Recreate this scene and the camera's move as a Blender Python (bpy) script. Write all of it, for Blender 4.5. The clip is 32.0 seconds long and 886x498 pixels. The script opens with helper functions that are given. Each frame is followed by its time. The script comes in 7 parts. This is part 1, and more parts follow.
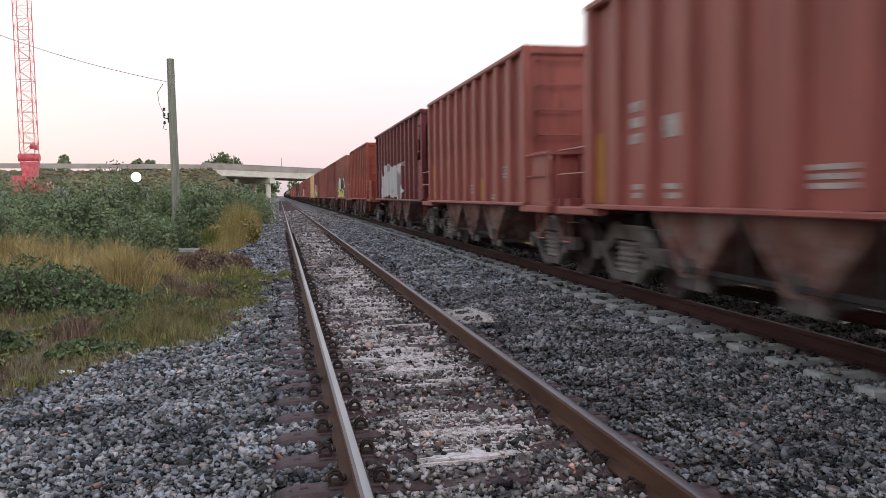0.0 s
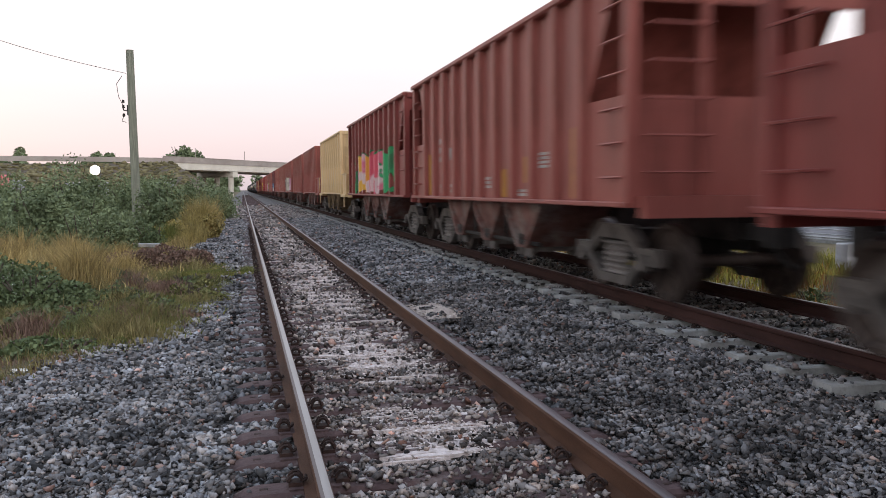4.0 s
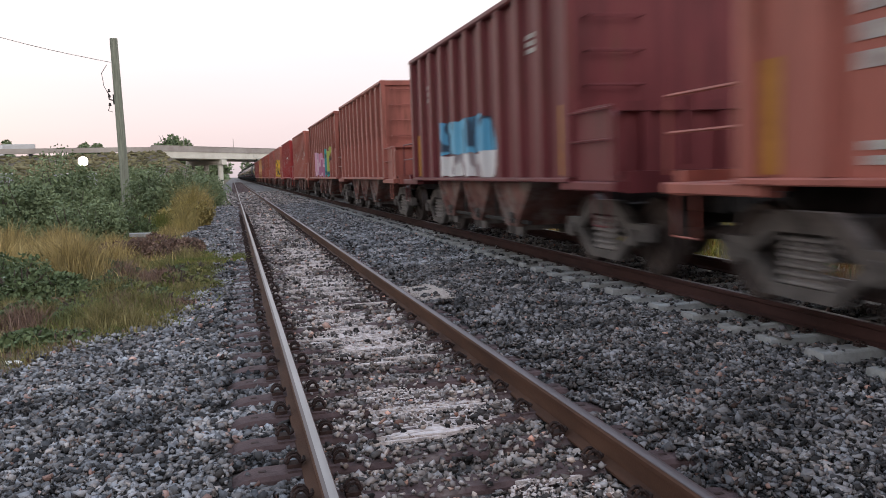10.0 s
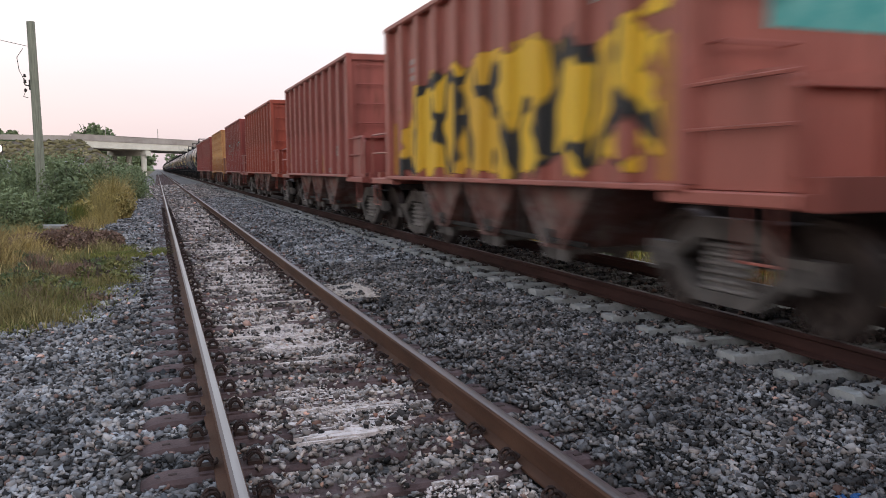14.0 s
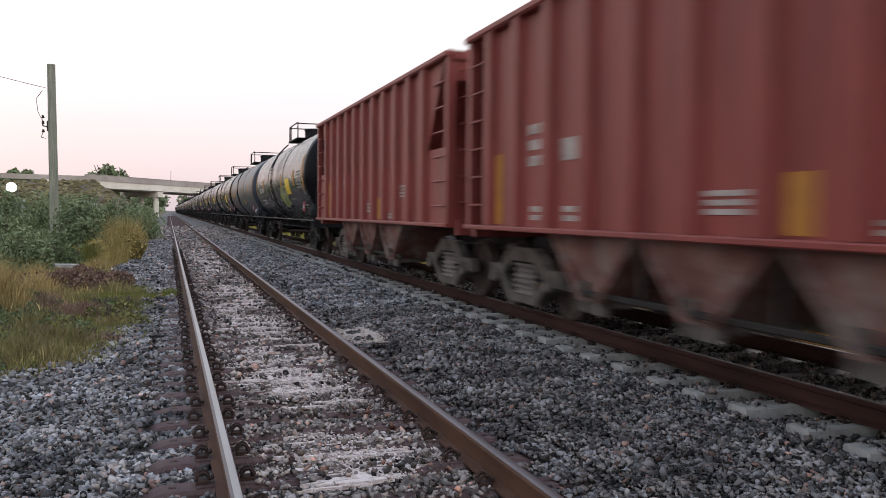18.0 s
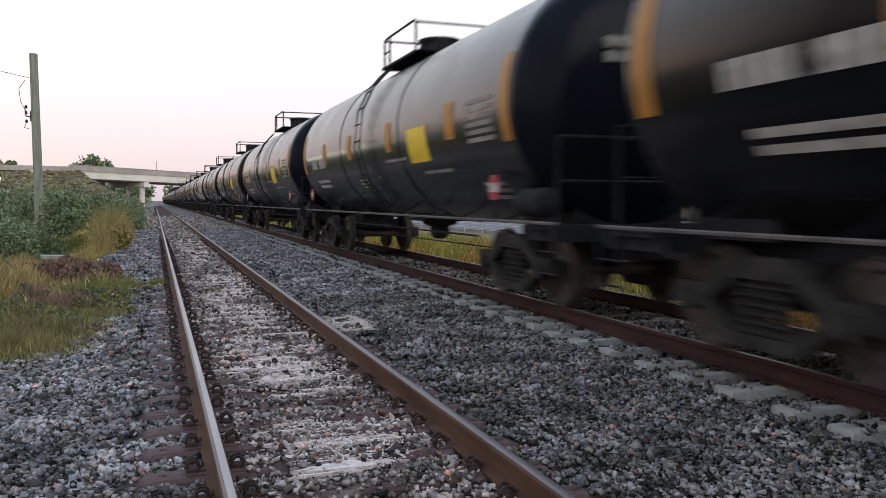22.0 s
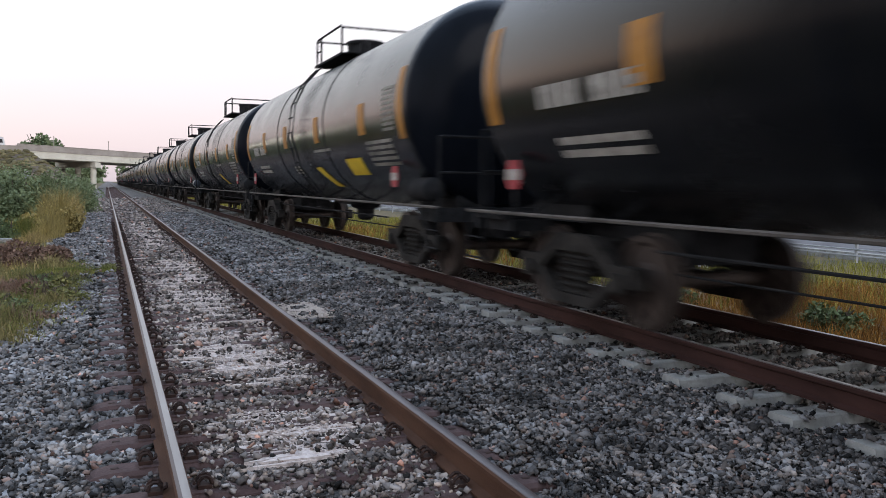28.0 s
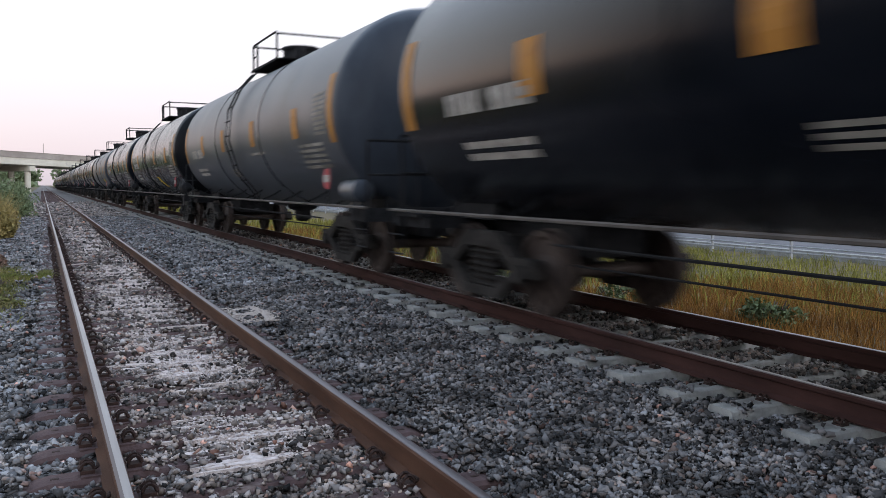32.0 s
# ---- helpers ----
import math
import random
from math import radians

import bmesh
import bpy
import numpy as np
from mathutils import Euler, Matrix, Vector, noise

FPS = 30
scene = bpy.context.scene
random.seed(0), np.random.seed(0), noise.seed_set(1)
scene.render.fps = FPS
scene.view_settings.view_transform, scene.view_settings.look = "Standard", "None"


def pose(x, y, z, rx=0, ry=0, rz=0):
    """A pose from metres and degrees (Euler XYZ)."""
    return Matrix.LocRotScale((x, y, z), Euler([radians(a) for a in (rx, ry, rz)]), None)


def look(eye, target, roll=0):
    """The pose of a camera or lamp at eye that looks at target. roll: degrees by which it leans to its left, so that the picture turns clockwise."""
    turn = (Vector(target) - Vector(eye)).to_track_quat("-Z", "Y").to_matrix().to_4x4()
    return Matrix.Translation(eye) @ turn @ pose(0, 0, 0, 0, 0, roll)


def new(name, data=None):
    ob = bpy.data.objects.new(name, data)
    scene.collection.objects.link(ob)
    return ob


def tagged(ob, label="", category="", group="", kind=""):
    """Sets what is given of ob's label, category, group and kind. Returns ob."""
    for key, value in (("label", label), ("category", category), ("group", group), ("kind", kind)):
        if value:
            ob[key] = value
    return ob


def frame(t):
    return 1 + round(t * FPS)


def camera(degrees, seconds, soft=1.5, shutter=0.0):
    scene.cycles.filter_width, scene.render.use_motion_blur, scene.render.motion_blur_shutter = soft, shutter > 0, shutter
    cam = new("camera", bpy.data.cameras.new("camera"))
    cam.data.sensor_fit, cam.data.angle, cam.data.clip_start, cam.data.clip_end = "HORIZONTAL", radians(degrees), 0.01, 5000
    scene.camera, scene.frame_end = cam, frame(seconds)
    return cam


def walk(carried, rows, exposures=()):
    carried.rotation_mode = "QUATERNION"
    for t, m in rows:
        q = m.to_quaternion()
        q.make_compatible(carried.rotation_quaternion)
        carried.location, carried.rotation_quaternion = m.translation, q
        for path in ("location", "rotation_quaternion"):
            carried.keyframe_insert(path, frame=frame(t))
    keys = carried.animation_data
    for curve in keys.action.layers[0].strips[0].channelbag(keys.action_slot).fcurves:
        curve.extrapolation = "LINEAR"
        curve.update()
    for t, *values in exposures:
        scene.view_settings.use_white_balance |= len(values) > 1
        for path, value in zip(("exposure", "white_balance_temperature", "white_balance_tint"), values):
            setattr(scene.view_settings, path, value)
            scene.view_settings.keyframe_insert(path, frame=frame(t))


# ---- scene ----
cam = camera(57.3, 32.0, soft=0.65, shutter=0.5)
PATH = [
    (0, (-0.365, -0.056, 1.57), (0.027, 1.901, 1.435), -0.6),
    (0.5, (-0.377, -0.057, 1.573), (0.017, 1.898, 1.425), -0.4),
    (1, (-0.389, -0.032, 1.564), (0.006, 1.922, 1.406), -0.4),
    (1.5, (-0.389, -0.047, 1.574), (0.045, 1.898, 1.413), -0.1),
    (2, (-0.401, -0.068, 1.563), (0.051, 1.874, 1.411), 0.4),
    (2.5, (-0.356, -0.086, 1.58), (0.088, 1.858, 1.427), 0.3),
    (4.5, (-0.333, 0.009, 1.571), (0.149, 1.945, 1.427), -0.5),
    (5, (-0.311, 0.005, 1.564), (0.105, 1.957, 1.435), -0.2),
    (5.5, (-0.295, -0.009, 1.557), (0.13, 1.941, 1.431), -0.4),
    (6, (-0.307, -0.006, 1.563), (0.139, 1.939, 1.426), -0.5),
    (6.5, (-0.332, 0.006, 1.565), (0.133, 1.945, 1.418), -0.5),
    (7, (-0.342, -0.001, 1.568), (0.128, 1.937, 1.415), -0.7),
    (7.5, (-0.343, 0.002, 1.572), (0.132, 1.938, 1.42), -0.9),
    (8, (-0.338, -0.005, 1.552), (0.14, 1.931, 1.39), -0.9),
    (8.5, (-0.35, -0.026, 1.561), (0.124, 1.909, 1.388), -1.2),
    (9, (-0.345, -0.017, 1.556), (0.142, 1.914, 1.372), -1.6),
    (9.5, (-0.34, -0.009, 1.551), (0.144, 1.922, 1.356), -1.7),
    (10, (-0.337, -0.012, 1.558), (0.155, 1.917, 1.365), -1.9),
    (10.5, (-0.326, -0.033, 1.567), (0.208, 1.885, 1.38), -2.0),
    (11, (-0.297, 0.003, 1.54), (0.332, 1.891, 1.336), -1.6),
    (11.5, (-0.284, -0.005, 1.549), (0.382, 1.868, 1.331), -0.8),
    (12, (-0.296, -0.005, 1.551), (0.39, 1.857, 1.305), -0.3),
    (12.5, (-0.306, 0.0, 1.543), (0.376, 1.863, 1.29), -0.0),
    (13, (-0.302, -0.022, 1.545), (0.37, 1.847, 1.305), -0.3),
    (13.5, (-0.283, -0.004, 1.568), (0.396, 1.865, 1.354), -0.6),
    (14, (-0.287, -0.003, 1.566), (0.371, 1.875, 1.365), -0.4),
    (14.5, (-0.294, 0.002, 1.564), (0.355, 1.885, 1.383), -0.1),
    (16.5, (-0.319, -0.007, 1.568), (0.317, 1.884, 1.429), 0.3),
    (17, (-0.316, -0.013, 1.579), (0.329, 1.877, 1.47), 0.3),
    (17.5, (-0.314, -0.012, 1.578), (0.338, 1.876, 1.486), 0.4),
    (18, (-0.311, -0.007, 1.57), (0.33, 1.886, 1.482), 0.6),
    (18.5, (-0.321, -0.019, 1.573), (0.315, 1.875, 1.488), 0.8),
    (19, (-0.327, -0.029, 1.573), (0.327, 1.859, 1.48), 0.8),
    (19.5, (-0.329, -0.013, 1.566), (0.333, 1.871, 1.464), 0.7),
    (20, (-0.324, -0.011, 1.568), (0.344, 1.871, 1.463), 0.6),
    (20.5, (-0.321, -0.012, 1.574), (0.337, 1.874, 1.46), 0.4),
    (21, (-0.315, -0.007, 1.568), (0.355, 1.874, 1.454), 0.2),
    (21.5, (-0.315, -0.008, 1.561), (0.356, 1.873, 1.447), 0.1),
    (22, (-0.31, -0.022, 1.562), (0.358, 1.86, 1.444), 0.1),
    (22.5, (-0.294, -0.031, 1.558), (0.383, 1.847, 1.446), 0.1),
    (23, (-0.288, -0.019, 1.562), (0.361, 1.87, 1.452), -0.0),
    (23.5, (-0.298, -0.014, 1.557), (0.342, 1.879, 1.452), -0.1),
    (24, (-0.299, -0.017, 1.558), (0.338, 1.876, 1.449), -0.0),
    (24.5, (-0.337, -0.018, 1.581), (0.127, 1.925, 1.484), -0.2),
    (25, (-0.36, 0.031, 1.564), (0.059, 1.984, 1.46), -0.3),
    (25.5, (-0.34, 0.019, 1.548), (0.198, 1.941, 1.431), -0.3),
    (26, (-0.322, 0.031, 1.546), (0.274, 1.936, 1.414), -0.2),
    (26.5, (-0.307, -0.003, 1.556), (0.352, 1.88, 1.416), 0.1),
    (28.5, (-0.304, -0.086, 1.632), (0.487, 1.744, 1.474), 0.7),
    (29, (-0.287, -0.098, 1.624), (0.541, 1.717, 1.477), 0.8),
    (29.5, (-0.305, -0.113, 1.631), (0.544, 1.693, 1.5), 0.8),
    (30, (-0.31, -0.114, 1.62), (0.547, 1.689, 1.491), 0.8),
    (30.5, (-0.325, -0.092, 1.61), (0.527, 1.712, 1.474), 0.6),
    (31, (-0.308, -0.099, 1.613), (0.565, 1.694, 1.464), 0.4),
    (31.5, (-0.304, -0.102, 1.621), (0.579, 1.686, 1.474), 0.1),
    (32, (-0.312, -0.099, 1.621), (0.571, 1.69, 1.467), 0.2),
]
EXPOSURE = [(0, 0.24, 6550, 11), (19, 0.24, 6550, 11), (22, 0.25, 6430, 10), (27, 0.27, 6370, 9), (31, 0.28, 6150, 8), (32, 0.28, 6150, 8)]
walk(cam, [(t, look(eye, target, roll)) for t, eye, target, roll in PATH], EXPOSURE)

# ---- light ----
SPEED = 16.456          # the train's pace, m/s
RAIL = 0.24             # top of the running rails of the far track
world = bpy.data.worlds.new("dusk_sky")
scene.world = world
world.use_nodes = True
wt = world.node_tree
wt.nodes.clear()
w_out = wt.nodes.new("ShaderNodeOutputWorld")
w_bg = wt.nodes.new("ShaderNodeBackground")
w_sky = wt.nodes.new("ShaderNodeTexSky")
w_sky.sky_type = "NISHITA"
w_sky.sun_disc = False
w_sky.sun_elevation = radians(4)
w_sky.sun_rotation = radians(-35)
w_sky.dust_density = 3.0
w_mul = wt.nodes.new("ShaderNodeVectorMath")
w_mul.operation = "SCALE"
w_mul.inputs["Scale"].default_value = 0.012
w_co = wt.nodes.new("ShaderNodeTexCoord")
w_sep = wt.nodes.new("ShaderNodeSeparateXYZ")
w_ramp = wt.nodes.new("ShaderNodeValToRGB")
el = w_ramp.color_ramp.elements
el[0].position, el[0].color = 0.0, (0.62, 0.53, 0.57, 1)
el[1].position, el[1].color = 1.0, (0.55, 0.70, 0.96, 1)
for p, c in ((0.04, (0.78, 0.66, 0.68, 1)), (0.11, (0.85, 0.77, 0.80, 1)), (0.2, (0.91, 0.88, 0.91, 1)), (0.35, (0.93, 0.94, 0.97, 1)), (0.6, (0.76, 0.86, 1.04, 1))):
    e = el.new(p)
    e.color = c
w_add = wt.nodes.new("ShaderNodeVectorMath")
w_add.operation = "ADD"
w_noise = wt.nodes.new("ShaderNodeTexNoise")
w_noise.inputs["Scale"].default_value = 2.2
w_noise.inputs["Detail"].default_value = 5
w_map = wt.nodes.new("ShaderNodeMapping")
w_map.inputs["Scale"].default_value = (1, 1, 5)
w_var = wt.nodes.new("ShaderNodeMapRange")
w_var.inputs["To Min"].default_value, w_var.inputs["To Max"].default_value = 0.93, 1.06
w_mix = wt.nodes.new("ShaderNodeVectorMath")
w_mix.operation = "SCALE"
L = wt.links.new
L(w_co.outputs["Generated"], w_sep.inputs[0])
L(w_sep.outputs["Z"], w_ramp.inputs[0])
L(w_co.outputs["Generated"], w_map.inputs[0])
L(w_map.outputs[0], w_noise.inputs["Vector"])
L(w_noise.outputs[0], w_var.inputs[0])
L(w_sky.outputs[0], w_mul.inputs[0])
L(w_mul.outputs[0], w_add.inputs[0])
L(w_ramp.outputs[0], w_add.inputs[1])
L(w_add.outputs[0], w_mix.inputs[0])
L(w_var.outputs[0], w_mix.inputs["Scale"])
L(w_mix.outputs[0], w_bg.inputs[0])
L(w_bg.outputs[0], w_out.inputs[0])
w_bg.inputs["Strength"].default_value = 1.0
sun = new("sun", bpy.data.lights.new("sun", "SUN"))
sun.data.energy, sun.data.angle, sun.data.color = 0.7, radians(40), (1.0, 0.90, 0.86)
sun.matrix_world = look((12, -40, 26), (0, 0, 0))


# ---- materials ----
def material(name, a, b, scale=4.0, rough=0.8, metal=0.0, bump=0.3, bump_scale=40.0, dirt=None, dirt_at=0.55, dirt_scale=1.2, stretch=(1, 1, 1), island=0.0, spec=0.3, edge=None, tint=False):
    """Two tones mixed by noise, dirt in larger patches, a fine relief; island: how far loose pieces differ in brightness."""
    m = bpy.data.materials.new(name)
    m.use_nodes = True
    nt = m.node_tree
    bs = nt.nodes["Principled BSDF"]
    co = nt.nodes.new("ShaderNodeTexCoord")
    mp = nt.nodes.new("ShaderNodeMapping")
    mp.inputs["Scale"].default_value = stretch
    nt.links.new(co.outputs["Object"], mp.inputs[0])
    n1 = nt.nodes.new("ShaderNodeTexNoise")
    n1.inputs["Scale"].default_value, n1.inputs["Detail"].default_value, n1.inputs["Roughness"].default_value = scale, 6, 0.65
    nt.links.new(mp.outputs[0], n1.inputs["Vector"])
    r1 = nt.nodes.new("ShaderNodeMapRange")
    r1.inputs["From Min"].default_value, r1.inputs["From Max"].default_value = 0.35, 0.65
    nt.links.new(n1.outputs[0], r1.inputs[0])
    mix = nt.nodes.new("ShaderNodeMix")
    mix.data_type = "RGBA"
    mix.inputs["A"].default_value, mix.inputs["B"].default_value = (*a, 1), (*b, 1)
    nt.links.new(r1.outputs[0], mix.inputs["Factor"])
    col = mix.outputs["Result"]
    if dirt:
        n2 = nt.nodes.new("ShaderNodeTexNoise")
        n2.inputs["Scale"].default_value, n2.inputs["Detail"].default_value = dirt_scale, 8
        n2.inputs["Roughness"].default_value = 0.7
        nt.links.new(mp.outputs[0], n2.inputs["Vector"])
        r2 = nt.nodes.new("ShaderNodeMapRange")
        r2.inputs["From Min"].default_value, r2.inputs["From Max"].default_value = dirt_at, dirt_at + 0.18
        r2.inputs["To Max"].default_value = 0.85
        nt.links.new(n2.outputs[0], r2.inputs[0])
        mx = nt.nodes.new("ShaderNodeMix")
        mx.data_type = "RGBA"
        mx.inputs["B"].default_value = (*dirt, 1)
        nt.links.new(col, mx.inputs["A"])
        nt.links.new(r2.outputs[0], mx.inputs["Factor"])
        col = mx.outputs["Result"]
    if island:
        ge = nt.nodes.new("ShaderNodeNewGeometry")
        rr = nt.nodes.new("ShaderNodeMapRange")
        rr.inputs["To Min"].default_value, rr.inputs["To Max"].default_value = 1 - island, 1 + island
        nt.links.new(ge.outputs["Random Per Island"], rr.inputs[0])
        hv = nt.nodes.new("ShaderNodeHueSaturation")
        nt.links.new(rr.outputs[0], hv.inputs["Value"])
        nt.links.new(col, hv.inputs["Color"])
        col = hv.outputs[0]
        if tint:
            m7 = nt.nodes.new("ShaderNodeMath")
            m7.operation = "MULTIPLY"
            m7.inputs[1].default_value = 7.31
            fr = nt.nodes.new("ShaderNodeMath")
            fr.operation = "FRACT"
            nt.links.new(ge.outputs["Random Per Island"], m7.inputs[0])
            nt.links.new(m7.outputs[0], fr.inputs[0])
            tr = nt.nodes.new("ShaderNodeValToRGB")
            te = tr.color_ramp.elements
            te[0].color, te[1].color = (0.94, 1.0, 1.05, 1), (1.6, 0.95, 0.75, 1)
            for at, c in ((0.4, (1.0, 1.0, 1.0, 1)), (0.8, (1.03, 1.0, 0.96, 1)), (0.95, (1.12, 1.0, 0.9, 1))):
                te.new(at).color = c
            nt.links.new(fr.outputs[0], tr.inputs[0])
            tm = nt.nodes.new("ShaderNodeMix")
            tm.data_type, tm.blend_type = "RGBA", "MULTIPLY"
            tm.inputs["Factor"].default_value = 1.0
            nt.links.new(col, tm.inputs["A"])
            nt.links.new(tr.outputs[0], tm.inputs["B"])
            col = tm.outputs["Result"]
    nt.links.new(col, bs.inputs["Base Color"])
    rv = nt.nodes.new("ShaderNodeMapRange")
    rv.inputs["To Min"].default_value, rv.inputs["To Max"].default_value = max(rough - 0.12, 0.05), min(rough + 0.12, 1)
    nt.links.new(n1.outputs[0], rv.inputs[0])
    nt.links.new(rv.outputs[0], bs.inputs["Roughness"])
    bs.inputs["Metallic"].default_value = metal
    bs.inputs["Specular IOR Level"].default_value = spec
    if edge is not None:
        lw = nt.nodes.new("ShaderNodeLayerWeight")
        lw.inputs["Blend"].default_value = 0.5
        er = nt.nodes.new("ShaderNodeMapRange")
        er.inputs["From Min"].default_value, er.inputs["From Max"].default_value = 0.3, 0.78
        er.inputs["To Min"].default_value, er.inputs["To Max"].default_value = spec, edge
        nt.links.new(lw.outputs["Facing"], er.inputs[0])
        nt.links.new(er.outputs[0], bs.inputs["Specular IOR Level"])
    if bump:
        n3 = nt.nodes.new("ShaderNodeTexNoise")
        n3.inputs["Scale"].default_value, n3.inputs["Detail"].default_value = bump_scale, 4
        nt.links.new(co.outputs["Object"], n3.inputs["Vector"])
        bp = nt.nodes.new("ShaderNodeBump")
        bp.inputs["Strength"].default_value, bp.inputs["Distance"].default_value = bump, 0.02
        nt.links.new(n3.outputs[0], bp.inputs["Height"])
        nt.links.new(bp.outputs[0], bs.inputs["Normal"])
    return m


def glow(name, rgb, strength):
    m = bpy.data.materials.new(name)
    m.use_nodes = True
    bs = m.node_tree.nodes["Principled BSDF"]
    bs.inputs["Base Color"].default_value = (*rgb, 1)
    bs.inputs["Emission Color"].default_value = (*rgb, 1)
    bs.inputs["Emission Strength"].default_value = strength
    return m


def paint(name, rgb, rust=(0.10, 0.045, 0.03), worn=0.57):
    """Railcar paint: streaks that run down, dust, rust spots."""
    rgb = (rgb[0] * 1.06, rgb[1], rgb[2])
    dark = tuple(c * 0.55 for c in rgb)
    return material(name, dark, rgb, scale=2.2, rough=0.52, bump=0.1, bump_scale=25, dirt=rust, dirt_at=worn, dirt_scale=2.2, stretch=(1.6, 1.6, 0.2), spec=0.2, edge=0.5)


M_STONE = material("ballast_stone", (0.056, 0.056, 0.059), (0.292, 0.288, 0.294), scale=1.3, rough=0.85, bump=0, island=0.97, dirt=(0.12, 0.10, 0.08), dirt_at=0.64, dirt_scale=0.8, tint=True)
M_STONE_D = material("dark_ballast_stone", (0.037, 0.035, 0.035), (0.235, 0.222, 0.220), scale=1.6, rough=0.85, bump=0, island=0.97, dirt=(0.085, 0.07, 0.058), dirt_at=0.62, dirt_scale=1.0, tint=True)
M_STONE_P = material("dusty_ballast_stone", (0.088, 0.077, 0.072), (0.385, 0.342, 0.32), scale=1.6, rough=0.92, bump=0, island=0.95, dirt=(0.13, 0.095, 0.08), dirt_at=0.60, dirt_scale=1.2, tint=True)
M_STONE_R = material("rust_stained_ballast_stone", (0.05, 0.045, 0.042), (0.22, 0.198, 0.184), scale=1.6, rough=0.9, bump=0, island=0.95, dirt=(0.10, 0.065, 0.05), dirt_at=0.54, dirt_scale=1.0, tint=True)
M_BALLAST = material("ballast_bed", (0.07, 0.066, 0.063), (0.23, 0.216, 0.208), scale=26, rough=0.95, bump=1.0, bump_scale=24, dirt=(0.11, 0.088, 0.075), dirt_at=0.60, dirt_scale=0.5)
# Near bed, coloured dark for the shade in the gaps between stones.
M_BED = material("dark_gap_bed", (0.04, 0.038, 0.038), (0.12, 0.113, 0.11), scale=40, rough=0.95, bump=1.0, bump_scale=45, dirt=(0.07, 0.055, 0.045), dirt_at=0.58, dirt_scale=0.7)
M_SOIL = material("dry_soil", (0.09, 0.075, 0.04), (0.18, 0.14, 0.08), scale=2.5, rough=0.95, bump=0.8, bump_scale=9, dirt=(0.06, 0.065, 0.028), dirt_at=0.5, dirt_scale=0.4)
M_TIE = material("rusty_tie", (0.062, 0.040, 0.040), (0.120, 0.080, 0.078), scale=6, rough=0.85, bump=0.4, bump_scale=50, dirt=(0.30, 0.26, 0.245), dirt_at=0.58, dirt_scale=2.5)
M_CONCRETE = material("concrete", (0.24, 0.24, 0.23), (0.40, 0.40, 0.38), scale=5, rough=0.9, bump=0.3, bump_scale=60, dirt=(0.12, 0.11, 0.10), dirt_at=0.52, dirt_scale=2.0)
M_RUST = material("rusty_rail", (0.058, 0.027, 0.017), (0.105, 0.052, 0.032), scale=5, rough=0.75, bump=0.15, bump_scale=80, dirt=(0.04, 0.024, 0.02), dirt_at=0.58, stretch=(1, 0.25, 1), spec=0.2)
# Maroon rail rust with the passing train's shade mixed into the colour.
M_RUST_D = material("shaded_maroon_rail", (0.028, 0.013, 0.011), (0.055, 0.026, 0.022), scale=5, rough=0.85, bump=0.15, bump_scale=80, dirt=(0.03, 0.018, 0.015), dirt_at=0.58, stretch=(1, 0.25, 1), spec=0.15)
M_SHINE = material("polished_railhead", (0.20, 0.19, 0.19), (0.40, 0.385, 0.385), scale=3, rough=0.42, metal=1.0, bump=0.03, stretch=(1, 0.05, 1), spec=0.5)
M_DULL = material("dull_railhead", (0.075, 0.058, 0.056), (0.15, 0.125, 0.122), scale=3, rough=0.5, metal=0.4, bump=0.03, stretch=(1, 0.05, 1), spec=0.4)
M_WORN = material("worn_railhead", (0.13, 0.118, 0.12), (0.24, 0.22, 0.225), scale=3, rough=0.42, metal=0.8, bump=0.03, stretch=(1, 0.05, 1), spec=0.5)
M_CLIP = material("dark_clip", (0.022, 0.013, 0.011), (0.055, 0.030, 0.024), scale=20, rough=0.8)
M_SPILL = material("pale_spill", (0.54, 0.47, 0.45), (0.80, 0.72, 0.69), scale=14, rough=0.95, bump=0.6, bump_scale=70, dirt=(0.22, 0.18, 0.175), dirt_at=0.56, dirt_scale=9)
M_SAND = material("pale_sand", (0.46, 0.40, 0.36), (0.62, 0.55, 0.50), scale=14, rough=0.95, bump=0.4, bump_scale=90, dirt=(0.30, 0.26, 0.24), dirt_at=0.6, dirt_scale=6)
M_STEEL = material("grimy_steel", (0.014, 0.013, 0.012), (0.044, 0.040, 0.037), scale=6, rough=0.8, bump=0.2, dirt=(0.075, 0.064, 0.057), dirt_at=0.6, dirt_scale=3, spec=0.15)
M_DUSTY = material("dusty_cast_steel", (0.052, 0.046, 0.042), (0.165, 0.147, 0.133), scale=4, rough=0.85, bump=0.2, dirt=(0.045, 0.034, 0.03), dirt_at=0.54, dirt_scale=4)
M_COIL = material("pale_dusty_spring", (0.12, 0.108, 0.10), (0.28, 0.255, 0.235), scale=5, rough=0.8, bump=0.1)
M_BLACK = material("black_underframe", (0.010, 0.0105, 0.012), (0.032, 0.032, 0.034), scale=5, rough=0.85, bump=0.15, spec=0.12)
M_WHEEL = material("worn_wheel", (0.03, 0.022, 0.019), (0.085, 0.065, 0.056), scale=8, rough=0.6, metal=0.3, bump=0.1)
M_WHITE = material("white_stencil", (0.26, 0.22, 0.20), (0.50, 0.45, 0.41), scale=9, rough=0.7, bump=0, dirt=(0.20, 0.10, 0.085), dirt_at=0.54, dirt_scale=5)
M_DECAL = material("weathered_white_lettering", (0.22, 0.20, 0.18), (0.54, 0.51, 0.46), scale=8, rough=0.7, bump=0, dirt=(0.10, 0.085, 0.075), dirt_at=0.56, dirt_scale=6)
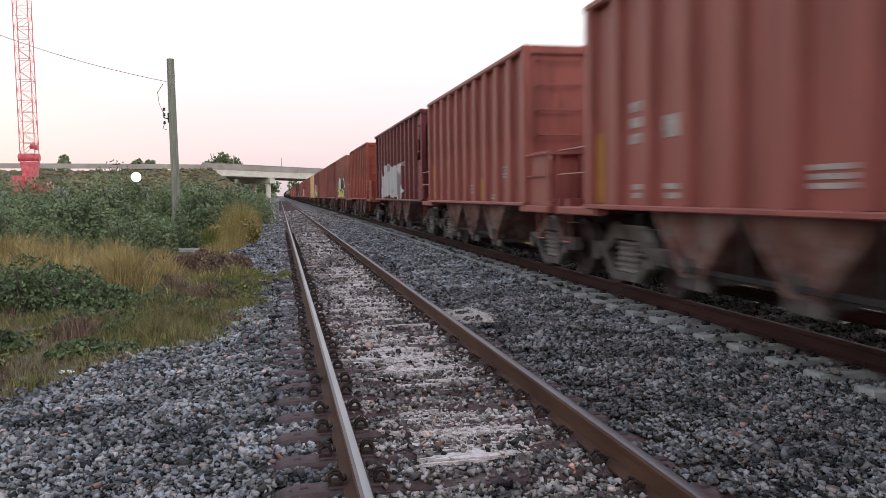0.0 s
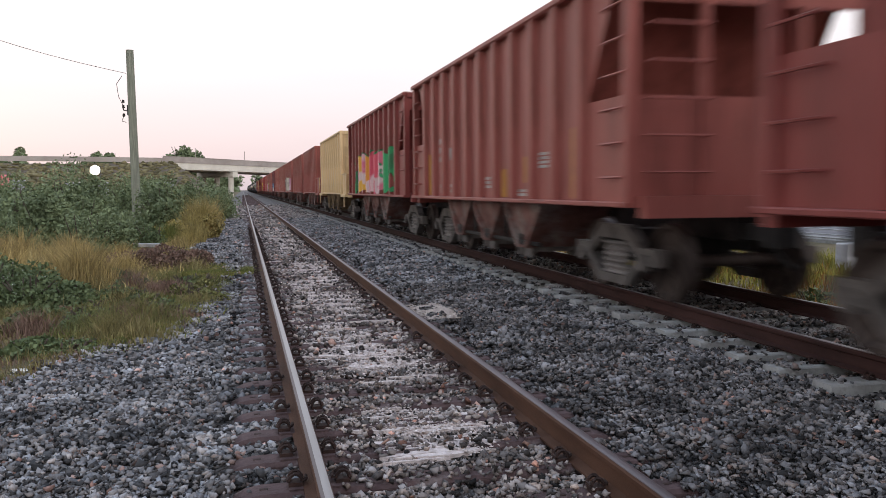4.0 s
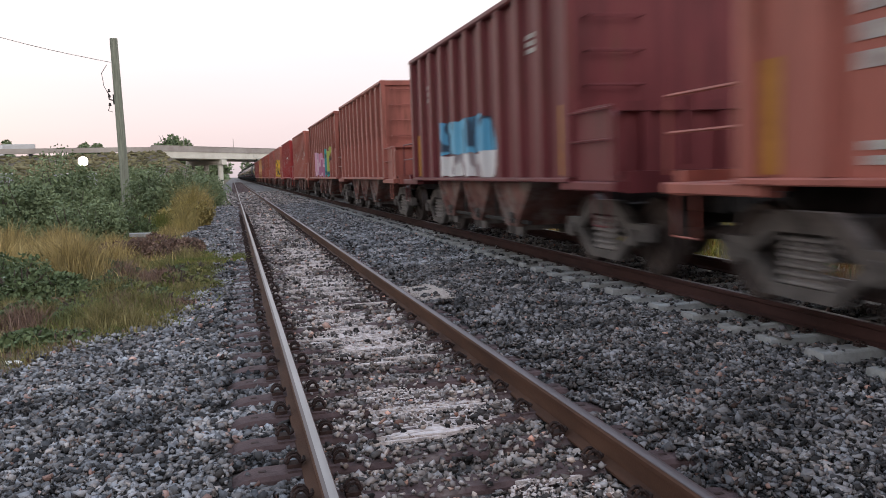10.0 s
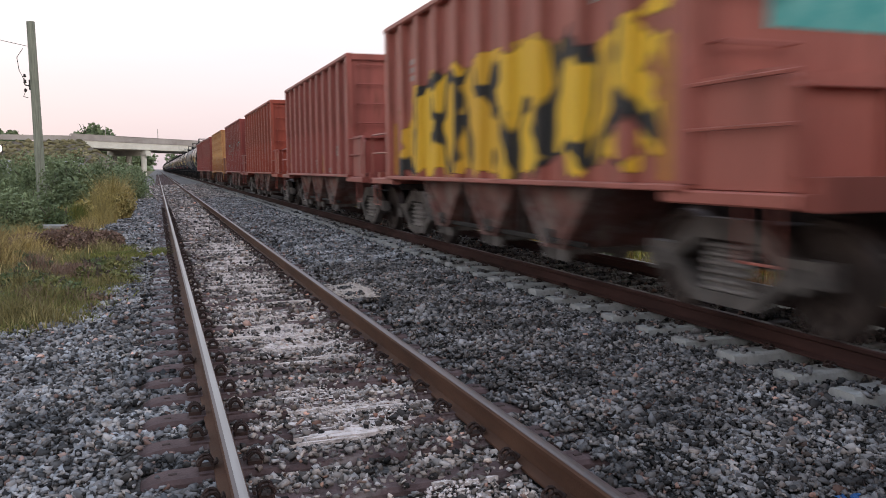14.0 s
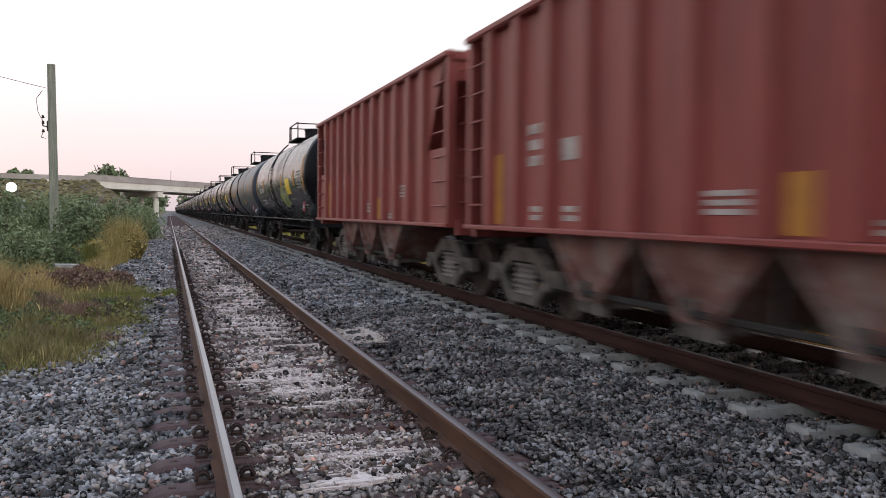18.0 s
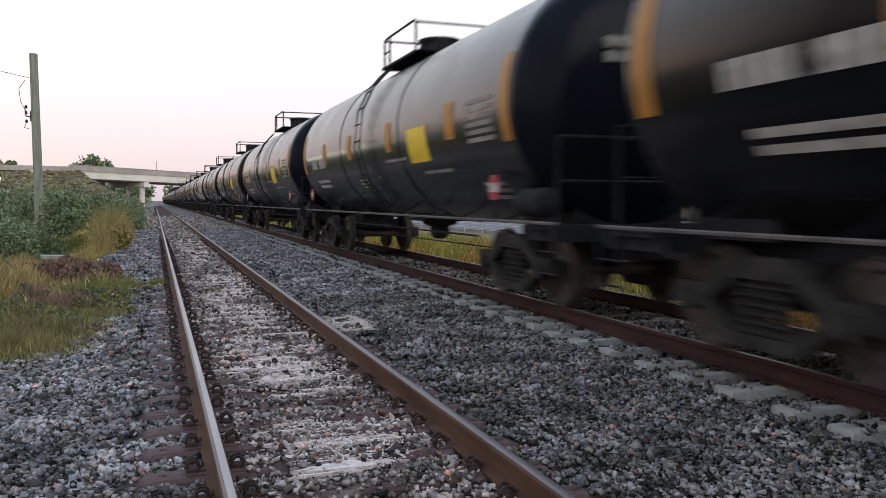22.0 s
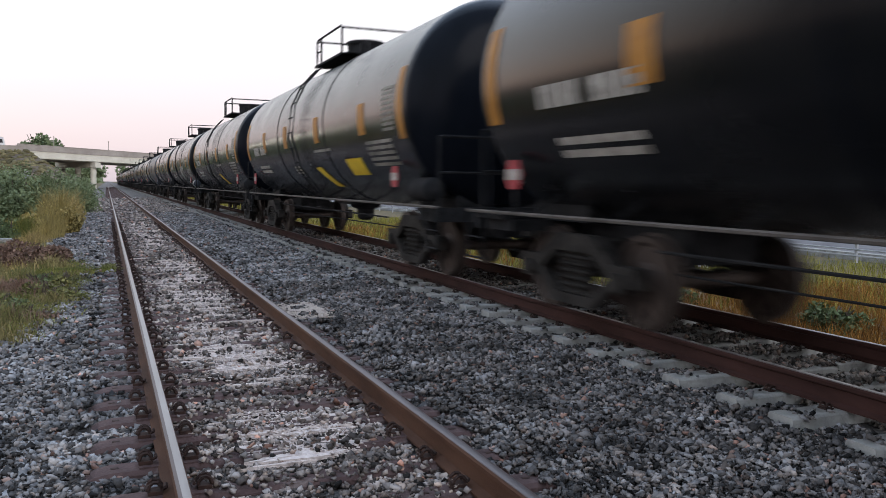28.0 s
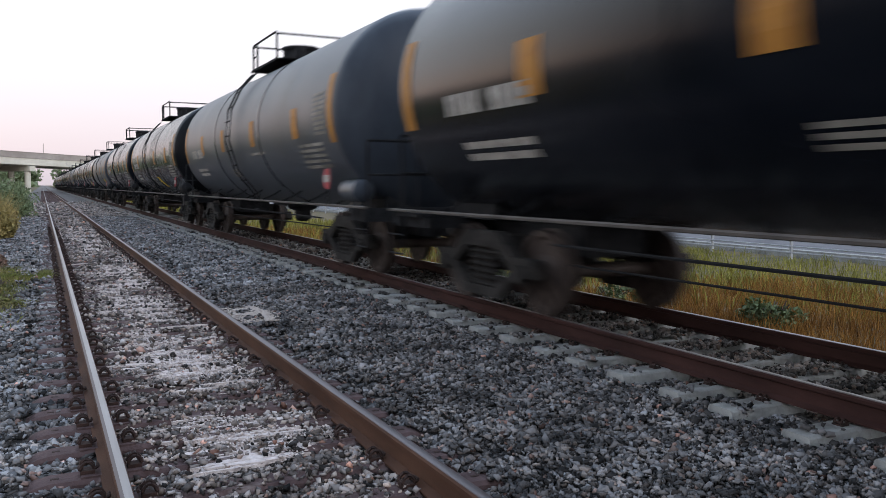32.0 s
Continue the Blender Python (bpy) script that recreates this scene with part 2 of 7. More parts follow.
M_FADED = material("faded_lettering", (0.12, 0.115, 0.10), (0.34, 0.32, 0.28), scale=5, rough=0.6, bump=0)
M_AMBER = material("amber_reflector", (0.32, 0.135, 0.02), (0.47, 0.21, 0.032), scale=6, rough=0.5, bump=0, dirt=(0.15, 0.075, 0.035), dirt_at=0.56, dirt_scale=3)
M_YELLOW = material("yellow_panel", (0.68, 0.45, 0.02), (0.85, 0.62, 0.05), scale=6, rough=0.5, bump=0)
M_TANK = material("black_tank_paint", (0.004, 0.0055, 0.009), (0.009, 0.011, 0.016), scale=1.5, rough=0.24, bump=0.02, bump_scale=5, dirt=(0.010, 0.010, 0.011), dirt_at=0.56, dirt_scale=0.8, stretch=(1, 0.5, 0.4), spec=0.07, edge=1.0)
M_TANKB = material("dusty_tank_paint", (0.005, 0.006, 0.008), (0.012, 0.0125, 0.014), scale=1.5, rough=0.25, bump=0.02, bump_scale=8, dirt=(0.026, 0.023, 0.02), dirt_at=0.56, dirt_scale=0.7, stretch=(1, 0.5, 0.4), spec=0.08, edge=1.0)
M_TANKG = material("grey_tank_paint", (0.034, 0.041, 0.054), (0.056, 0.066, 0.082), scale=1.5, rough=0.42, bump=0.05, bump_scale=8, dirt=(0.036, 0.036, 0.04), dirt_at=0.55, dirt_scale=0.8, stretch=(1, 0.5, 0.4), spec=0.14, edge=1.0)
M_RED = material("red_placard", (0.30, 0.035, 0.045), (0.42, 0.06, 0.07), scale=6, rough=0.6, bump=0)
M_WOOD = material("weathered_pole", (0.16, 0.17, 0.13), (0.30, 0.31, 0.24), scale=4, rough=0.9, bump=0.5, bump_scale=30, stretch=(6, 6, 0.3), dirt=(0.12, 0.11, 0.09), dirt_at=0.6)
M_CRANE = material("red_crane_paint", (0.58, 0.08, 0.10), (0.74, 0.22, 0.22), scale=3, rough=0.6, bump=0)
M_GIRDER = material("pale_bridge_concrete", (0.66, 0.62, 0.52), (0.80, 0.76, 0.65), scale=0.3, rough=0.9, bump=0.1, dirt=(0.25, 0.23, 0.21), dirt_at=0.58, dirt_scale=0.15)
M_DECK = material("grey_parapet_concrete", (0.33, 0.285, 0.25), (0.46, 0.41, 0.365), scale=0.3, rough=0.9, bump=0.1, dirt=(0.19, 0.16, 0.15), dirt_at=0.58, dirt_scale=0.15)
M_LEAF = material("dark_green_leaf", (0.115, 0.15, 0.078), (0.215, 0.265, 0.135), scale=0.9, rough=0.75, bump=0, island=0.22)
M_LEAFY = material("yellow_green_leaf", (0.20, 0.17, 0.06), (0.40, 0.315, 0.12), scale=1.2, rough=0.7, bump=0, island=0.4)
M_DRY = material("dry_grass", (0.24, 0.18, 0.072), (0.51, 0.395, 0.175), scale=0.7, rough=0.85, bump=0, island=0.5)
M_GREEN = material("green_grass", (0.09, 0.105, 0.035), (0.21, 0.20, 0.075), scale=0.8, rough=0.8, bump=0, island=0.4)
M_RUSSET = material("russet_grass", (0.17, 0.075, 0.016), (0.33, 0.17, 0.038), scale=0.9, rough=0.85, bump=0, island=0.5)
M_BROWN = material("brown_brush", (0.12, 0.075, 0.058), (0.25, 0.165, 0.125), scale=1.0, rough=0.9, bump=0, island=0.4)
M_FLOWER = material("white_flower", (0.6, 0.6, 0.55), (0.8, 0.8, 0.75), scale=5, rough=0.8, bump=0)
M_BARK = material("bark", (0.05, 0.04, 0.03), (0.12, 0.10, 0.08), scale=6, rough=0.9)
M_ROAD = material("grey_road", (0.10, 0.10, 0.11), (0.17, 0.17, 0.18), scale=0.7, rough=0.9, bump=0.1)
M_WALLW = material("white_wall_paint", (0.55, 0.56, 0.58), (0.75, 0.75, 0.76), scale=0.6, rough=0.8, bump=0.05, dirt=(0.35, 0.36, 0.38), dirt_at=0.55, dirt_scale=0.5)
M_FENCE = material("grey_galvanised_steel", (0.30, 0.31, 0.33), (0.48, 0.49, 0.51), scale=0.8, rough=0.6, bump=0.05, dirt=(0.2, 0.2, 0.2), dirt_at=0.55, dirt_scale=0.6)
M_ROOFG = material("grey_metal_roof", (0.25, 0.26, 0.28), (0.36, 0.37, 0.39), scale=0.6, rough=0.6, bump=0.05)
M_BLUE = material("blue_plastic", (0.008, 0.05, 0.16), (0.02, 0.10, 0.27), scale=9, rough=0.5, bump=0.3)
M_LAMP = glow("lamp_glow", (1.0, 0.93, 0.78), 60.0)
M_CABLE = material("cable_black", (0.02, 0.02, 0.02), (0.05, 0.045, 0.04), scale=4, rough=0.7, bump=0)
M_EARTH = material("bare_embankment", (0.10, 0.085, 0.066), (0.20, 0.165, 0.13), scale=0.25, rough=0.95, bump=0.5, bump_scale=2, dirt=(0.08, 0.085, 0.045), dirt_at=0.55, dirt_scale=0.12)


# ---- mesh builders ----
class Build:
    """Collects corners and faces of one mesh."""

    def __init__(self):
        self.v, self.f = [], []

    def box(self, x0, x1, y0, y1, z0, z1):
        n = len(self.v)
        self.v += [(x, y, z) for z in (z0, z1) for y in (y0, y1) for x in (x0, x1)]
        self.f += [tuple(n + i for i in q) for q in ((0, 2, 3, 1), (4, 5, 7, 6), (0, 1, 5, 4), (2, 6, 7, 3), (0, 4, 6, 2), (1, 3, 7, 5))]
        return self

    def bar(self, x0, x1, y0, y1, z0, z1, c=0.02):
        """A box with its long edges chamfered, along y."""
        ring = [(x0 + c, z0), (x1 - c, z0), (x1, z0 + c), (x1, z1 - c), (x1 - c, z1), (x0 + c, z1), (x0, z1 - c), (x0, z0 + c)]
        return self.prism(ring, y0, y1)

    def prism(self, ring, y0, y1, axis="y"):
        """A closed outline carried along an axis."""
        n, k = len(self.v), len(ring)
        for d in (y0, y1):
            self.v += [(a, d, b) if axis == "y" else (d, a, b) if axis == "x" else (a, b, d) for a, b in ring]
        self.f += [tuple(range(n, n + k)), tuple(range(n + 2 * k - 1, n + k - 1, -1))]
        self.f += [(n + i, n + k + i, n + k + (i + 1) % k, n + (i + 1) % k) for i in range(k)]
        return self

    def tube(self, p, q, r, k=8, r2=None):
        p, q = Vector(p), Vector(q)
        d = (q - p).normalized()
        a = d.orthogonal().normalized()
        b = d.cross(a)
        n = len(self.v)
        for c, rad in ((p, r), (q, r if r2 is None else r2)):
            self.v += [tuple(c + rad * (math.cos(2 * math.pi * i / k) * a + math.sin(2 * math.pi * i / k) * b)) for i in range(k)]
        self.f += [(n + i, n + (i + 1) % k, n + k + (i + 1) % k, n + k + i) for i in range(k)]
        self.f += [tuple(range(n + k - 1, n - 1, -1)), tuple(range(n + k, n + 2 * k))]
        return self

    def pipe(self, pts, r, k=6):
        for p, q in zip(pts, pts[1:]):
            self.tube(p, q, r, k)
        return self

    def hose(self, pts, r, k=6):
        """One unbroken round cable through the points."""
        n, pts = len(self.v), [Vector(p) for p in pts]
        for i, p in enumerate(pts):
            d = (pts[min(i + 1, len(pts) - 1)] - pts[max(i - 1, 0)]).normalized()
            a = d.cross(Vector((0, 0, 1))).normalized()
            c = d.cross(a)
            self.v += [tuple(p + r * (math.cos(2 * math.pi * j / k) * a + math.sin(2 * math.pi * j / k) * c)) for j in range(k)]
        for i in range(len(pts) - 1):
            for j in range(k):
                a, c = n + i * k + j, n + i * k + (j + 1) % k
                self.f.append((a, c, c + k, a + k))
        return self

    def lathe(self, prof, k=32, axis="y", centre=(0, 0, 0)):
        """Turns (along, radius) pairs about an axis."""
        n, cx, cy, cz = len(self.v), *centre
        for along, r in prof:
            for i in range(k):
                u, w = r * math.cos(2 * math.pi * i / k), r * math.sin(2 * math.pi * i / k)
                self.v.append((cx + u, cy + along, cz + w) if axis == "y" else (cx + along, cy + u, cz + w) if axis == "x" else (cx + u, cy + w, cz + along))
        for j in range(len(prof) - 1):
            for i in range(k):
                a, b = n + j * k + i, n + j * k + (i + 1) % k
                self.f.append((a, b, b + k, a + k))
        self.f += [tuple(range(n, n + k)), tuple(range(n + len(prof) * k - 1, n + (len(prof) - 1) * k - 1, -1))]
        return self

    def quad(self, a, b, c, d):
        n = len(self.v)
        self.v += [a, b, c, d]
        self.f.append((n, n + 1, n + 2, n + 3))
        return self

    def mesh(self, name, mat, smooth=False):
        me = bpy.data.meshes.new(name)
        me.from_pydata(self.v, [], self.f)
        me.materials.append(mat)
        bm = bmesh.new()
        bm.from_mesh(me)
        bmesh.ops.recalc_face_normals(bm, faces=bm.faces)
        bm.to_mesh(me)
        bm.free()
        if smooth:
            me.polygons.foreach_set("use_smooth", [len(p.vertices) < 5 for p in me.polygons])
            me.set_sharp_from_angle(angle=radians(40))
        return me


def part(name, data, parent, label="", at=None):
    ob = new(name, data)
    ob.parent = parent
    if at is not None:
        ob.matrix_basis = at
    return tagged(ob, label) if label else ob


def thing(name, label, category, group="", at=None, kind="", data=None):
    ob = new(name, data)
    if at is not None:
        ob.matrix_basis = at
    return tagged(ob, label, category, group, kind)


def fast_mesh(name, verts, faces, mat):
    """A mesh from arrays whose faces all have the same number of corners."""
    me = bpy.data.meshes.new(name)
    k = faces.shape[1]
    me.vertices.add(len(verts))
    me.vertices.foreach_set("co", np.ascontiguousarray(verts, np.float32).ravel())
    me.loops.add(faces.size)
    me.loops.foreach_set("vertex_index", np.ascontiguousarray(faces, np.int32).ravel())
    me.polygons.add(len(faces))
    me.polygons.foreach_set("loop_start", np.arange(0, faces.size, k, dtype=np.int32))
    me.polygons.foreach_set("loop_total", np.full(len(faces), k, np.int32))
    me.update(calc_edges=True)
    me.materials.append(mat)
    return me


rng = np.random.default_rng(7)


# ---- ground ----
def ground_height(x, y):
    """The lie of the land: the ballast bed, its shoulders, the verge."""
    z = np.zeros_like(x)
    z = np.where(x < -1.6, -0.10 * np.clip((-1.6 - x) / 1.2, 0, 1), z)
    z = np.where(x > 6.9, -0.35 * np.clip((x - 6.9) / 1.0, 0, 1), z)
    z = np.where((x > 3.5) & (x < 6.9), 0.01, z)
    return z - 0.045


gx = np.unique(np.concatenate([np.linspace(-12, 12, 97), np.geomspace(12, 3000, 22), -np.geomspace(12, 3000, 22)]))
gy = np.unique(np.concatenate([np.linspace(-8, 60, 137), np.geomspace(60, 4000, 24), -np.geomspace(8, 3000, 18)]))
XX, YY = np.meshgrid(gx, gy)
ZZ = ground_height(XX, YY) + 0.012 * np.sin(XX * 3.1 + YY * 1.7) * (np.abs(XX) < 12)
gv = np.stack([XX, YY, ZZ], -1).reshape(-1, 3)
nx, ny = len(gx), len(gy)
ii = (np.arange(ny - 1)[:, None] * nx + np.arange(nx - 1)).ravel()
gf = np.stack([ii, ii + 1, ii + nx + 1, ii + nx], 1)
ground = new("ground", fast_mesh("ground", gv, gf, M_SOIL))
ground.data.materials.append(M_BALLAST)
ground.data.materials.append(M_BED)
cx, cy = gv[gf].mean(1)[:, 0], gv[gf].mean(1)[:, 1]


def verge(y):
    """Where the weeds end and the stones begin, beside the near track."""
    return np.interp(y, [0, 6.5, 7.4, 9, 9.5, 12, 14.5, 16, 18.5, 25, 45, 150], [-3.6, -3.0, -2.3, -1.5, -0.9, -0.8, -0.6, -0.35, -0.7, -1.6, -1.7, -2.4])


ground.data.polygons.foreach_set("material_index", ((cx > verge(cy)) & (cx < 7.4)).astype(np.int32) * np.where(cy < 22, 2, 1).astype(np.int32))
tagged(ground, "grey ballast bed between weedy dry verges", "ground", kind="structure")


# ---- tracks ----
def rail_mesh(z_top, mat, far=600.0):
    h = 0.17
    ring = [(-0.07, 0), (0.07, 0), (0.07, 0.012), (0.012, 0.03), (0.009, 0.12), (0.034, 0.132), (0.036, h - 0.012), (0.028, h), (-0.028, h), (-0.036, h - 0.012), (-0.034, 0.132), (-0.009, 0.12), (-0.012, 0.03), (-0.07, 0.012)]
    return Build().prism([(x, z + z_top - h) for x, z in ring], -620, far).mesh("rail", mat)


def head_mesh(z_top, mat, x0=-0.03, x1=0.03, lift=0.0):
    """A strip of the crowned running surface."""
    top = [(x0 + (x1 - x0) * i / 6, z_top + lift + 0.005 - 4.0 * (x0 + (x1 - x0) * i / 6) ** 2) for i in range(7)]
    return Build().prism([(x0, z_top)] + top + [(x1, z_top)], -620, 600).mesh("railhead", mat, True)


def clip_mesh(z, k=0.66):
    """A spring clip beside the rail: a shoulder, two arched legs and the bent nose on the rail's foot."""
    b = Build().box(-0.038, 0.036, -0.038, 0.038, z - 0.01, z + 0.02)
    arch = [(0.055 * k * math.cos(a), 0.02 + 0.072 * k * math.sin(a)) for a in (0.15, 0.75, 1.35, 1.95, 2.55, 3.0)]
    for y in (-0.026, 0.026):
        b.pipe([(x, y, z + h) for x, h in arch], 0.016 * k, 5)
    b.pipe([(0.056 * k, -0.03, z + 0.03), (0.062 * k, 0.0, z + 0.034), (0.056 * k, 0.03, z + 0.03)], 0.016 * k, 5)
    return b.pipe([(-0.055 * k, 0.03, z + 0.03), (-0.085 * k, 0.02, z + 0.035), (-0.085 * k, -0.03, z + 0.035)], 0.015 * k, 5).mesh("clip", M_CLIP)


TIE_Y0, TIE_STEP = 4.26, 0.494
CON_Y0, CON_STEP = 4.08, 0.608

near_track = thing("railway_track", "rusty rails on brown ties in grey ballast with pale spill", "railway track", kind="structure")
r_me = rail_mesh(0.17, M_RUST)
crown = head_mesh(0.17, M_DULL)
for x, m, x0, x1 in ((0.0, M_SHINE, -0.012, 0.027), (1.505, M_WORN, -0.027, 0.012)):
    r = part("rail", r_me, near_track, "rusty steel rail with a polished head", pose(x, 0, 0))
    part("railhead", crown, r)
    part("running_band", head_mesh(0.17, m, x0, x1, 0.0015), r)
far_track = thing("railway_track", "main line rails on pale concrete ties", "railway track", kind="structure")
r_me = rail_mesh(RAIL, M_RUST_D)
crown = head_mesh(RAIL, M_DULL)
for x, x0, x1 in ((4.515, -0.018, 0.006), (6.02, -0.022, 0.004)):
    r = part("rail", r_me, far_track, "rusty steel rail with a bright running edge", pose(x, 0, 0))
    part("railhead", crown, r)
    part("running_band", head_mesh(RAIL, M_SHINE, x0, x1, 0.0015), r)


# ---- ballast stones ----
def icosa():
    g = (1 + 5 ** 0.5) / 2
    v = np.array([(-1, g, 0), (1, g, 0), (-1, -g, 0), (1, -g, 0), (0, -1, g), (0, 1, g), (0, -1, -g), (0, 1, -g), (g, 0, -1), (g, 0, 1), (-g, 0, -1), (-g, 0, 1)], float)
    f = [(0, 11, 5), (0, 5, 1), (0, 1, 7), (0, 7, 10), (0, 10, 11), (1, 5, 9), (5, 11, 4), (11, 10, 2), (10, 7, 6), (7, 1, 8), (3, 9, 4), (3, 4, 2), (3, 2, 6), (3, 6, 8), (3, 8, 9), (4, 9, 5), (2, 4, 11), (6, 2, 10), (8, 6, 7), (9, 8, 1)]
    return v / np.linalg.norm(v[0]), np.array(f)


def scatter(name, x, y, z, size, mat, flat=0.62):
    """Angular stones at the given places, one mesh."""
    v, f = icosa()
    n = len(x)
    shape = v[None] * (1 + 0.34 * rng.standard_normal((n, 12, 1))).clip(0.45, 1.7)
    shape *= (size[:, None] * rng.uniform(0.6, 1.25, (n, 3)))[:, None]
    a, b = rng.uniform(0, 6.283, n), rng.uniform(-0.6, 0.6, n)
    ca, sa, cb, sb = np.cos(a), np.sin(a), np.cos(b), np.sin(b)
    px = shape[..., 0] * ca[:, None] - shape[..., 1] * sa[:, None]
    py = shape[..., 0] * sa[:, None] + shape[..., 1] * ca[:, None]
    pz = shape[..., 2] * flat
    py, pz = py * cb[:, None] - pz * sb[:, None], py * sb[:, None] + pz * cb[:, None]
    verts = np.stack([px + x[:, None], py + y[:, None], pz + z[:, None]], -1).reshape(-1, 3)
    faces = (f[None] + 12 * np.arange(n)[:, None, None]).reshape(-1, 3)
    return fast_mesh(name, verts, faces, mat)


def chips(name, x, y, z, size, mat, flat=0.62):
    """Sharp-edged stones: bent six-sided blocks, one mesh."""
    c = np.array([(a, b, d) for d in (-1, 1) for b in (-1, 1) for a in (-1, 1)], float)
    f = np.array([(0, 2, 3), (0, 3, 1), (4, 5, 7), (4, 7, 6), (0, 1, 5), (0, 5, 4), (2, 6, 7), (2, 7, 3), (0, 4, 6), (0, 6, 2), (1, 3, 7), (1, 7, 5)])
    n = len(x)
    shape = c[None] * 0.7 + rng.uniform(-0.55, 0.55, (n, 8, 3))
    shape *= (size[:, None] * rng.uniform(0.5, 1.5, (n, 3)))[:, None]
    q = rng.standard_normal((n, 4))
    q /= np.linalg.norm(q, axis=1)[:, None]
    w, a, b, d = q.T
    rot = np.stack([1 - 2 * (b * b + d * d), 2 * (a * b - w * d), 2 * (a * d + w * b), 2 * (a * b + w * d), 1 - 2 * (a * a + d * d), 2 * (b * d - w * a), 2 * (a * d - w * b), 2 * (b * d + w * a), 1 - 2 * (a * a + b * b)], 1).reshape(n, 3, 3)
    p = np.einsum("nij,nkj->nki", rot, shape)
    p[..., 2] *= 0.5 + 0.5 * flat
    verts = (p + np.stack([x, y, z], -1)[:, None]).reshape(-1, 3)
    return fast_mesh(name, verts, (f[None] + 8 * np.arange(n)[:, None, None]).reshape(-1, 3), mat)


def on_tie(x, y):
    near = (x > -0.55) & (x < 2.06) & (np.abs((y - TIE_Y0 + TIE_STEP / 2) % TIE_STEP - TIE_STEP / 2) < 0.11)
    far = (x > 4.05) & (x < 6.5) & (np.abs((y - CON_Y0 + CON_STEP / 2) % CON_STEP - CON_STEP / 2) < 0.14)
    return near, far


def stones(x0, x1, y0, y1, per_m2, lo, hi):
    n = int((x1 - x0) * (y1 - y0) * per_m2)
    x, y = rng.uniform(x0, x1, n), rng.uniform(y0, y1, n)
    keep = x > verge(y) - rng.exponential(0.25, n)
    for r in (0.0, 1.505, 4.515, 6.02):
        keep &= np.abs(x - r) > 0.075
    tn, tf = on_tie(x, y)
    keep &= ~tn | (rng.random(n) < np.where((x > 0.15) & (x < 1.4), 0.27, 0.02)) | ((x < -0.43) & (rng.random(n) < 0.85)) | ((x > 1.86) & (rng.random(n) < 0.8))
    keep &= ~tf | (rng.random(n) < np.where((x > 4.62) & (x < 5.92), 0.9, 0.04)) | ((x < 4.14) & (rng.random(n) < 0.85))
    x, y, tn, tf = x[keep], y[keep], tn[keep], tf[keep]
    size = rng.uniform(lo, hi, len(x)) * rng.choice([0.75, 1.0, 1.25], len(x))
    z = ground_height(x, y) + rng.uniform(0.0, 0.035, len(x)) + np.where(tn, 0.045, 0) + np.where(tf, 0.085, 0)
    z += np.where((x > 2.2) & (x < 3.9), 0.03, 0)
    return x, y, z, size


for *args, mat in ((-4.2, 0, 2.4, 8, 1650, 0.011, 0.021, M_STONE), (0, 1.5, 2.4, 8, 1900, 0.010, 0.019, M_STONE_P), (1.5, 4.45, 2.4, 8, 1800, 0.0105, 0.0205, M_STONE_D), (-2.4, 0, 8, 13, 1100, 0.013, 0.024, M_STONE), (0, 1.62, 8, 13, 1100, 0.012, 0.023, M_STONE_P), (1.62, 4.45, 8, 13, 1100, 0.013, 0.024, M_STONE_D),
                   (-1.9, 0, 13, 22, 480, 0.018, 0.03, M_STONE), (0, 1.62, 13, 22, 480, 0.018, 0.03, M_STONE_P), (1.62, 4.45, 13, 22, 500, 0.018, 0.03, M_STONE), (-1.9, 0, 22, 45, 290, 0.021, 0.034, M_STONE), (0, 1.62, 22, 45, 290, 0.021, 0.034, M_STONE_P), (1.62, 4.45, 22, 45, 290, 0.021, 0.034, M_STONE), (-2.2, 4.45, 45, 85, 50, 0.04, 0.06, M_STONE_P), (4.45, 6.9, 14, 40, 190, 0.022, 0.036, M_STONE_R), (4.45, 6.9, 3.6, 14, 1250, 0.012, 0.023, M_STONE_R), (-3.4, 6.9, -5, 2.4, 250, 0.022, 0.036, M_STONE)):
    st = new("ballast_stones", chips("ballast_stones", *stones(*args), mat))
    tagged(st, "loose angular grey ballast stones", "ballast", kind="stuff")


# ---- railcar running gear ----
def wheelset_mesh():
    b = Build()
    for s in (-1, 1):
        prof = [(-0.07, 0.10), (-0.065, 0.16), (-0.03, 0.20), (-0.03, 0.36), (-0.065, 0.40), (-0.065, 0.455), (0.05, 0.46), (0.065, 0.485), (0.065, 0.40), (0.02, 0.36), (0.02, 0.20), (0.07, 0.15)]
        b.lathe([(-s * a, r) for a, r in prof], 20, "x", (s * 0.7525, 0, 0))
    b.tube((-0.95, 0, 0), (0.95, 0, 0), 0.075, 10)
    return b.mesh("wheelset", M_WHEEL, True)


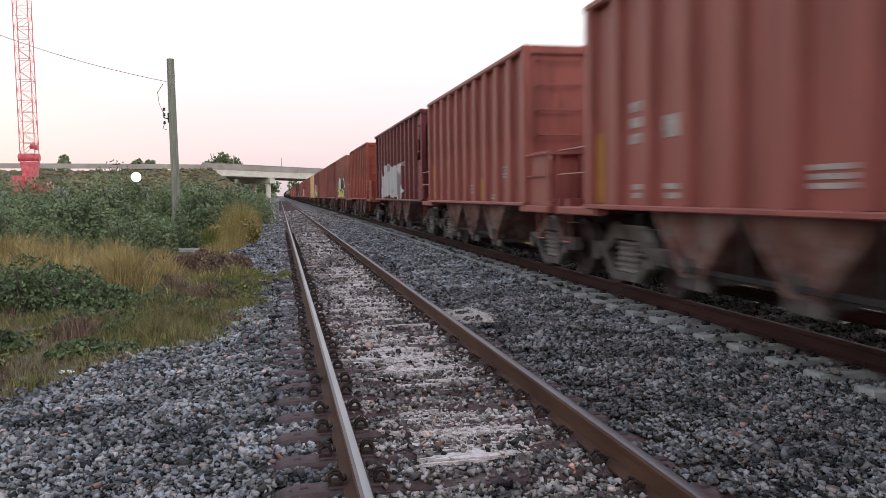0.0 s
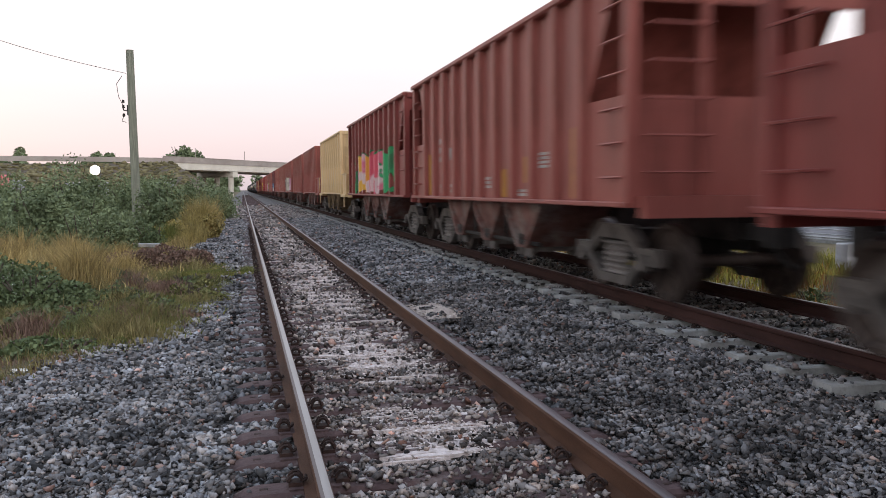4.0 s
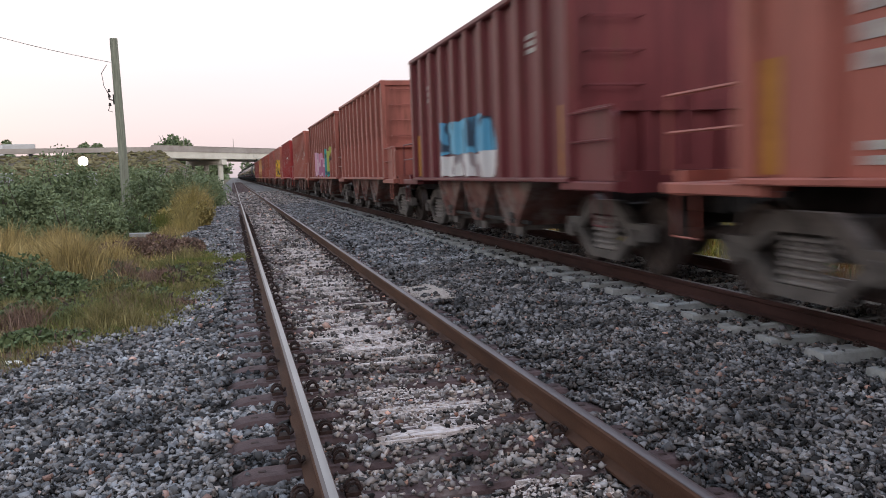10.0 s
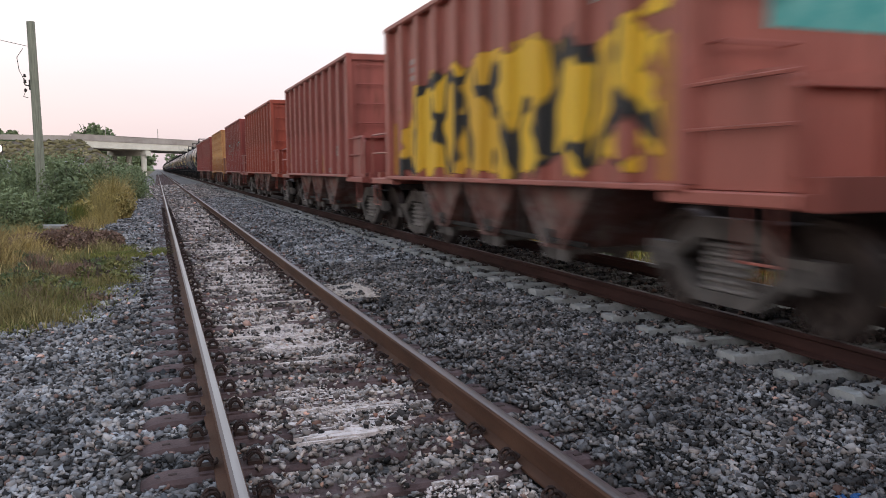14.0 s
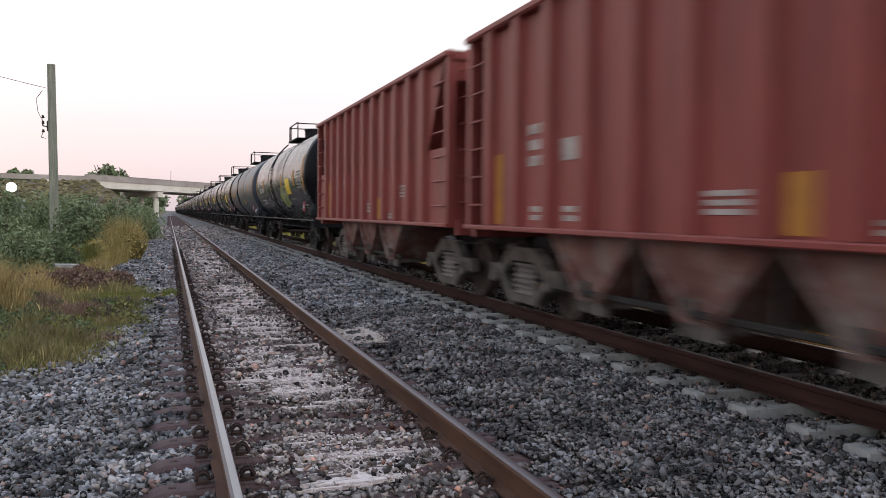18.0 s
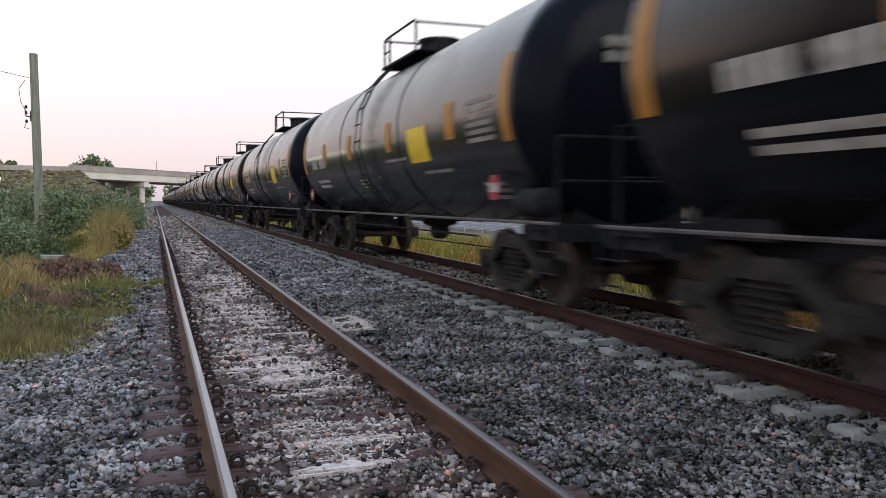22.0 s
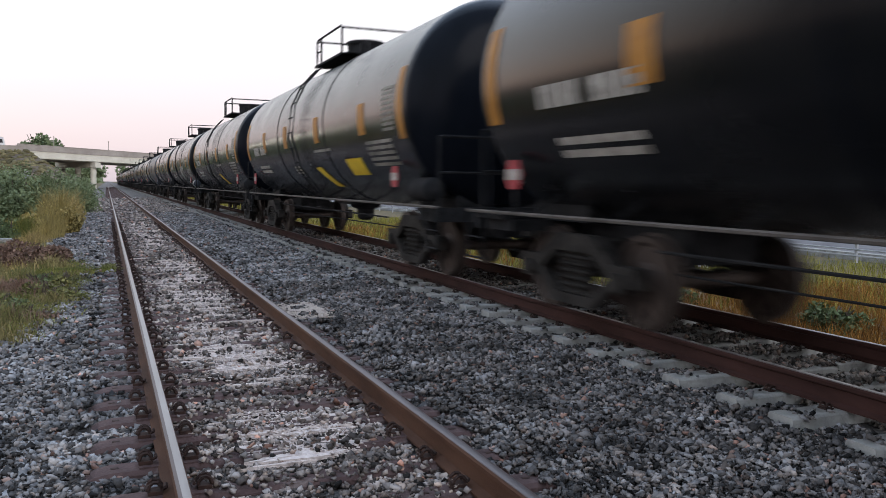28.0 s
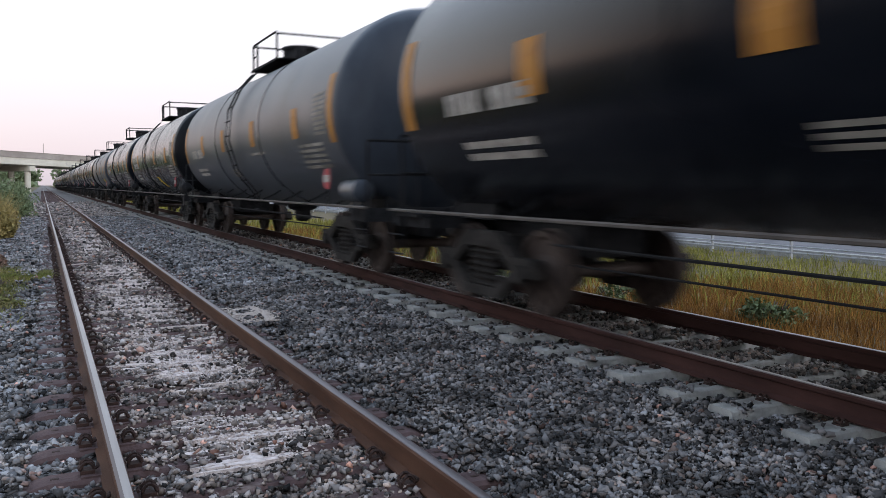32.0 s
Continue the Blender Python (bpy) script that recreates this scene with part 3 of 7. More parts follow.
def sideframe_mesh(s, mat):
    """A cast side frame with bearing boxes and the opening for the springs."""
    b = Build()
    x0, x1 = sorted((s * 0.93, s * 1.08))
    for p, q, lo, hi in ((-1.12, -0.70, 0.42, 0.62), (0.70, 1.12, 0.42, 0.62), (-0.36, 0.36, 0.70, 0.88)):
        b.box(x0, x1, p, q, lo, hi)
    for d in (-1, 1):
        b.prism([(d * 0.72, 0.44), (d * 0.72, 0.63), (d * 0.36, 0.88), (d * 0.30, 0.72)], x0, x1, "x")
        b.prism([(d * 0.74, 0.42), (d * 0.66, 0.50), (d * 0.32, 0.24), (d * 0.32, 0.14), (d * 0.40, 0.14)], x0, x1, "x")
        b.tube((s * 0.95, d * 0.89, 0.46), (s * 1.14, d * 0.89, 0.46), 0.10, 12)
    b.box(x0, x1, -0.36, 0.36, 0.14, 0.25)
    return b.mesh("side_frame", mat)


def spring_mesh(s, mat):
    """One coil spring, as a ridged column."""
    prof = []
    for i in range(6):
        z = 0.25 + i * 0.074
        prof += [(z, 0.055), (z + 0.012, 0.088), (z + 0.034, 0.088), (z + 0.046, 0.055)]
    return Build().lathe(prof, 7, "z", (s * 1.0, 0, 0)).mesh("spring", mat)


WHEEL = wheelset_mesh()
FRAME = {(s, m): sideframe_mesh(s, m) for s in (-1, 1) for m in (M_DUSTY, M_STEEL)}
SPRING = {(s, m): spring_mesh(s, M_COIL if m is M_DUSTY else m) for s in (-1, 1) for m in (M_DUSTY, M_STEEL)}
BOLSTER = Build().bar(-1.0, 1.0, -0.2, 0.2, 0.52, 0.82).mesh("bolster", M_STEEL)
BRAKE = Build().box(-0.9, 0.9, -0.48, -0.40, 0.36, 0.5).box(-0.9, 0.9, 0.40, 0.48, 0.36, 0.5).box(-0.82, -0.68, -0.52, -0.36, 0.28, 0.62).box(-0.82, -0.68, 0.36, 0.52, 0.28, 0.62).mesh("brake_beam", M_STEEL)
WHEELS = []


def bogie(car, y, mat):
    t = part("truck", BOLSTER, car, "", pose(0, y, 0))
    for s in (-1, 1):
        part("side_frame", FRAME[s, mat], t)
        for d in (-0.2, 0.0, 0.2):
            part("spring", SPRING[s, mat], t, "", pose(0, d, 0))
        w = part("wheelset", WHEEL, t, "", pose(0, s * 0.89, 0.46))
        WHEELS.append((w, car, s * 0.89))
    part("brake_beam", BRAKE, t)
    return t


def coupler_mesh(s):
    b = Build()
    b.box(-0.09, 0.09, min(0, s * 0.62), max(0, s * 0.62), 0.74, 0.92)
    b.prism([(-0.16, s * 0.55), (0.12, s * 0.55), (0.16, s * 0.80), (0.04, s * 0.86), (-0.04, s * 0.74), (-0.16, s * 0.84)], 0.68, 0.98, "z")
    b.pipe([(0.25, 0, 0.78), (0.30, s * 0.3, 0.5), (0.25, s * 0.6, 0.42), (0.2, s * 0.85, 0.55)], 0.025, 6)
    return b.mesh("coupler", M_STEEL)


COUPLER = {s: coupler_mesh(s) for s in (-1, 1)}

# ---- hopper cars ----
H_LEN, H_PITCH, H_HALF = 8.85, 12.35, 4.425
H_TOP, H_SILL, H_WIDE = 3.80, 1.16, 1.60
RIBS = [-H_HALF + 0.06 + i * (H_LEN - 0.12) / 10 for i in range(11)]
HB = (H_HALF, 5.65, 5.15)     # half lengths: plain ends, slanting open ends, slotted ends
HCACHE = {}


def cached(key, make, mat):
    if (key, mat.name) not in HCACHE:
        HCACHE[key, mat.name] = make(mat)
    return HCACHE[key, mat.name]


def side_sheet(s, deep):
    """One side; on cars with open ends the sheet is cut aslant, or stops short of a corner post."""
    def make(mat):
        x0, x1 = sorted((s * (H_WIDE - 0.13), s * (H_WIDE - 0.105)))
        e, top = HB[deep], H_TOP - 0.1
        if deep == 1:
            half = [(e, H_SILL), (e, 2.36), (H_HALF + 0.02, 2.36), (e - 0.42, top)]
        else:
            half = [(e - (0.42 if deep else 0), H_SILL), (e - (0.42 if deep else 0), top)]
        ring = half + [(-y, z) for y, z in reversed(half)]
        return Build().prism(ring, x0, x1, "x").mesh("side_wall", mat)
    return make


def corner_post(s, e, deep):
    def make(mat):
        x0, x1 = sorted((s * (H_WIDE - 0.16), s * (H_WIDE - 0.03)))
        y0, y1 = sorted((e * (HB[deep] + 0.01), e * (HB[deep] - 0.14)))
        return Build().box(x0, x1, y0, y1, H_SILL, H_TOP - 0.09).mesh("corner_post", mat)
    return make


def corner_rung(s, e, deep):
    """One bent rung at the corner."""
    def make(mat):
        y = HB[deep]
        return Build().pipe([(s * (H_WIDE - 0.06), e * (y - 0.1), 0), (s * (H_WIDE - 0.02), e * (y - 0.12), 0), (s * (H_WIDE - 0.02), e * (y - 0.62), 0), (s * (H_WIDE - 0.1), e * (y - 0.64), 0)], 0.016, 5).mesh("rung", mat)
    return make


def rib_make(mat):
    """A hat-shaped stiffener."""
    ring = [(-H_WIDE + 0.106, -0.13), (-H_WIDE + 0.106, 0.13), (-H_WIDE + 0.012, 0.095), (-H_WIDE, 0.08), (-H_WIDE, -0.08), (-H_WIDE + 0.012, -0.095)]
    return Build().prism(ring, H_SILL + 0.02, H_TOP - 0.09, "z").mesh("rib", mat)


def chord(s, deep):
    def make(mat):
        x0, x1 = sorted((s * (H_WIDE - 0.15), s * (H_WIDE + 0.02)))
        return Build().bar(x0, x1, -HB[deep] - 0.03, HB[deep] + 0.03, H_TOP - 0.10, H_TOP, 0.025).mesh("top_chord", mat)
    return make


def sill(s, deep):
    def make(mat):
        x0, x1 = sorted((s * (H_WIDE - 0.16), s * (H_WIDE + 0.015)))
        return Build().bar(x0, x1, -HB[deep] - 0.02, HB[deep] + 0.02, H_SILL - 0.045, H_SILL + 0.015, 0.012).mesh("side_sill", mat)
    return make


def end_panel(s, e):
    """The sheet that closes the end platform towards the side, with the beam below it."""
    def make(mat):
        x0, x1 = sorted((s * (H_WIDE - 0.14), s * (H_WIDE - 0.10)))
        b = Build().prism([(e * H_HALF, 1.14), (e * 5.55, 1.14), (e * 5.55, 1.86), (e * 5.35, 2.0), (e * H_HALF, 2.0)], x0, x1, "x")
        return b.mesh("end_panel", mat)
    return make


def end_beam(s, e):
    def make(mat):
        x0, x1 = sorted((s * (H_WIDE - 0.16), s * (H_WIDE - 0.02)))
        y0, y1 = sorted((e * (H_HALF - 0.3), e * 5.64))
        return Build().bar(x0, x1, y0, y1, 1.02, 1.13, 0.015).mesh("end_beam", mat)
    return make


def end_wall(s, deep):
    """The end sheet: upright, or sloping inwards from the top behind open posts."""
    def make(mat):
        b = Build()
        y = s * HB[deep]
        if deep:
            lip = 3.35 if deep == 1 else 3.1
            u, w = (0.50, 1.80) if deep == 1 else (0.46, 2.34)
            b.box(-1.46, 1.46, min(y - s * 0.03, y), max(y - s * 0.03, y), lip, 3.72)
            b.prism([(y - s * 0.03, 3.66), (y - s * u, 3.66), (y - s * w, 1.5), (y - s * (w + 0.04), 1.5), (y - s * (u + 0.03), 3.70), (y - s * 0.03, 3.70)], -1.469, 1.469, "x")
        else:
            b.box(-1.47, 1.47, min(y - s * 0.04, y), max(y - s * 0.04, y), 1.2, 3.68)
        return b.mesh("end_wall", mat)
    return make


def low_panel(s, deep):
    """The sheet that closes the lower half of an open end."""
    def make(mat):
        y, z = s * HB[deep], 2.34 if deep == 1 else 2.45
        return Build().box(-1.43, 1.43, min(y - s * 0.06, y - s * 0.02), max(y - s * 0.06, y - s * 0.02), H_SILL, z).mesh("end_panel", mat)
    return make


def end_post(s, deep):
    def make(mat):
        y = s * HB[deep]
        if deep:
            return Build().box(-0.05, 0.05, min(y - s * 0.12, y), max(y - s * 0.12, y), H_SILL, 3.36).mesh("end_post", mat)
        return Build().box(-0.05, 0.05, min(y, y + s * 0.08), max(y, y + s * 0.08), 1.16, 1.97).mesh("end_post", mat)
    return make


def cross_beam(s, z0, z1, out, deep=0):
    def make(mat):
        y = s * HB[deep]
        return Build().box(-1.5, 1.5, min(y + s * 0.002, y + s * out), max(y + s * 0.002, y + s * out), z0, z1).mesh("cross_beam", mat)
    return make


def platform(s):
    def make(mat):
        y0, y1 = sorted((s * (H_HALF + 0.01), s * 5.5))
        return Build().box(-1.43, 1.43, y0, y1, 1.09, 1.135).mesh("end_platform", mat)
    return make


def end_sill(s, deep):
    def make(mat):
        y = HB[deep] if deep else 5.5
        ya, yb = sorted((s * (y + 0.012), s * (y + 0.16)))
        return Build().box(-1.43, 1.43, ya, yb, 1.00, 1.24).mesh("end_sill", mat)
    return make


def stanchion(s):
    def make(mat):
        return Build().box(-0.04, 0.04, min(s * 5.54, s * 5.62), max(s * 5.54, s * 5.62), 1.3, 2.1).mesh("stanchion", mat)
    return make


def ladder_rung(x, s, deep, w=0.72):
    """One bent rung on the end sheet."""
    def make(mat):
        h = HB[deep]
        y = s * (h + 0.11)
        return Build().pipe([(x - w / 2, s * h, 0), (x - w / 2, y, 0), (x + w / 2, y, 0), (x + w / 2, s * h, 0)], 0.014, 5).mesh("rung", mat)
    return make


def grab(s):
    def make(mat):
        b = Build()
        y = s * 5.58
        b.pipe([(-1.56, s * H_HALF, 1.95), (-1.56, y, 1.95), (-1.56, y, 1.2)], 0.018, 5)
        b.pipe([(-1.56, s * H_HALF, 1.6), (-1.56, y, 1.6)], 0.016, 5)
        b.pipe([(-1.56, s * 5.1, 1.12), (-1.56, s * 5.1, 0.62), (-1.56, s * 5.45, 0.62), (-1.56, s * 5.45, 1.12)], 0.012, 5)
        return b.mesh("grab_rail", mat)
    return make


def bay(y):
    """A discharge bay: sheets that slope together from the sill to a narrow outlet."""
    def make(mat):
        b = Build()
        w = 1.42
        b.v += [(-w, y - 0.84, 1.11), (w, y - 0.84, 1.11), (w, y + 0.84, 1.11), (-w, y + 0.84, 1.11), (-w + 0.12, y - 0.16, 0.42), (w - 0.12, y - 0.16, 0.42), (w - 0.12, y + 0.16, 0.42), (-w + 0.12, y + 0.16, 0.42)]
        b.f += [(0, 1, 2, 3), (4, 7, 6, 5), (0, 4, 5, 1), (1, 5, 6, 2), (2, 6, 7, 3), (3, 7, 4, 0)]
        for d in (-1, 1):
            b.prism([(y + d * 0.80, 1.10), (y + d * 0.88, 1.10), (y + d * 0.21, 0.42), (y + d * 0.13, 0.42)], -w - 0.03, -w + 0.16, "x")
        return b.mesh("hopper_bay", mat)
    return make


def bay_door(y):
    """The outlet gate with its frame, hinge bar and latch."""
    def make(mat):
        b = Build()
        b.bar(-1.30, 1.30, y - 0.19, y + 0.19, 0.36, 0.43, 0.02)
        for x in (-1.34, -0.6, 0.0, 0.6, 1.28):
            b.prism([(y - 0.26, 0.43), (y + 0.26, 0.43), (y + 0.16, 0.28), (y - 0.16, 0.28)], x, x + 0.06, "x")
        b.tube((-1.36, y + 0.22, 0.50), (1.36, y + 0.22, 0.50), 0.03, 8)
        b.box(-1.40, -1.34, y + 0.16, y + 0.28, 0.30, 0.62)
        return b.mesh("bay_door", mat)
    return make


def gate_bar(mat):
    """The long bar that links the gates along the side."""
    b = Build().bar(-1.40, -1.35, -2.5, 2.5, 0.47, 0.53, 0.01)
    for y in (-0.92, 0.92):
        b.box(-1.39, -1.36, y - 0.03, y + 0.03, 0.50, 1.11)
    return b.mesh("gate_bar", mat)


def brake_wheel_make(mat):
    b = Build().lathe([(4.45, 0.24), (4.49, 0.27), (4.53, 0.24), (4.49, 0.22)], 16, "y", (0.75, 0, 2.6))
    for a in range(4):
        c, q = math.cos(a * 1.571), math.sin(a * 1.571)
        b.tube((0.75, 4.49, 2.6), (0.75 + 0.24 * c, 4.49, 2.6 + 0.24 * q), 0.014, 5)
    b.box(0.6, 0.9, 4.43, 4.47, 2.35, 2.75)
    return b.mesh("brake_wheel", mat)


def decal_mesh(name, y0, y1, z0, z1, mat, rows=1, x=None):
    """Painted marks on the sheet between two ribs: one patch, or lines of lettering shown as bars."""
    b = Build()
    x = -H_WIDE + 0.098 if x is None else x
    h = (z1 - z0) / rows
    for i in range(rows):
        b.box(x - 0.003, x + 0.006, y0, y1, z0 + i * h, z0 + (i + (0.62 if rows > 1 else 1)) * h)
    return b.mesh(name, mat)


def graffiti_mesh(y0, y1, z0, z1, mat, e=0.006):
    """A skin of spray paint over sheet and ribs."""
    b = Build()
    line = [(y0, -H_WIDE + 0.105 - e)]
    for y in RIBS:
        if y0 < y - 0.14 and y + 0.14 < y1:
            line += [(y - 0.135, -H_WIDE + 0.105 - e), (y - 0.095, -H_WIDE - e), (y + 0.095, -H_WIDE - e), (y + 0.135, -H_WIDE + 0.105 - e)]
    line.append((y1, -H_WIDE + 0.105 - e))
    for (a, xa), (c, xc) in zip(line, line[1:]):
        b.quad((xa, a, z0), (xc, c, z0), (xc, c, z1), (xa, a, z1))
    return b.mesh("graffiti", mat)


def spray(name, cols, y0, y1, z0, z1, outline=(0.02, 0.02, 0.02), letters=5, seed=0.0, cover=0.5):
    """Bubble lettering: rounded cells in bright fills with dark outlines and a ragged rim."""
    m = bpy.data.materials.new(name)
    m.use_nodes = True
    nt = m.node_tree
    nd, lk = nt.nodes.new, nt.links.new
    bs = nt.nodes["Principled BSDF"]
    bs.inputs["Roughness"].default_value = 0.65
    out = nt.nodes["Material Output"]
    co = nd("ShaderNodeTexCoord")
    sp = nd("ShaderNodeSeparateXYZ")
    lk(co.outputs["Object"], sp.inputs[0])

    def ranged(src, a, b, c=0.0, d=1.0):
        r = nd("ShaderNodeMapRange")
        for k, v in zip(("From Min", "From Max", "To Min", "To Max"), (a, b, c, d)):
            r.inputs[k].default_value = v
        lk(src, r.inputs[0])
        return r.outputs[0]

    def math_node(op, a, b):
        n = nd("ShaderNodeMath")
        n.operation = op
        for i, v in enumerate((a, b)):
            if isinstance(v, float):
                n.inputs[i].default_value = v
            else:
                lk(v, n.inputs[i])
        return n.outputs[0]

    mp = nd("ShaderNodeMapping")
    k = letters / (y1 - y0)
    mp.inputs["Scale"].default_value = (0.0, k, 0.62 * k)
    mp.inputs["Location"].default_value = (seed, seed * 1.7, seed * 0.6)
    lk(co.outputs["Object"], mp.inputs[0])
    wob = nd("ShaderNodeTexNoise")
    wob.inputs["Scale"].default_value = 1.4
    lk(mp.outputs[0], wob.inputs["Vector"])
    add = nd("ShaderNodeVectorMath")
    add.operation = "MULTIPLY_ADD"
    lk(wob.outputs["Color"], add.inputs[0])
    add.inputs[1].default_value = (0, 1.1, 1.1)
    lk(mp.outputs[0], add.inputs[2])
    vo = nd("ShaderNodeTexVoronoi")
    vo.feature = "DISTANCE_TO_EDGE"
    vo.inputs["Scale"].default_value = 1.0
    lk(add.outputs[0], vo.inputs["Vector"])
    vc = nd("ShaderNodeTexVoronoi")
    vc.inputs["Scale"].default_value = 1.0
    lk(add.outputs[0], vc.inputs["Vector"])
    sepc = nd("ShaderNodeSeparateColor")
    lk(vc.outputs["Color"], sepc.inputs[0])
    rp = nd("ShaderNodeValToRGB")
    rp.color_ramp.interpolation = "CONSTANT"
    for i, c in enumerate(cols):
        e = rp.color_ramp.elements[i] if i < 2 else rp.color_ramp.elements.new(i / len(cols))
        e.position, e.color = i / len(cols), (*c, 1)
    lk(sepc.outputs[0], rp.inputs[0])
    mix = nd("ShaderNodeMix")
    mix.data_type = "RGBA"
    mix.inputs["A"].default_value = (*outline, 1)
    lk(rp.outputs[0], mix.inputs["B"])
    lk(ranged(vo.outputs["Distance"], 0.045, 0.075), mix.inputs["Factor"])
    lk(mix.outputs["Result"], bs.inputs["Base Color"])
    # ragged rim
    zc, zh, yc, yh = (z0 + z1) / 2, (z1 - z0) / 2, (y0 + y1) / 2, (y1 - y0) / 2
    dz = math_node("ABSOLUTE", ranged(sp.outputs["Z"], zc - zh, zc + zh, -1.0, 1.0), 0.0)
    dy = math_node("ABSOLUTE", ranged(sp.outputs["Y"], yc - yh, yc + yh, -1.0, 1.0), 0.0)
    far = math_node("MAXIMUM", dz, dy)
    n2 = nd("ShaderNodeTexNoise")
    n2.inputs["Scale"].default_value, n2.inputs["Detail"].default_value = 1.6, 2
    lk(co.outputs["Object"], n2.inputs["Vector"])
    lim = math_node("MULTIPLY", ranged(n2.outputs[0], 0.3, 0.7, 0.0, 0.5), 1.0)
    tot = math_node("ADD", far, lim)
    mask = ranged(tot, 0.94 + cover * 0.2, 0.98 + cover * 0.2, 0.0, 1.0)
    tr = nd("ShaderNodeBsdfTransparent")
    ms = nd("ShaderNodeMixShader")
    lk(mask, ms.inputs[0])
    lk(bs.outputs[0], ms.inputs[1])
    lk(tr.outputs[0], ms.inputs[2])
    lk(ms.outputs[0], out.inputs[0])
    return m


# Chute grime; both colours also take in the shade below the sill.
M_BAY = material("grimy_shaded_chute", (0.085, 0.038, 0.031), (0.235, 0.115, 0.094), scale=2.5, rough=0.9, bump=0.2, dirt=(0.25, 0.215, 0.19), dirt_at=0.48, dirt_scale=2.2)
M_BAYC = material("grimy_shaded_cream_chute", (0.10, 0.068, 0.04), (0.30, 0.21, 0.115), scale=2.5, rough=0.9, bump=0.2, dirt=(0.13, 0.10, 0.08), dirt_at=0.52, dirt_scale=2.2)
M_FOOT = material("rusty_end_steel", (0.16, 0.055, 0.035), (0.30, 0.13, 0.07), scale=2.5, rough=0.85, bump=0.2, dirt=(0.08, 0.04, 0.03), dirt_at=0.55)
M_PALE = material("pale_patch_paint", (0.58, 0.50, 0.38), (0.72, 0.65, 0.52), scale=3, rough=0.75, bump=0, dirt=(0.36, 0.2, 0.1), dirt_at=0.58, dirt_scale=3, stretch=(1, 1, 0.3))
PAINTS = {
    "red_brown": paint("red_brown_paint", (0.345, 0.108, 0.086)),
    "dark_red": paint("dark_red_paint", (0.275, 0.068, 0.058)),
    "maroon": paint("maroon_paint", (0.175, 0.042, 0.046)),
    "orange_red": paint("orange_red_paint", (0.340, 0.078, 0.050)),
    "brown": paint("brown_paint", (0.365, 0.128, 0.098)),
    "pale_brown": paint("pale_brown_paint", (0.410, 0.140, 0.105)),
    "bright_red": paint("bright_red_paint", (0.345, 0.034, 0.036)),
    "cream": paint("cream_paint", (0.76, 0.58, 0.31), (0.36, 0.22, 0.11), 0.6),
    "worn_cream": material("worn_cream_paint", (0.33, 0.135, 0.05), (0.60, 0.35, 0.15), scale=2.4, rough=0.6, bump=0.15, bump_scale=25, dirt=(0.19, 0.06, 0.026), dirt_at=0.47, dirt_scale=1.7, stretch=(1.0, 1.0, 0.4), spec=0.2, edge=0.5),
}
TAGS = {
    "white": (((0.66, 0.64, 0.62), (0.55, 0.53, 0.51), (0.70, 0.68, 0.65)), (0.30, 0.24, 0.24)),
    "white_cap": (((0.70, 0.67, 0.60), (0.62, 0.6, 0.52), (0.2, 0.3, 0.18)), (0.03, 0.03, 0.03)),
    "yellow_foot": (((0.68, 0.55, 0.10), (0.72, 0.62, 0.22), (0.64, 0.50, 0.07)), (0.08, 0.2, 0.12)),
    "rainbow": (((0.62, 0.08, 0.12), (0.72, 0.30, 0.04), (0.64, 0.16, 0.22), (0.74, 0.42, 0.06), (0.66, 0.10, 0.14)), (0.68, 0.52, 0.50)),
    "green": (((0.03, 0.30, 0.10), (0.05, 0.38, 0.14), (0.03, 0.26, 0.08)), (0.03, 0.16, 0.06)),
    "grey": (((0.56, 0.52, 0.42), (0.50, 0.46, 0.37), (0.60, 0.56, 0.46), (0.12, 0.11, 0.10), (0.55, 0.50, 0.41)), (0.40, 0.36, 0.29)),
    "pink": (((0.60, 0.26, 0.38), (0.52, 0.34, 0.44), (0.66, 0.36, 0.46), (0.40, 0.14, 0.24)), (0.66, 0.46, 0.52)),
    "sky": (((0.10, 0.36, 0.54), (0.16, 0.44, 0.6), (0.09, 0.32, 0.5)), (0.03, 0.06, 0.1)),
    "teal": (((0.04, 0.32, 0.31), (0.05, 0.37, 0.34), (0.42, 0.45, 0.10), (0.04, 0.28, 0.30)), (0.03, 0.12, 0.14)),
    "yellow": (((0.72, 0.42, 0.02), (0.78, 0.48, 0.03), (0.68, 0.39, 0.03), (0.74, 0.45, 0.03)), (0.02, 0.02, 0.02)),
}
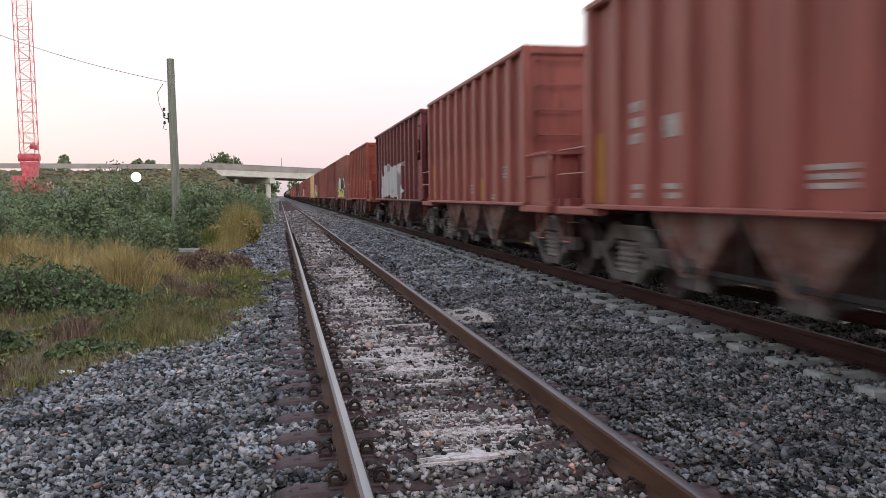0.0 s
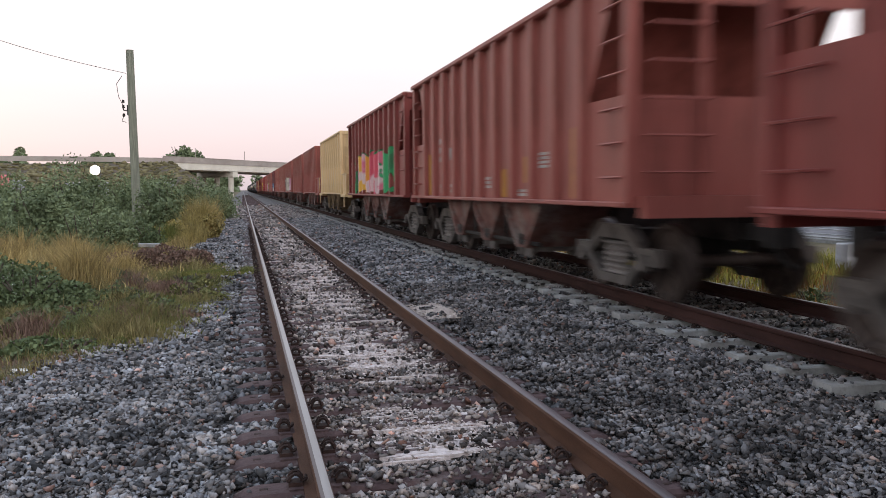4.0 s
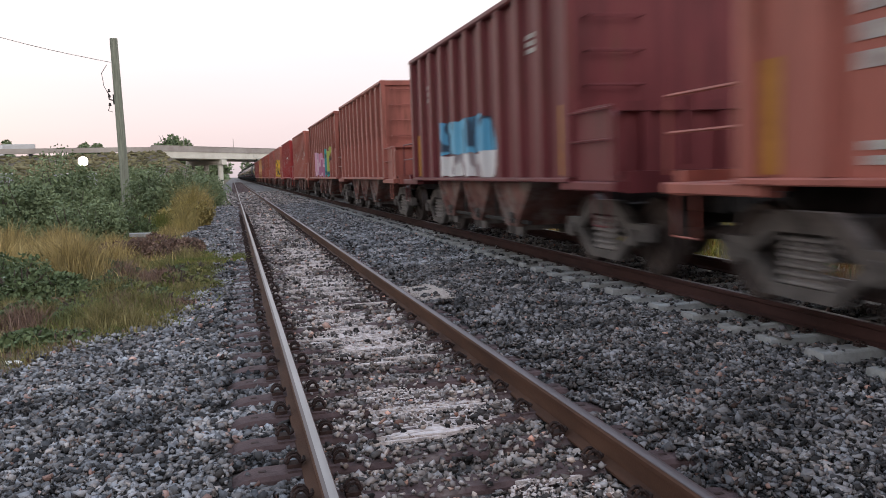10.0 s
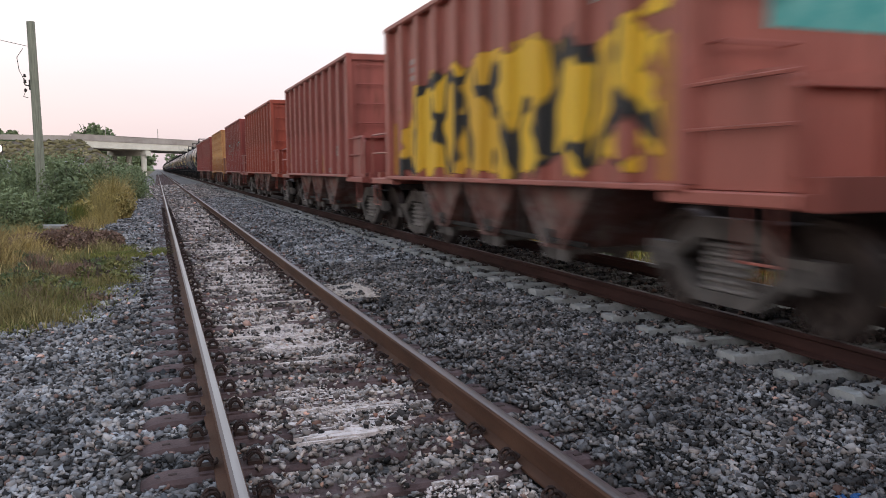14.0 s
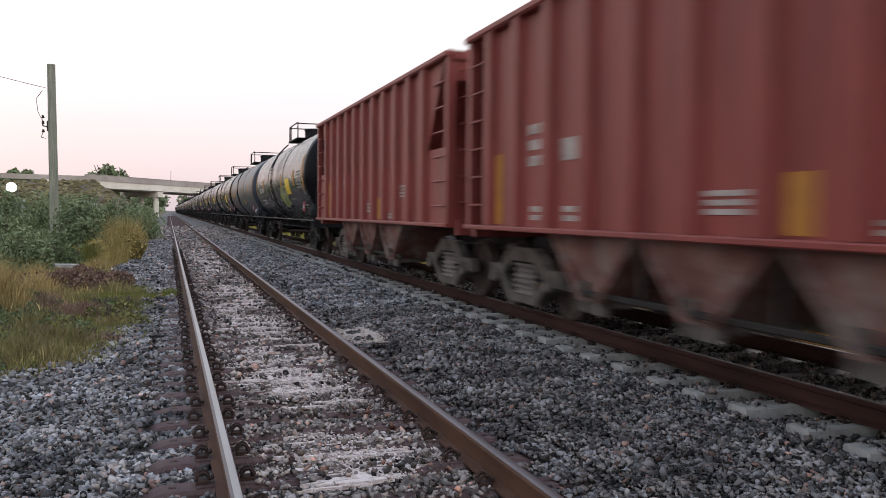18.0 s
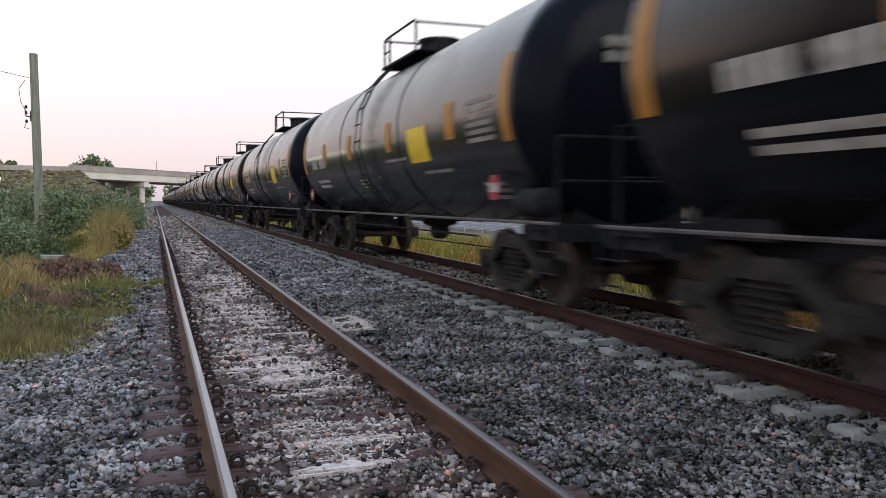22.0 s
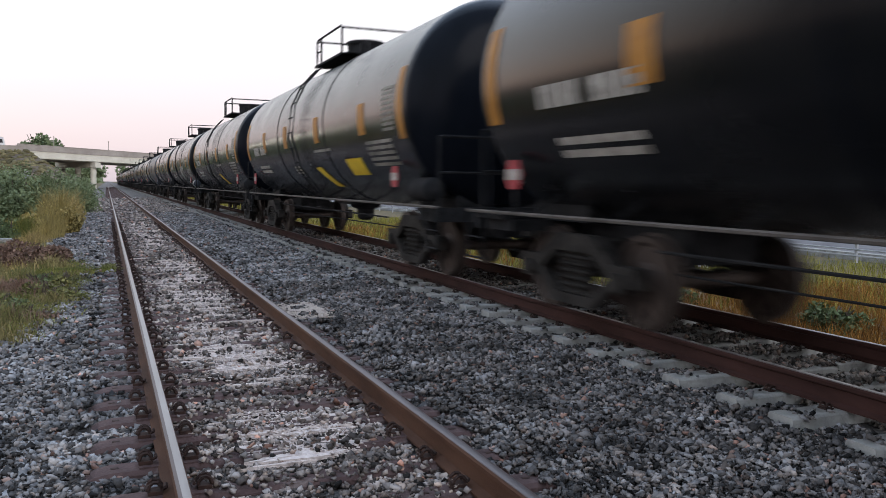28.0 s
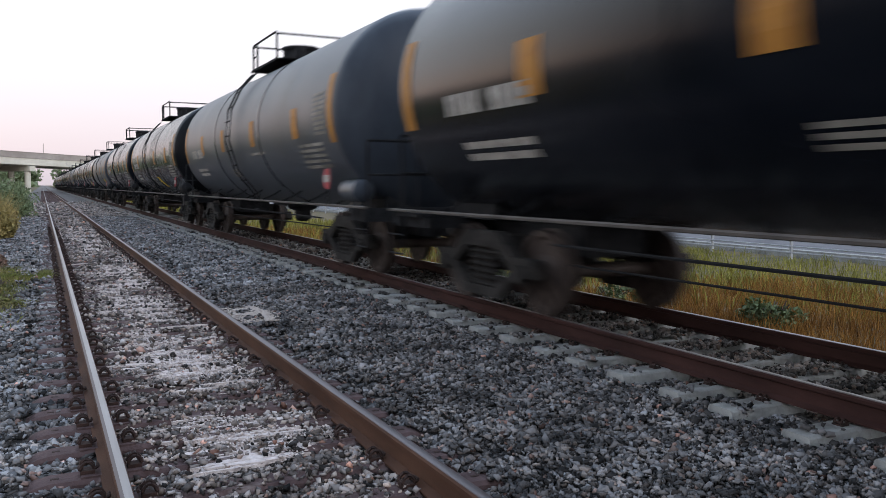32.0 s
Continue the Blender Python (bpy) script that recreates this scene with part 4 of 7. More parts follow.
# paint, end type, (tag, from, to, bottom, top, letters) by the car's order in the train
HOPPERS = [
    ("red_brown", 0, None), ("red_brown", 0, None), ("maroon", 1, (("white", -3.7, 2.6, 1.18, 2.5, 5),)), ("orange_red", 0, None),
    ("brown", 0, (("white_cap", -3.7, 2.5, 1.72, 2.5, 5), ("yellow_foot", -3.7, 2.5, 1.18, 1.76, 5),)), ("dark_red", 1, None), ("red_brown", 1, None), ("dark_red", 1, (("green", -4.5, 3.9, 1.18, 2.6, 5), ("rainbow", -2.9, 3.4, 1.18, 2.55, 8),)),
    ("cream", 0, None), ("red_brown", 0, None), ("red_brown", 2, None), ("red_brown", 2, (("grey", -2.85, 4.35, 1.18, 2.5, 6), ("pink", -4.3, -2.6, 1.25, 2.35, 2),)),
    ("brown", 1, None), ("pale_brown", 0, None), ("maroon", 0, (("sky", -1.7, 2.0, 1.55, 2.25, 5), ("white", -1.7, 2.0, 1.18, 1.62, 5),)), ("brown", 0, None),
    ("brown", 1, (("pink", -1.7, 2.3, 1.18, 2.4, 6), ("teal", -4.3, -1.5, 1.18, 2.5, 4),)), ("pale_brown", 0, None), ("bright_red", 0, None), ("pale_brown", 0, (("yellow", -4.35, 4.0, 1.18, 2.8, 8),)),
    ("red_brown", 0, None), ("orange_red", 0, None), ("dark_red", 0, None), ("worn_cream", 0, None), ("dark_red", 2, None), ("dark_red", 1, None),
]
MOVERS = []


def scrawl(car, seed, mat):
    """Loose strokes that follow the sheet and the ribs, each a skin of paint of its own."""
    g = random.Random(seed)
    e = 0.006

    def depth(y):
        d = min(abs(y - r) for r in RIBS)
        return -H_WIDE + 0.105 * min(max((d - 0.095) / 0.04, 0), 1) - e

    y = 2.0
    while y > -3.4:
        b = Build()
        h, lean, z = g.uniform(0.35, 0.75), g.uniform(-0.5, 0.2), g.uniform(1.9, 2.25)
        pts = [(y + lean * h * t / 10 + 0.07 * math.sin(t * 0.9 + y), z + h * t / 10) for t in range(11)]
        if g.random() < 0.5:
            pts += [(pts[-1][0] - 0.06 * t, pts[-1][1] - 0.03 * t * t) for t in range(1, 5)]
        for (a, za), (c, zc) in zip(pts, pts[1:]):
            w = 0.03
            b.quad((depth(a - w), a - w, za), (depth(a + w), a + w, za), (depth(c + w), c + w, zc), (depth(c - w), c - w, zc))
        part("spray_stroke", b.mesh("spray_stroke", mat), car, "loose spray-painted stroke")
        y -= g.uniform(0.5, 0.95)


M_TEAL = material("teal_spray", (0.05, 0.32, 0.30), (0.16, 0.45, 0.40), scale=4, rough=0.7, bump=0)
M_CHALK = material("pale_spray", (0.45, 0.50, 0.44), (0.62, 0.64, 0.58), scale=4, rough=0.7, bump=0)
SCRAWLS = {17: M_CHALK, 18: M_CHALK, 22: M_TEAL}


H_SHIFT = {0: 0.2, 1: -0.47, 2: -1.45, 4: -0.47, 5: -1.5, 6: -0.2, 7: -0.17, 8: 0.15, 10: -0.5, 11: -0.27, 12: -0.3, 13: -0.22, 14: -0.23, 16: -0.6, 20: -0.3, 21: -0.1, 22: -0.65, 23: -0.5, 24: -0.2, 25: -0.87}


def hopper(index):
    key, deep, tag = HOPPERS[index] if index >= 0 else (("red_brown", "dark_red", "brown")[index % 3], 0, None)
    mat = PAINTS[key]
    words = key.replace("_", " ")
    note = ", spray-painted lettering on its side" if tag else ", streaked with rust"
    car = thing("hopper_car", f"{words} ribbed open-top hopper car{note}", "railcar", "cars of the freight train")
    off = H_SHIFT.get(index, 0.0)
    MOVERS.append((car, 10.09 + H_PITCH * index - H_HALF + off))
    for s in (-1, 1):
        part("side_wall", cached(("wall", s, deep), side_sheet(s, deep), mat), car)
        for e in (-1, 1):
            if not deep:
                part("end_beam", cached(("beam", s, e), end_beam(s, e), mat), car)
                if e < 0:
                    part("end_panel", cached(("panel", s, e), end_panel(s, e), M_FOOT if index == 23 else mat), car)
                continue
            part("corner_post", cached(("post", s, e, deep), corner_post(s, e, deep), mat), car)
            if s < 0:
                for n in range(6):
                    part("rung", cached(("rung", s, e, deep), corner_rung(s, e, deep), mat), car, "", pose(0, 0, 1.45 + n * 0.38))
        part("top_chord", cached(("chord", s, deep), chord(s, deep), mat), car)
        part("side_sill", cached(("sill", s, deep), sill(s, deep), mat), car)
        part("end_wall", cached(("end", s, deep), end_wall(s, deep), mat), car)
        part("cross_beam", cached(("cross", s, deep), cross_beam(s, 3.66, 3.79, 0.06, deep), mat), car)
        low = M_FOOT if index == 23 else mat
        if deep:
            part("end_panel", cached(("low", s, deep), low_panel(s, deep), mat), car)
        else:
            part("cross_beam", cached(("mid", s), cross_beam(s, 1.98, 2.10, 0.09), mat), car)
            part("end_platform", cached(("platform", s), platform(s), low), car)
            for x in (-0.62, 0.62):
                part("stanchion", cached(("stanchion", s), stanchion(s), low), car, "", pose(x, 0, 0))
            part("grab_rail", cached(("grab", s), grab(s), mat), car)
        for x in (-1.42, -0.55, 0.55, 1.42) if not deep else (-0.62, 0.62):
            part("end_post", cached(("endpost", s, deep), end_post(s, deep), mat), car, "", pose(x, 0, 0))
        part("end_sill", cached(("endsill", s, deep), end_sill(s, deep), low), car)
        if s < 0:
            for n in range(4 if not deep else 6):
                part("rung", cached(("ladder", s, deep), ladder_rung(-0.98, s, deep), mat), car, "", pose(0, 0, 2.3 + 0.417 * n if not deep else 1.5 + 0.4 * n))
        part("coupler", COUPLER[s], car, "", pose(0, s * (HB[deep] - 0.15 if deep else 5.3), 0))
        bogie(car, s * 4.3, M_DUSTY)
    rib = cached("rib", rib_make, mat)
    for y in RIBS:
        part("rib", rib, car, "", pose(0, y, 0))
        part("rib", rib, car, "", pose(0, y, 0, 0, 0, 180))
    for y in (-1.85, 0.0, 1.85):
        part("hopper_bay", cached(("bay", y), bay(y), M_BAYC if key == "cream" else M_BAY), car, "grimy discharge chute with shade in its colour")
        part("bay_door", cached(("door", y), bay_door(y), M_DUSTY), car, "dusty grey steel door")
    part("gate_bar", cached("gatebar", gate_bar, M_STEEL), car)
    part("centre_sill", cached("centre", lambda m: Build().bar(-0.22, 0.22, -5.6, 5.6, 0.72, 1.08).mesh("centre_sill", m), M_STEEL), car)
    # Added dark block that stands in for the black shade between the bays.
    part("dark_infill", cached("slope", lambda m: Build().prism([(-2.75, 1.155), (2.75, 1.155), (2.4, 0.8), (-2.4, 0.8)], -0.3, 0.3, "x").mesh("dark_infill", m), M_STEEL), car)
    part("brake_wheel", cached("brakewheel", brake_wheel_make, mat), car, "", pose(0, HB[deep] - H_HALF, 0))
    part("brake_cylinder", cached("cylinder", lambda m: Build().tube((-0.9, 4.6, 1.4), (-0.3, 4.6, 1.4), 0.16, 12).tube((0.1, 5.0, 1.35), (1.0, 5.0, 1.35), 0.2, 12).mesh("brake_cylinder", m, True), M_STEEL), car)
    pr = random.Random(index)
    r = RIBS
    for j, (t, y0, y1, z0, z1, n) in enumerate(tag or ()):
        cols, line = TAGS[t]
        y0, y1 = max(y0 - off, 0.03 - HB[deep]), min(y1 - off, HB[deep] - 0.03)
        m = spray(f"spray_{t}", cols, y0, y1, z0, z1, line, n, index * 1.3 + j, 0.9)
        part("graffiti", graffiti_mesh(y0, y1, z0, z1, m, 0.006 + 0.003 * j), car, "bright spray-painted lettering")
    # marks: far end and near end amber strips, white lettering as bars
    def mark(name, y0, y1, z0, z1, m, rows=1):
        part(name, cached((name, round(y0, 2), round(z0, 2), round(z1, 2), rows), lambda mm: decal_mesh(name, y0, y1, z0, z1, mm, rows), m), car)
    mark("amber_strip", 4.02, 4.24, 1.2, 2.1, M_AMBER)
    if not (deep and tag):
        mark("amber_strip", -4.26, -3.98, 1.2, 2.1 + 0.3 * (index % 2), M_AMBER)
    if not tag:
        mark("lettering", 2.80, 3.22, 1.9, 2.46, M_WHITE, 3)
        mark("lettering", 1.92, 2.36, 1.92, 2.16, M_WHITE)
        mark("lettering", 2.82, 3.14, 1.26, 1.46, M_DECAL, 2)
        mark("lettering", 1.94, 2.30, 1.26, 1.46, M_DECAL, 2)
        mark("lettering", -0.68, -0.18, 1.34, 1.56, M_WHITE, 3)
        mark("amber_strip", -1.34, -1.08, 1.2, 1.64, M_AMBER)
        mark("lettering", -3.2, -2.8, 1.62, 1.86, M_DECAL, 4)
        mark("lettering", -2.4, -1.9, 1.22, 1.34, M_DECAL, 2)
        if index % 3 == 0:
            mark("amber_strip", -2.45, -2.15, 1.42, 1.8, M_AMBER)
        if index in (17, 13):
            mark("warning_plate", -3.9, -3.6, 1.5, 1.75, M_YELLOW)
    else:
        mark("lettering", 2.80, 3.22, 2.75, 3.15, M_WHITE, 3)
        mark("lettering", -3.2, -2.8, 2.9, 3.2, M_DECAL, 3)
    if index == 23:
        for y0, y1, z0, z1 in ((3.55, 3.9, 1.2, 1.7), (2.8, 3.2, 1.2, 2.3), (1.9, 2.3, 1.2, 1.75), (1.05, 1.5, 2.6, 3.2), (0.15, 0.6, 2.5, 3.2), (-0.7, -0.15, 2.5, 3.3), (-1.6, -1.0, 1.2, 2.1), (-2.45, -1.95, 1.5, 2.3), (-3.3, -2.7, 1.5, 2.4), (-4.2, -3.7, 1.2, 1.35)):
            mark("paint_patch", y0, y1, z0, z1, M_PALE)
    if index in SCRAWLS:
        scrawl(car, index, SCRAWLS[index])
    if index == 19:
        part("end_patch", Build().box(-0.8, 0.7, -H_HALF - 0.006, -H_HALF - 0.001, 2.45, 3.2).mesh("end_patch", M_TEAL), car, "teal spray patch")
    return car


# ---- tank cars ----
T_PITCH, T_HALF, T_R, T_Z = 16.67, 7.05, 1.61, 2.57
TC = {}


def tank_shell(mat):
    prof = []
    for i in range(7):
        a = math.pi / 2 * i / 6
        prof.append((-T_HALF - 0.55 * math.cos(a), max(T_R * math.sin(a), 0.05)))
    prof += [(-T_HALF + 0.02, T_R), (-2.3, T_R), (2.3, T_R), (T_HALF - 0.02, T_R)]
    prof += [(-a, r) for a, r in reversed(prof[:7])]
    return Build().lathe(prof, 56, "y", (0, 0, T_Z)).mesh("tank_shell", mat, True)


def on_shell(name, y0, y1, z0, z1, mat, rows=1, out=0.008):
    """A patch that follows the shell's curve on the side of the near track."""
    b = Build()
    h = (z1 - z0) / rows
    for i in range(rows):
        lo, hi = z0 + i * h, z0 + (i + (0.6 if rows > 1 else 1)) * h
        k = max(2, int((hi - lo) / 0.15) + 1)
        zs = [lo + (hi - lo) * j / k for j in range(k + 1)]
        for a, c in zip(zs, zs[1:]):
            xa, xc = -math.sqrt((T_R + out) ** 2 - (a - T_Z) ** 2), -math.sqrt((T_R + out) ** 2 - (c - T_Z) ** 2)
            b.quad((xa, y0, a), (xa, y1, a), (xc, y1, c), (xc, y0, c))
    return b.mesh(name, mat)


def band(y):
    return Build().lathe([(y - 0.03, T_R - 0.02), (y - 0.03, T_R + 0.012), (y + 0.03, T_R + 0.012), (y + 0.03, T_R - 0.02)], 56, "y", (0, 0, T_Z)).mesh("band", M_TANK, True)


def dome_mesh():
    b = Build()
    top = T_Z + T_R
    b.lathe([(top - 0.1, 0.42), (top + 0.36, 0.42), (top + 0.36, 0.45), (top + 0.42, 0.45), (top + 0.44, 0.40), (top + 0.45, 0.1)], 20, "z", (0, 0, 0))
    b.tube((0.25, 0.75, top - 0.05), (0.25, 0.75, top + 0.35), 0.09, 10)
    b.tube((-0.25, -0.75, top - 0.05), (-0.25, -0.75, top + 0.3), 0.11, 10)
    return b.mesh("manway_dome", M_BLACK, True)


def deck_mesh():
    top = T_Z + T_R
    b = Build()
    for s in (-1, 1):
        x0, x1 = sorted((s * 0.45, s * 0.90))
        b.box(x0, x1, -1.15, 1.25, top - 0.05, top)
    b.box(-0.90, 0.90, -1.15, -0.85, top - 0.05, top)
    b.box(-0.90, 0.90, 0.85, 1.25, top - 0.05, top)
    return b.mesh("top_platform", M_BLACK)


def railing_mesh():
    """Slim top rails round the platform, with doubled hoops where the ladder arrives."""
    top = T_Z + T_R
    b = Build()
    for s in (-1, 1):
        x = s * 0.86
        b.pipe([(x, -1.05, top - 0.05), (x, -1.05, top + 0.52), (x, -0.98, top + 0.58), (x, 1.08, top + 0.58), (x, 1.15, top + 0.52), (x, 1.15, top - 0.05)], 0.024, 6)
        b.tube((x, 0.75, top - 0.05), (x, 0.75, top + 0.58), 0.024, 6)
        b.tube((x, 0.75, top + 0.29), (x, 1.15, top + 0.29), 0.018, 6)
        b.tube((-0.86, s * 1.05 + 0.05, top + 0.55), (0.86, s * 1.05 + 0.05, top + 0.55), 0.022, 6)
    return b.mesh("railing", M_BLACK)


def ladder_rail_mesh(d):
    """One bent upright of the side ladder."""
    pts = [(-(T_R + 0.16) * math.cos(a), d, T_Z + (T_R + 0.16) * math.sin(a)) for a in (-0.9, -0.5, -0.1, 0.3, 0.6, 0.9)]
    return Build().hose([(pts[0][0], d, 0.75)] + pts, 0.02, 6).mesh("ladder_rail", M_BLACK)


def ladder_rung_at(i):
    z = 0.85 + i * 0.33
    x = -(math.sqrt((T_R + 0.16) ** 2 - min((z - T_Z) ** 2, 1.6)) if z > 1.4 else (T_R + 0.16) * math.cos(0.9))
    return pose(x, 0, z)


def handrail_mesh(s):
    """The long side rail."""
    b = Build()
    x = s * 1.40
    b.tube((x, -7.9, 1.07), (x, 7.9, 1.07), 0.022, 6)
    return b.mesh("side_handrail", M_DUSTY)


def stirrup_mesh(s, e):
    """A hanging step at the corner."""
    x = s * 1.40
    b = Build().pipe([(x, e * 7.9, 1.07), (x, e * 7.9, 0.5), (x, e * 7.45, 0.5), (x, e * 7.45, 1.07)], 0.014, 5)
    return b.tube((x, e * 7.9, 0.75), (x, e * 7.45, 0.75), 0.012, 5).mesh("stirrup", M_BLACK)


def rail_bracket(s):
    """One bent rod that holds the side rail."""
    x = s * 1.40
    return Build().pipe([(x, 0, 1.07), (s * 1.1, 0, 1.2), (s * 0.85, 0, T_Z - 1.2)], 0.014, 5).mesh("rail_bracket", M_BLACK)


def pipes_mesh():
    b = Build()
    b.tube((-1.0, -4.6, 0.80), (-1.0, 4.6, 0.80), 0.016, 6)
    b.tube((-0.75, -4.6, 0.62), (-0.75, 4.6, 0.58), 0.012, 6)
    return b.mesh("brake_pipe", M_BLACK)


def stub_sill_mesh(s):
    y0, y1 = sorted((s * 4.9, s * 7.66))
    return Build().bar(-0.42, 0.42, y0, y1, 0.62, 0.98, 0.03).box(-1.3, 1.3, min(s * 6.9, s * 7.6), max(s * 6.9, s * 7.6), 0.86, 0.985).box(-0.8, 0.8, min(s * 6.1, s * 7.2), max(s * 6.1, s * 7.2), 0.985, 1.5).mesh("stub_sill", M_BLACK)


def step_mesh(s):
    ya, yb = sorted((s * 7.0, s * 7.65))
    return Build().box(-1.38, 1.38, ya, yb, 0.99, 1.04).mesh("end_step", M_BLACK)


def buffer_mesh(s):
    return Build().box(-1.38, 1.38, min(s * 7.66, s * 7.76), max(s * 7.66, s * 7.76), 0.86, 1.06).mesh("end_sill", M_BLACK)


def saddle_mesh(s):
    ring = [(-0.32, 0.985), (0.32, 0.985), (1.25, T_Z - 0.95), (0.85, T_Z - 1.32), (0.3, T_Z - 1.5), (-0.3, T_Z - 1.5), (-0.85, T_Z - 1.32), (-1.25, T_Z - 0.95)]
    return Build().prism(ring, s * 5.95 - 0.45, s * 5.95 + 0.45, "y").mesh("saddle", M_BLACK)


def end_rail_mesh(s):
    b = Build()
    y = s * 7.7
    b.pipe([(-1.3, y, 1.04), (-1.3, y, 2.05), (1.3, y, 2.05), (1.3, y, 1.04)], 0.022, 6)
    b.pipe([(-1.3, y, 1.55), (1.3, y, 1.55)], 0.018, 6)
    b.tube((-0.5, y, 1.04), (-0.5, y, 2.05), 0.016, 5)
    b.tube((0.5, y, 1.04), (0.5, y, 2.05), 0.016, 5)
    return b.mesh("end_railing", M_BLACK)


def outlet_mesh():
    b = Build()
    b.lathe([(0.55, 0.12), (0.62, 0.2), (0.8, 0.2), (0.85, 0.34), (1.0, 0.42), (1.3, 0.48)], 16, "z")
    b.box(-0.5, 0.5, -0.5, 0.5, 0.92, 0.98)
    return b.mesh("bottom_outlet", M_BLACK, True)


def reservoir_mesh(mat):
    """The brake air tank on its bracket beside the end step."""
    b = Build().lathe([(-7.36, 0.02), (-7.35, 0.12), (-7.30, 0.175), (-6.68, 0.175), (-6.63, 0.12), (-6.62, 0.02)], 16, "y", (-1.22, 0, 1.31))
    b.box(-1.25, -1.19, -7.2, -7.1, 1.03, 1.2).box(-1.25, -1.19, -6.95, -6.85, 0.98, 1.2)
    return b.mesh("air_reservoir", mat, True)


def placard_mesh(y):
    """A hazard diamond with clipped points."""
    x = -1.42
    ring = [(y - 0.17, 1.50), (y - 0.09, 1.66), (y + 0.09, 1.66), (y + 0.17, 1.50), (y + 0.09, 1.34), (y - 0.09, 1.34)]
    return Build().prism(ring, x - 0.02, x, "x").mesh("placard", M_RED)


def placard_bar(y):
    return Build().box(-1.446, -1.441, y - 0.15, y + 0.15, 1.44, 1.56).mesh("placard_bar", M_WHITE)


def holder_mesh(y):
    """The dark bracket between the side rail and the placard."""
    return Build().box(-1.418, -1.40, y - 0.03, y + 0.03, 1.06, 1.62).mesh("holder", M_BLACK)


def flag_mesh():
    b = Build()
    for i in range(4):
        z0, z1 = 1.72 - 0.1 * i, 1.62 - 0.1 * i
        x0, x1 = (-math.sqrt((T_R + 0.008) ** 2 - (z - T_Z) ** 2) for z in (z0, z1))
        o0, o1 = -0.85 - 0.15 * i, -0.85 - 0.15 * (i + 1)
        b.quad((x0, o0, z0), (x0, o0 - 0.45, z0), (x1, o1 - 0.45, z1), (x1, o1, z1))
    return b.mesh("warning_flag", M_YELLOW)


M_PALELETTER = material("pale_spray_letter", (0.42, 0.40, 0.34), (0.60, 0.57, 0.50), scale=4, rough=0.7, bump=0)
M_PALEBLUE = material("pale_blue_panel", (0.30, 0.42, 0.48), (0.44, 0.55, 0.58), scale=3, rough=0.6, bump=0)
M_YELLETTER = material("yellowish_spray_letter", (0.46, 0.42, 0.22), (0.62, 0.56, 0.32), scale=3, rough=0.7, bump=0)
TANK_SHIFT = {1: -0.25, 2: -0.45, 3: -1.05, 4: -1.05, 5: -0.9, 6: -0.75, 7: -0.55, 8: -0.5, 9: -0.25, 10: -0.1, 11: -0.3}


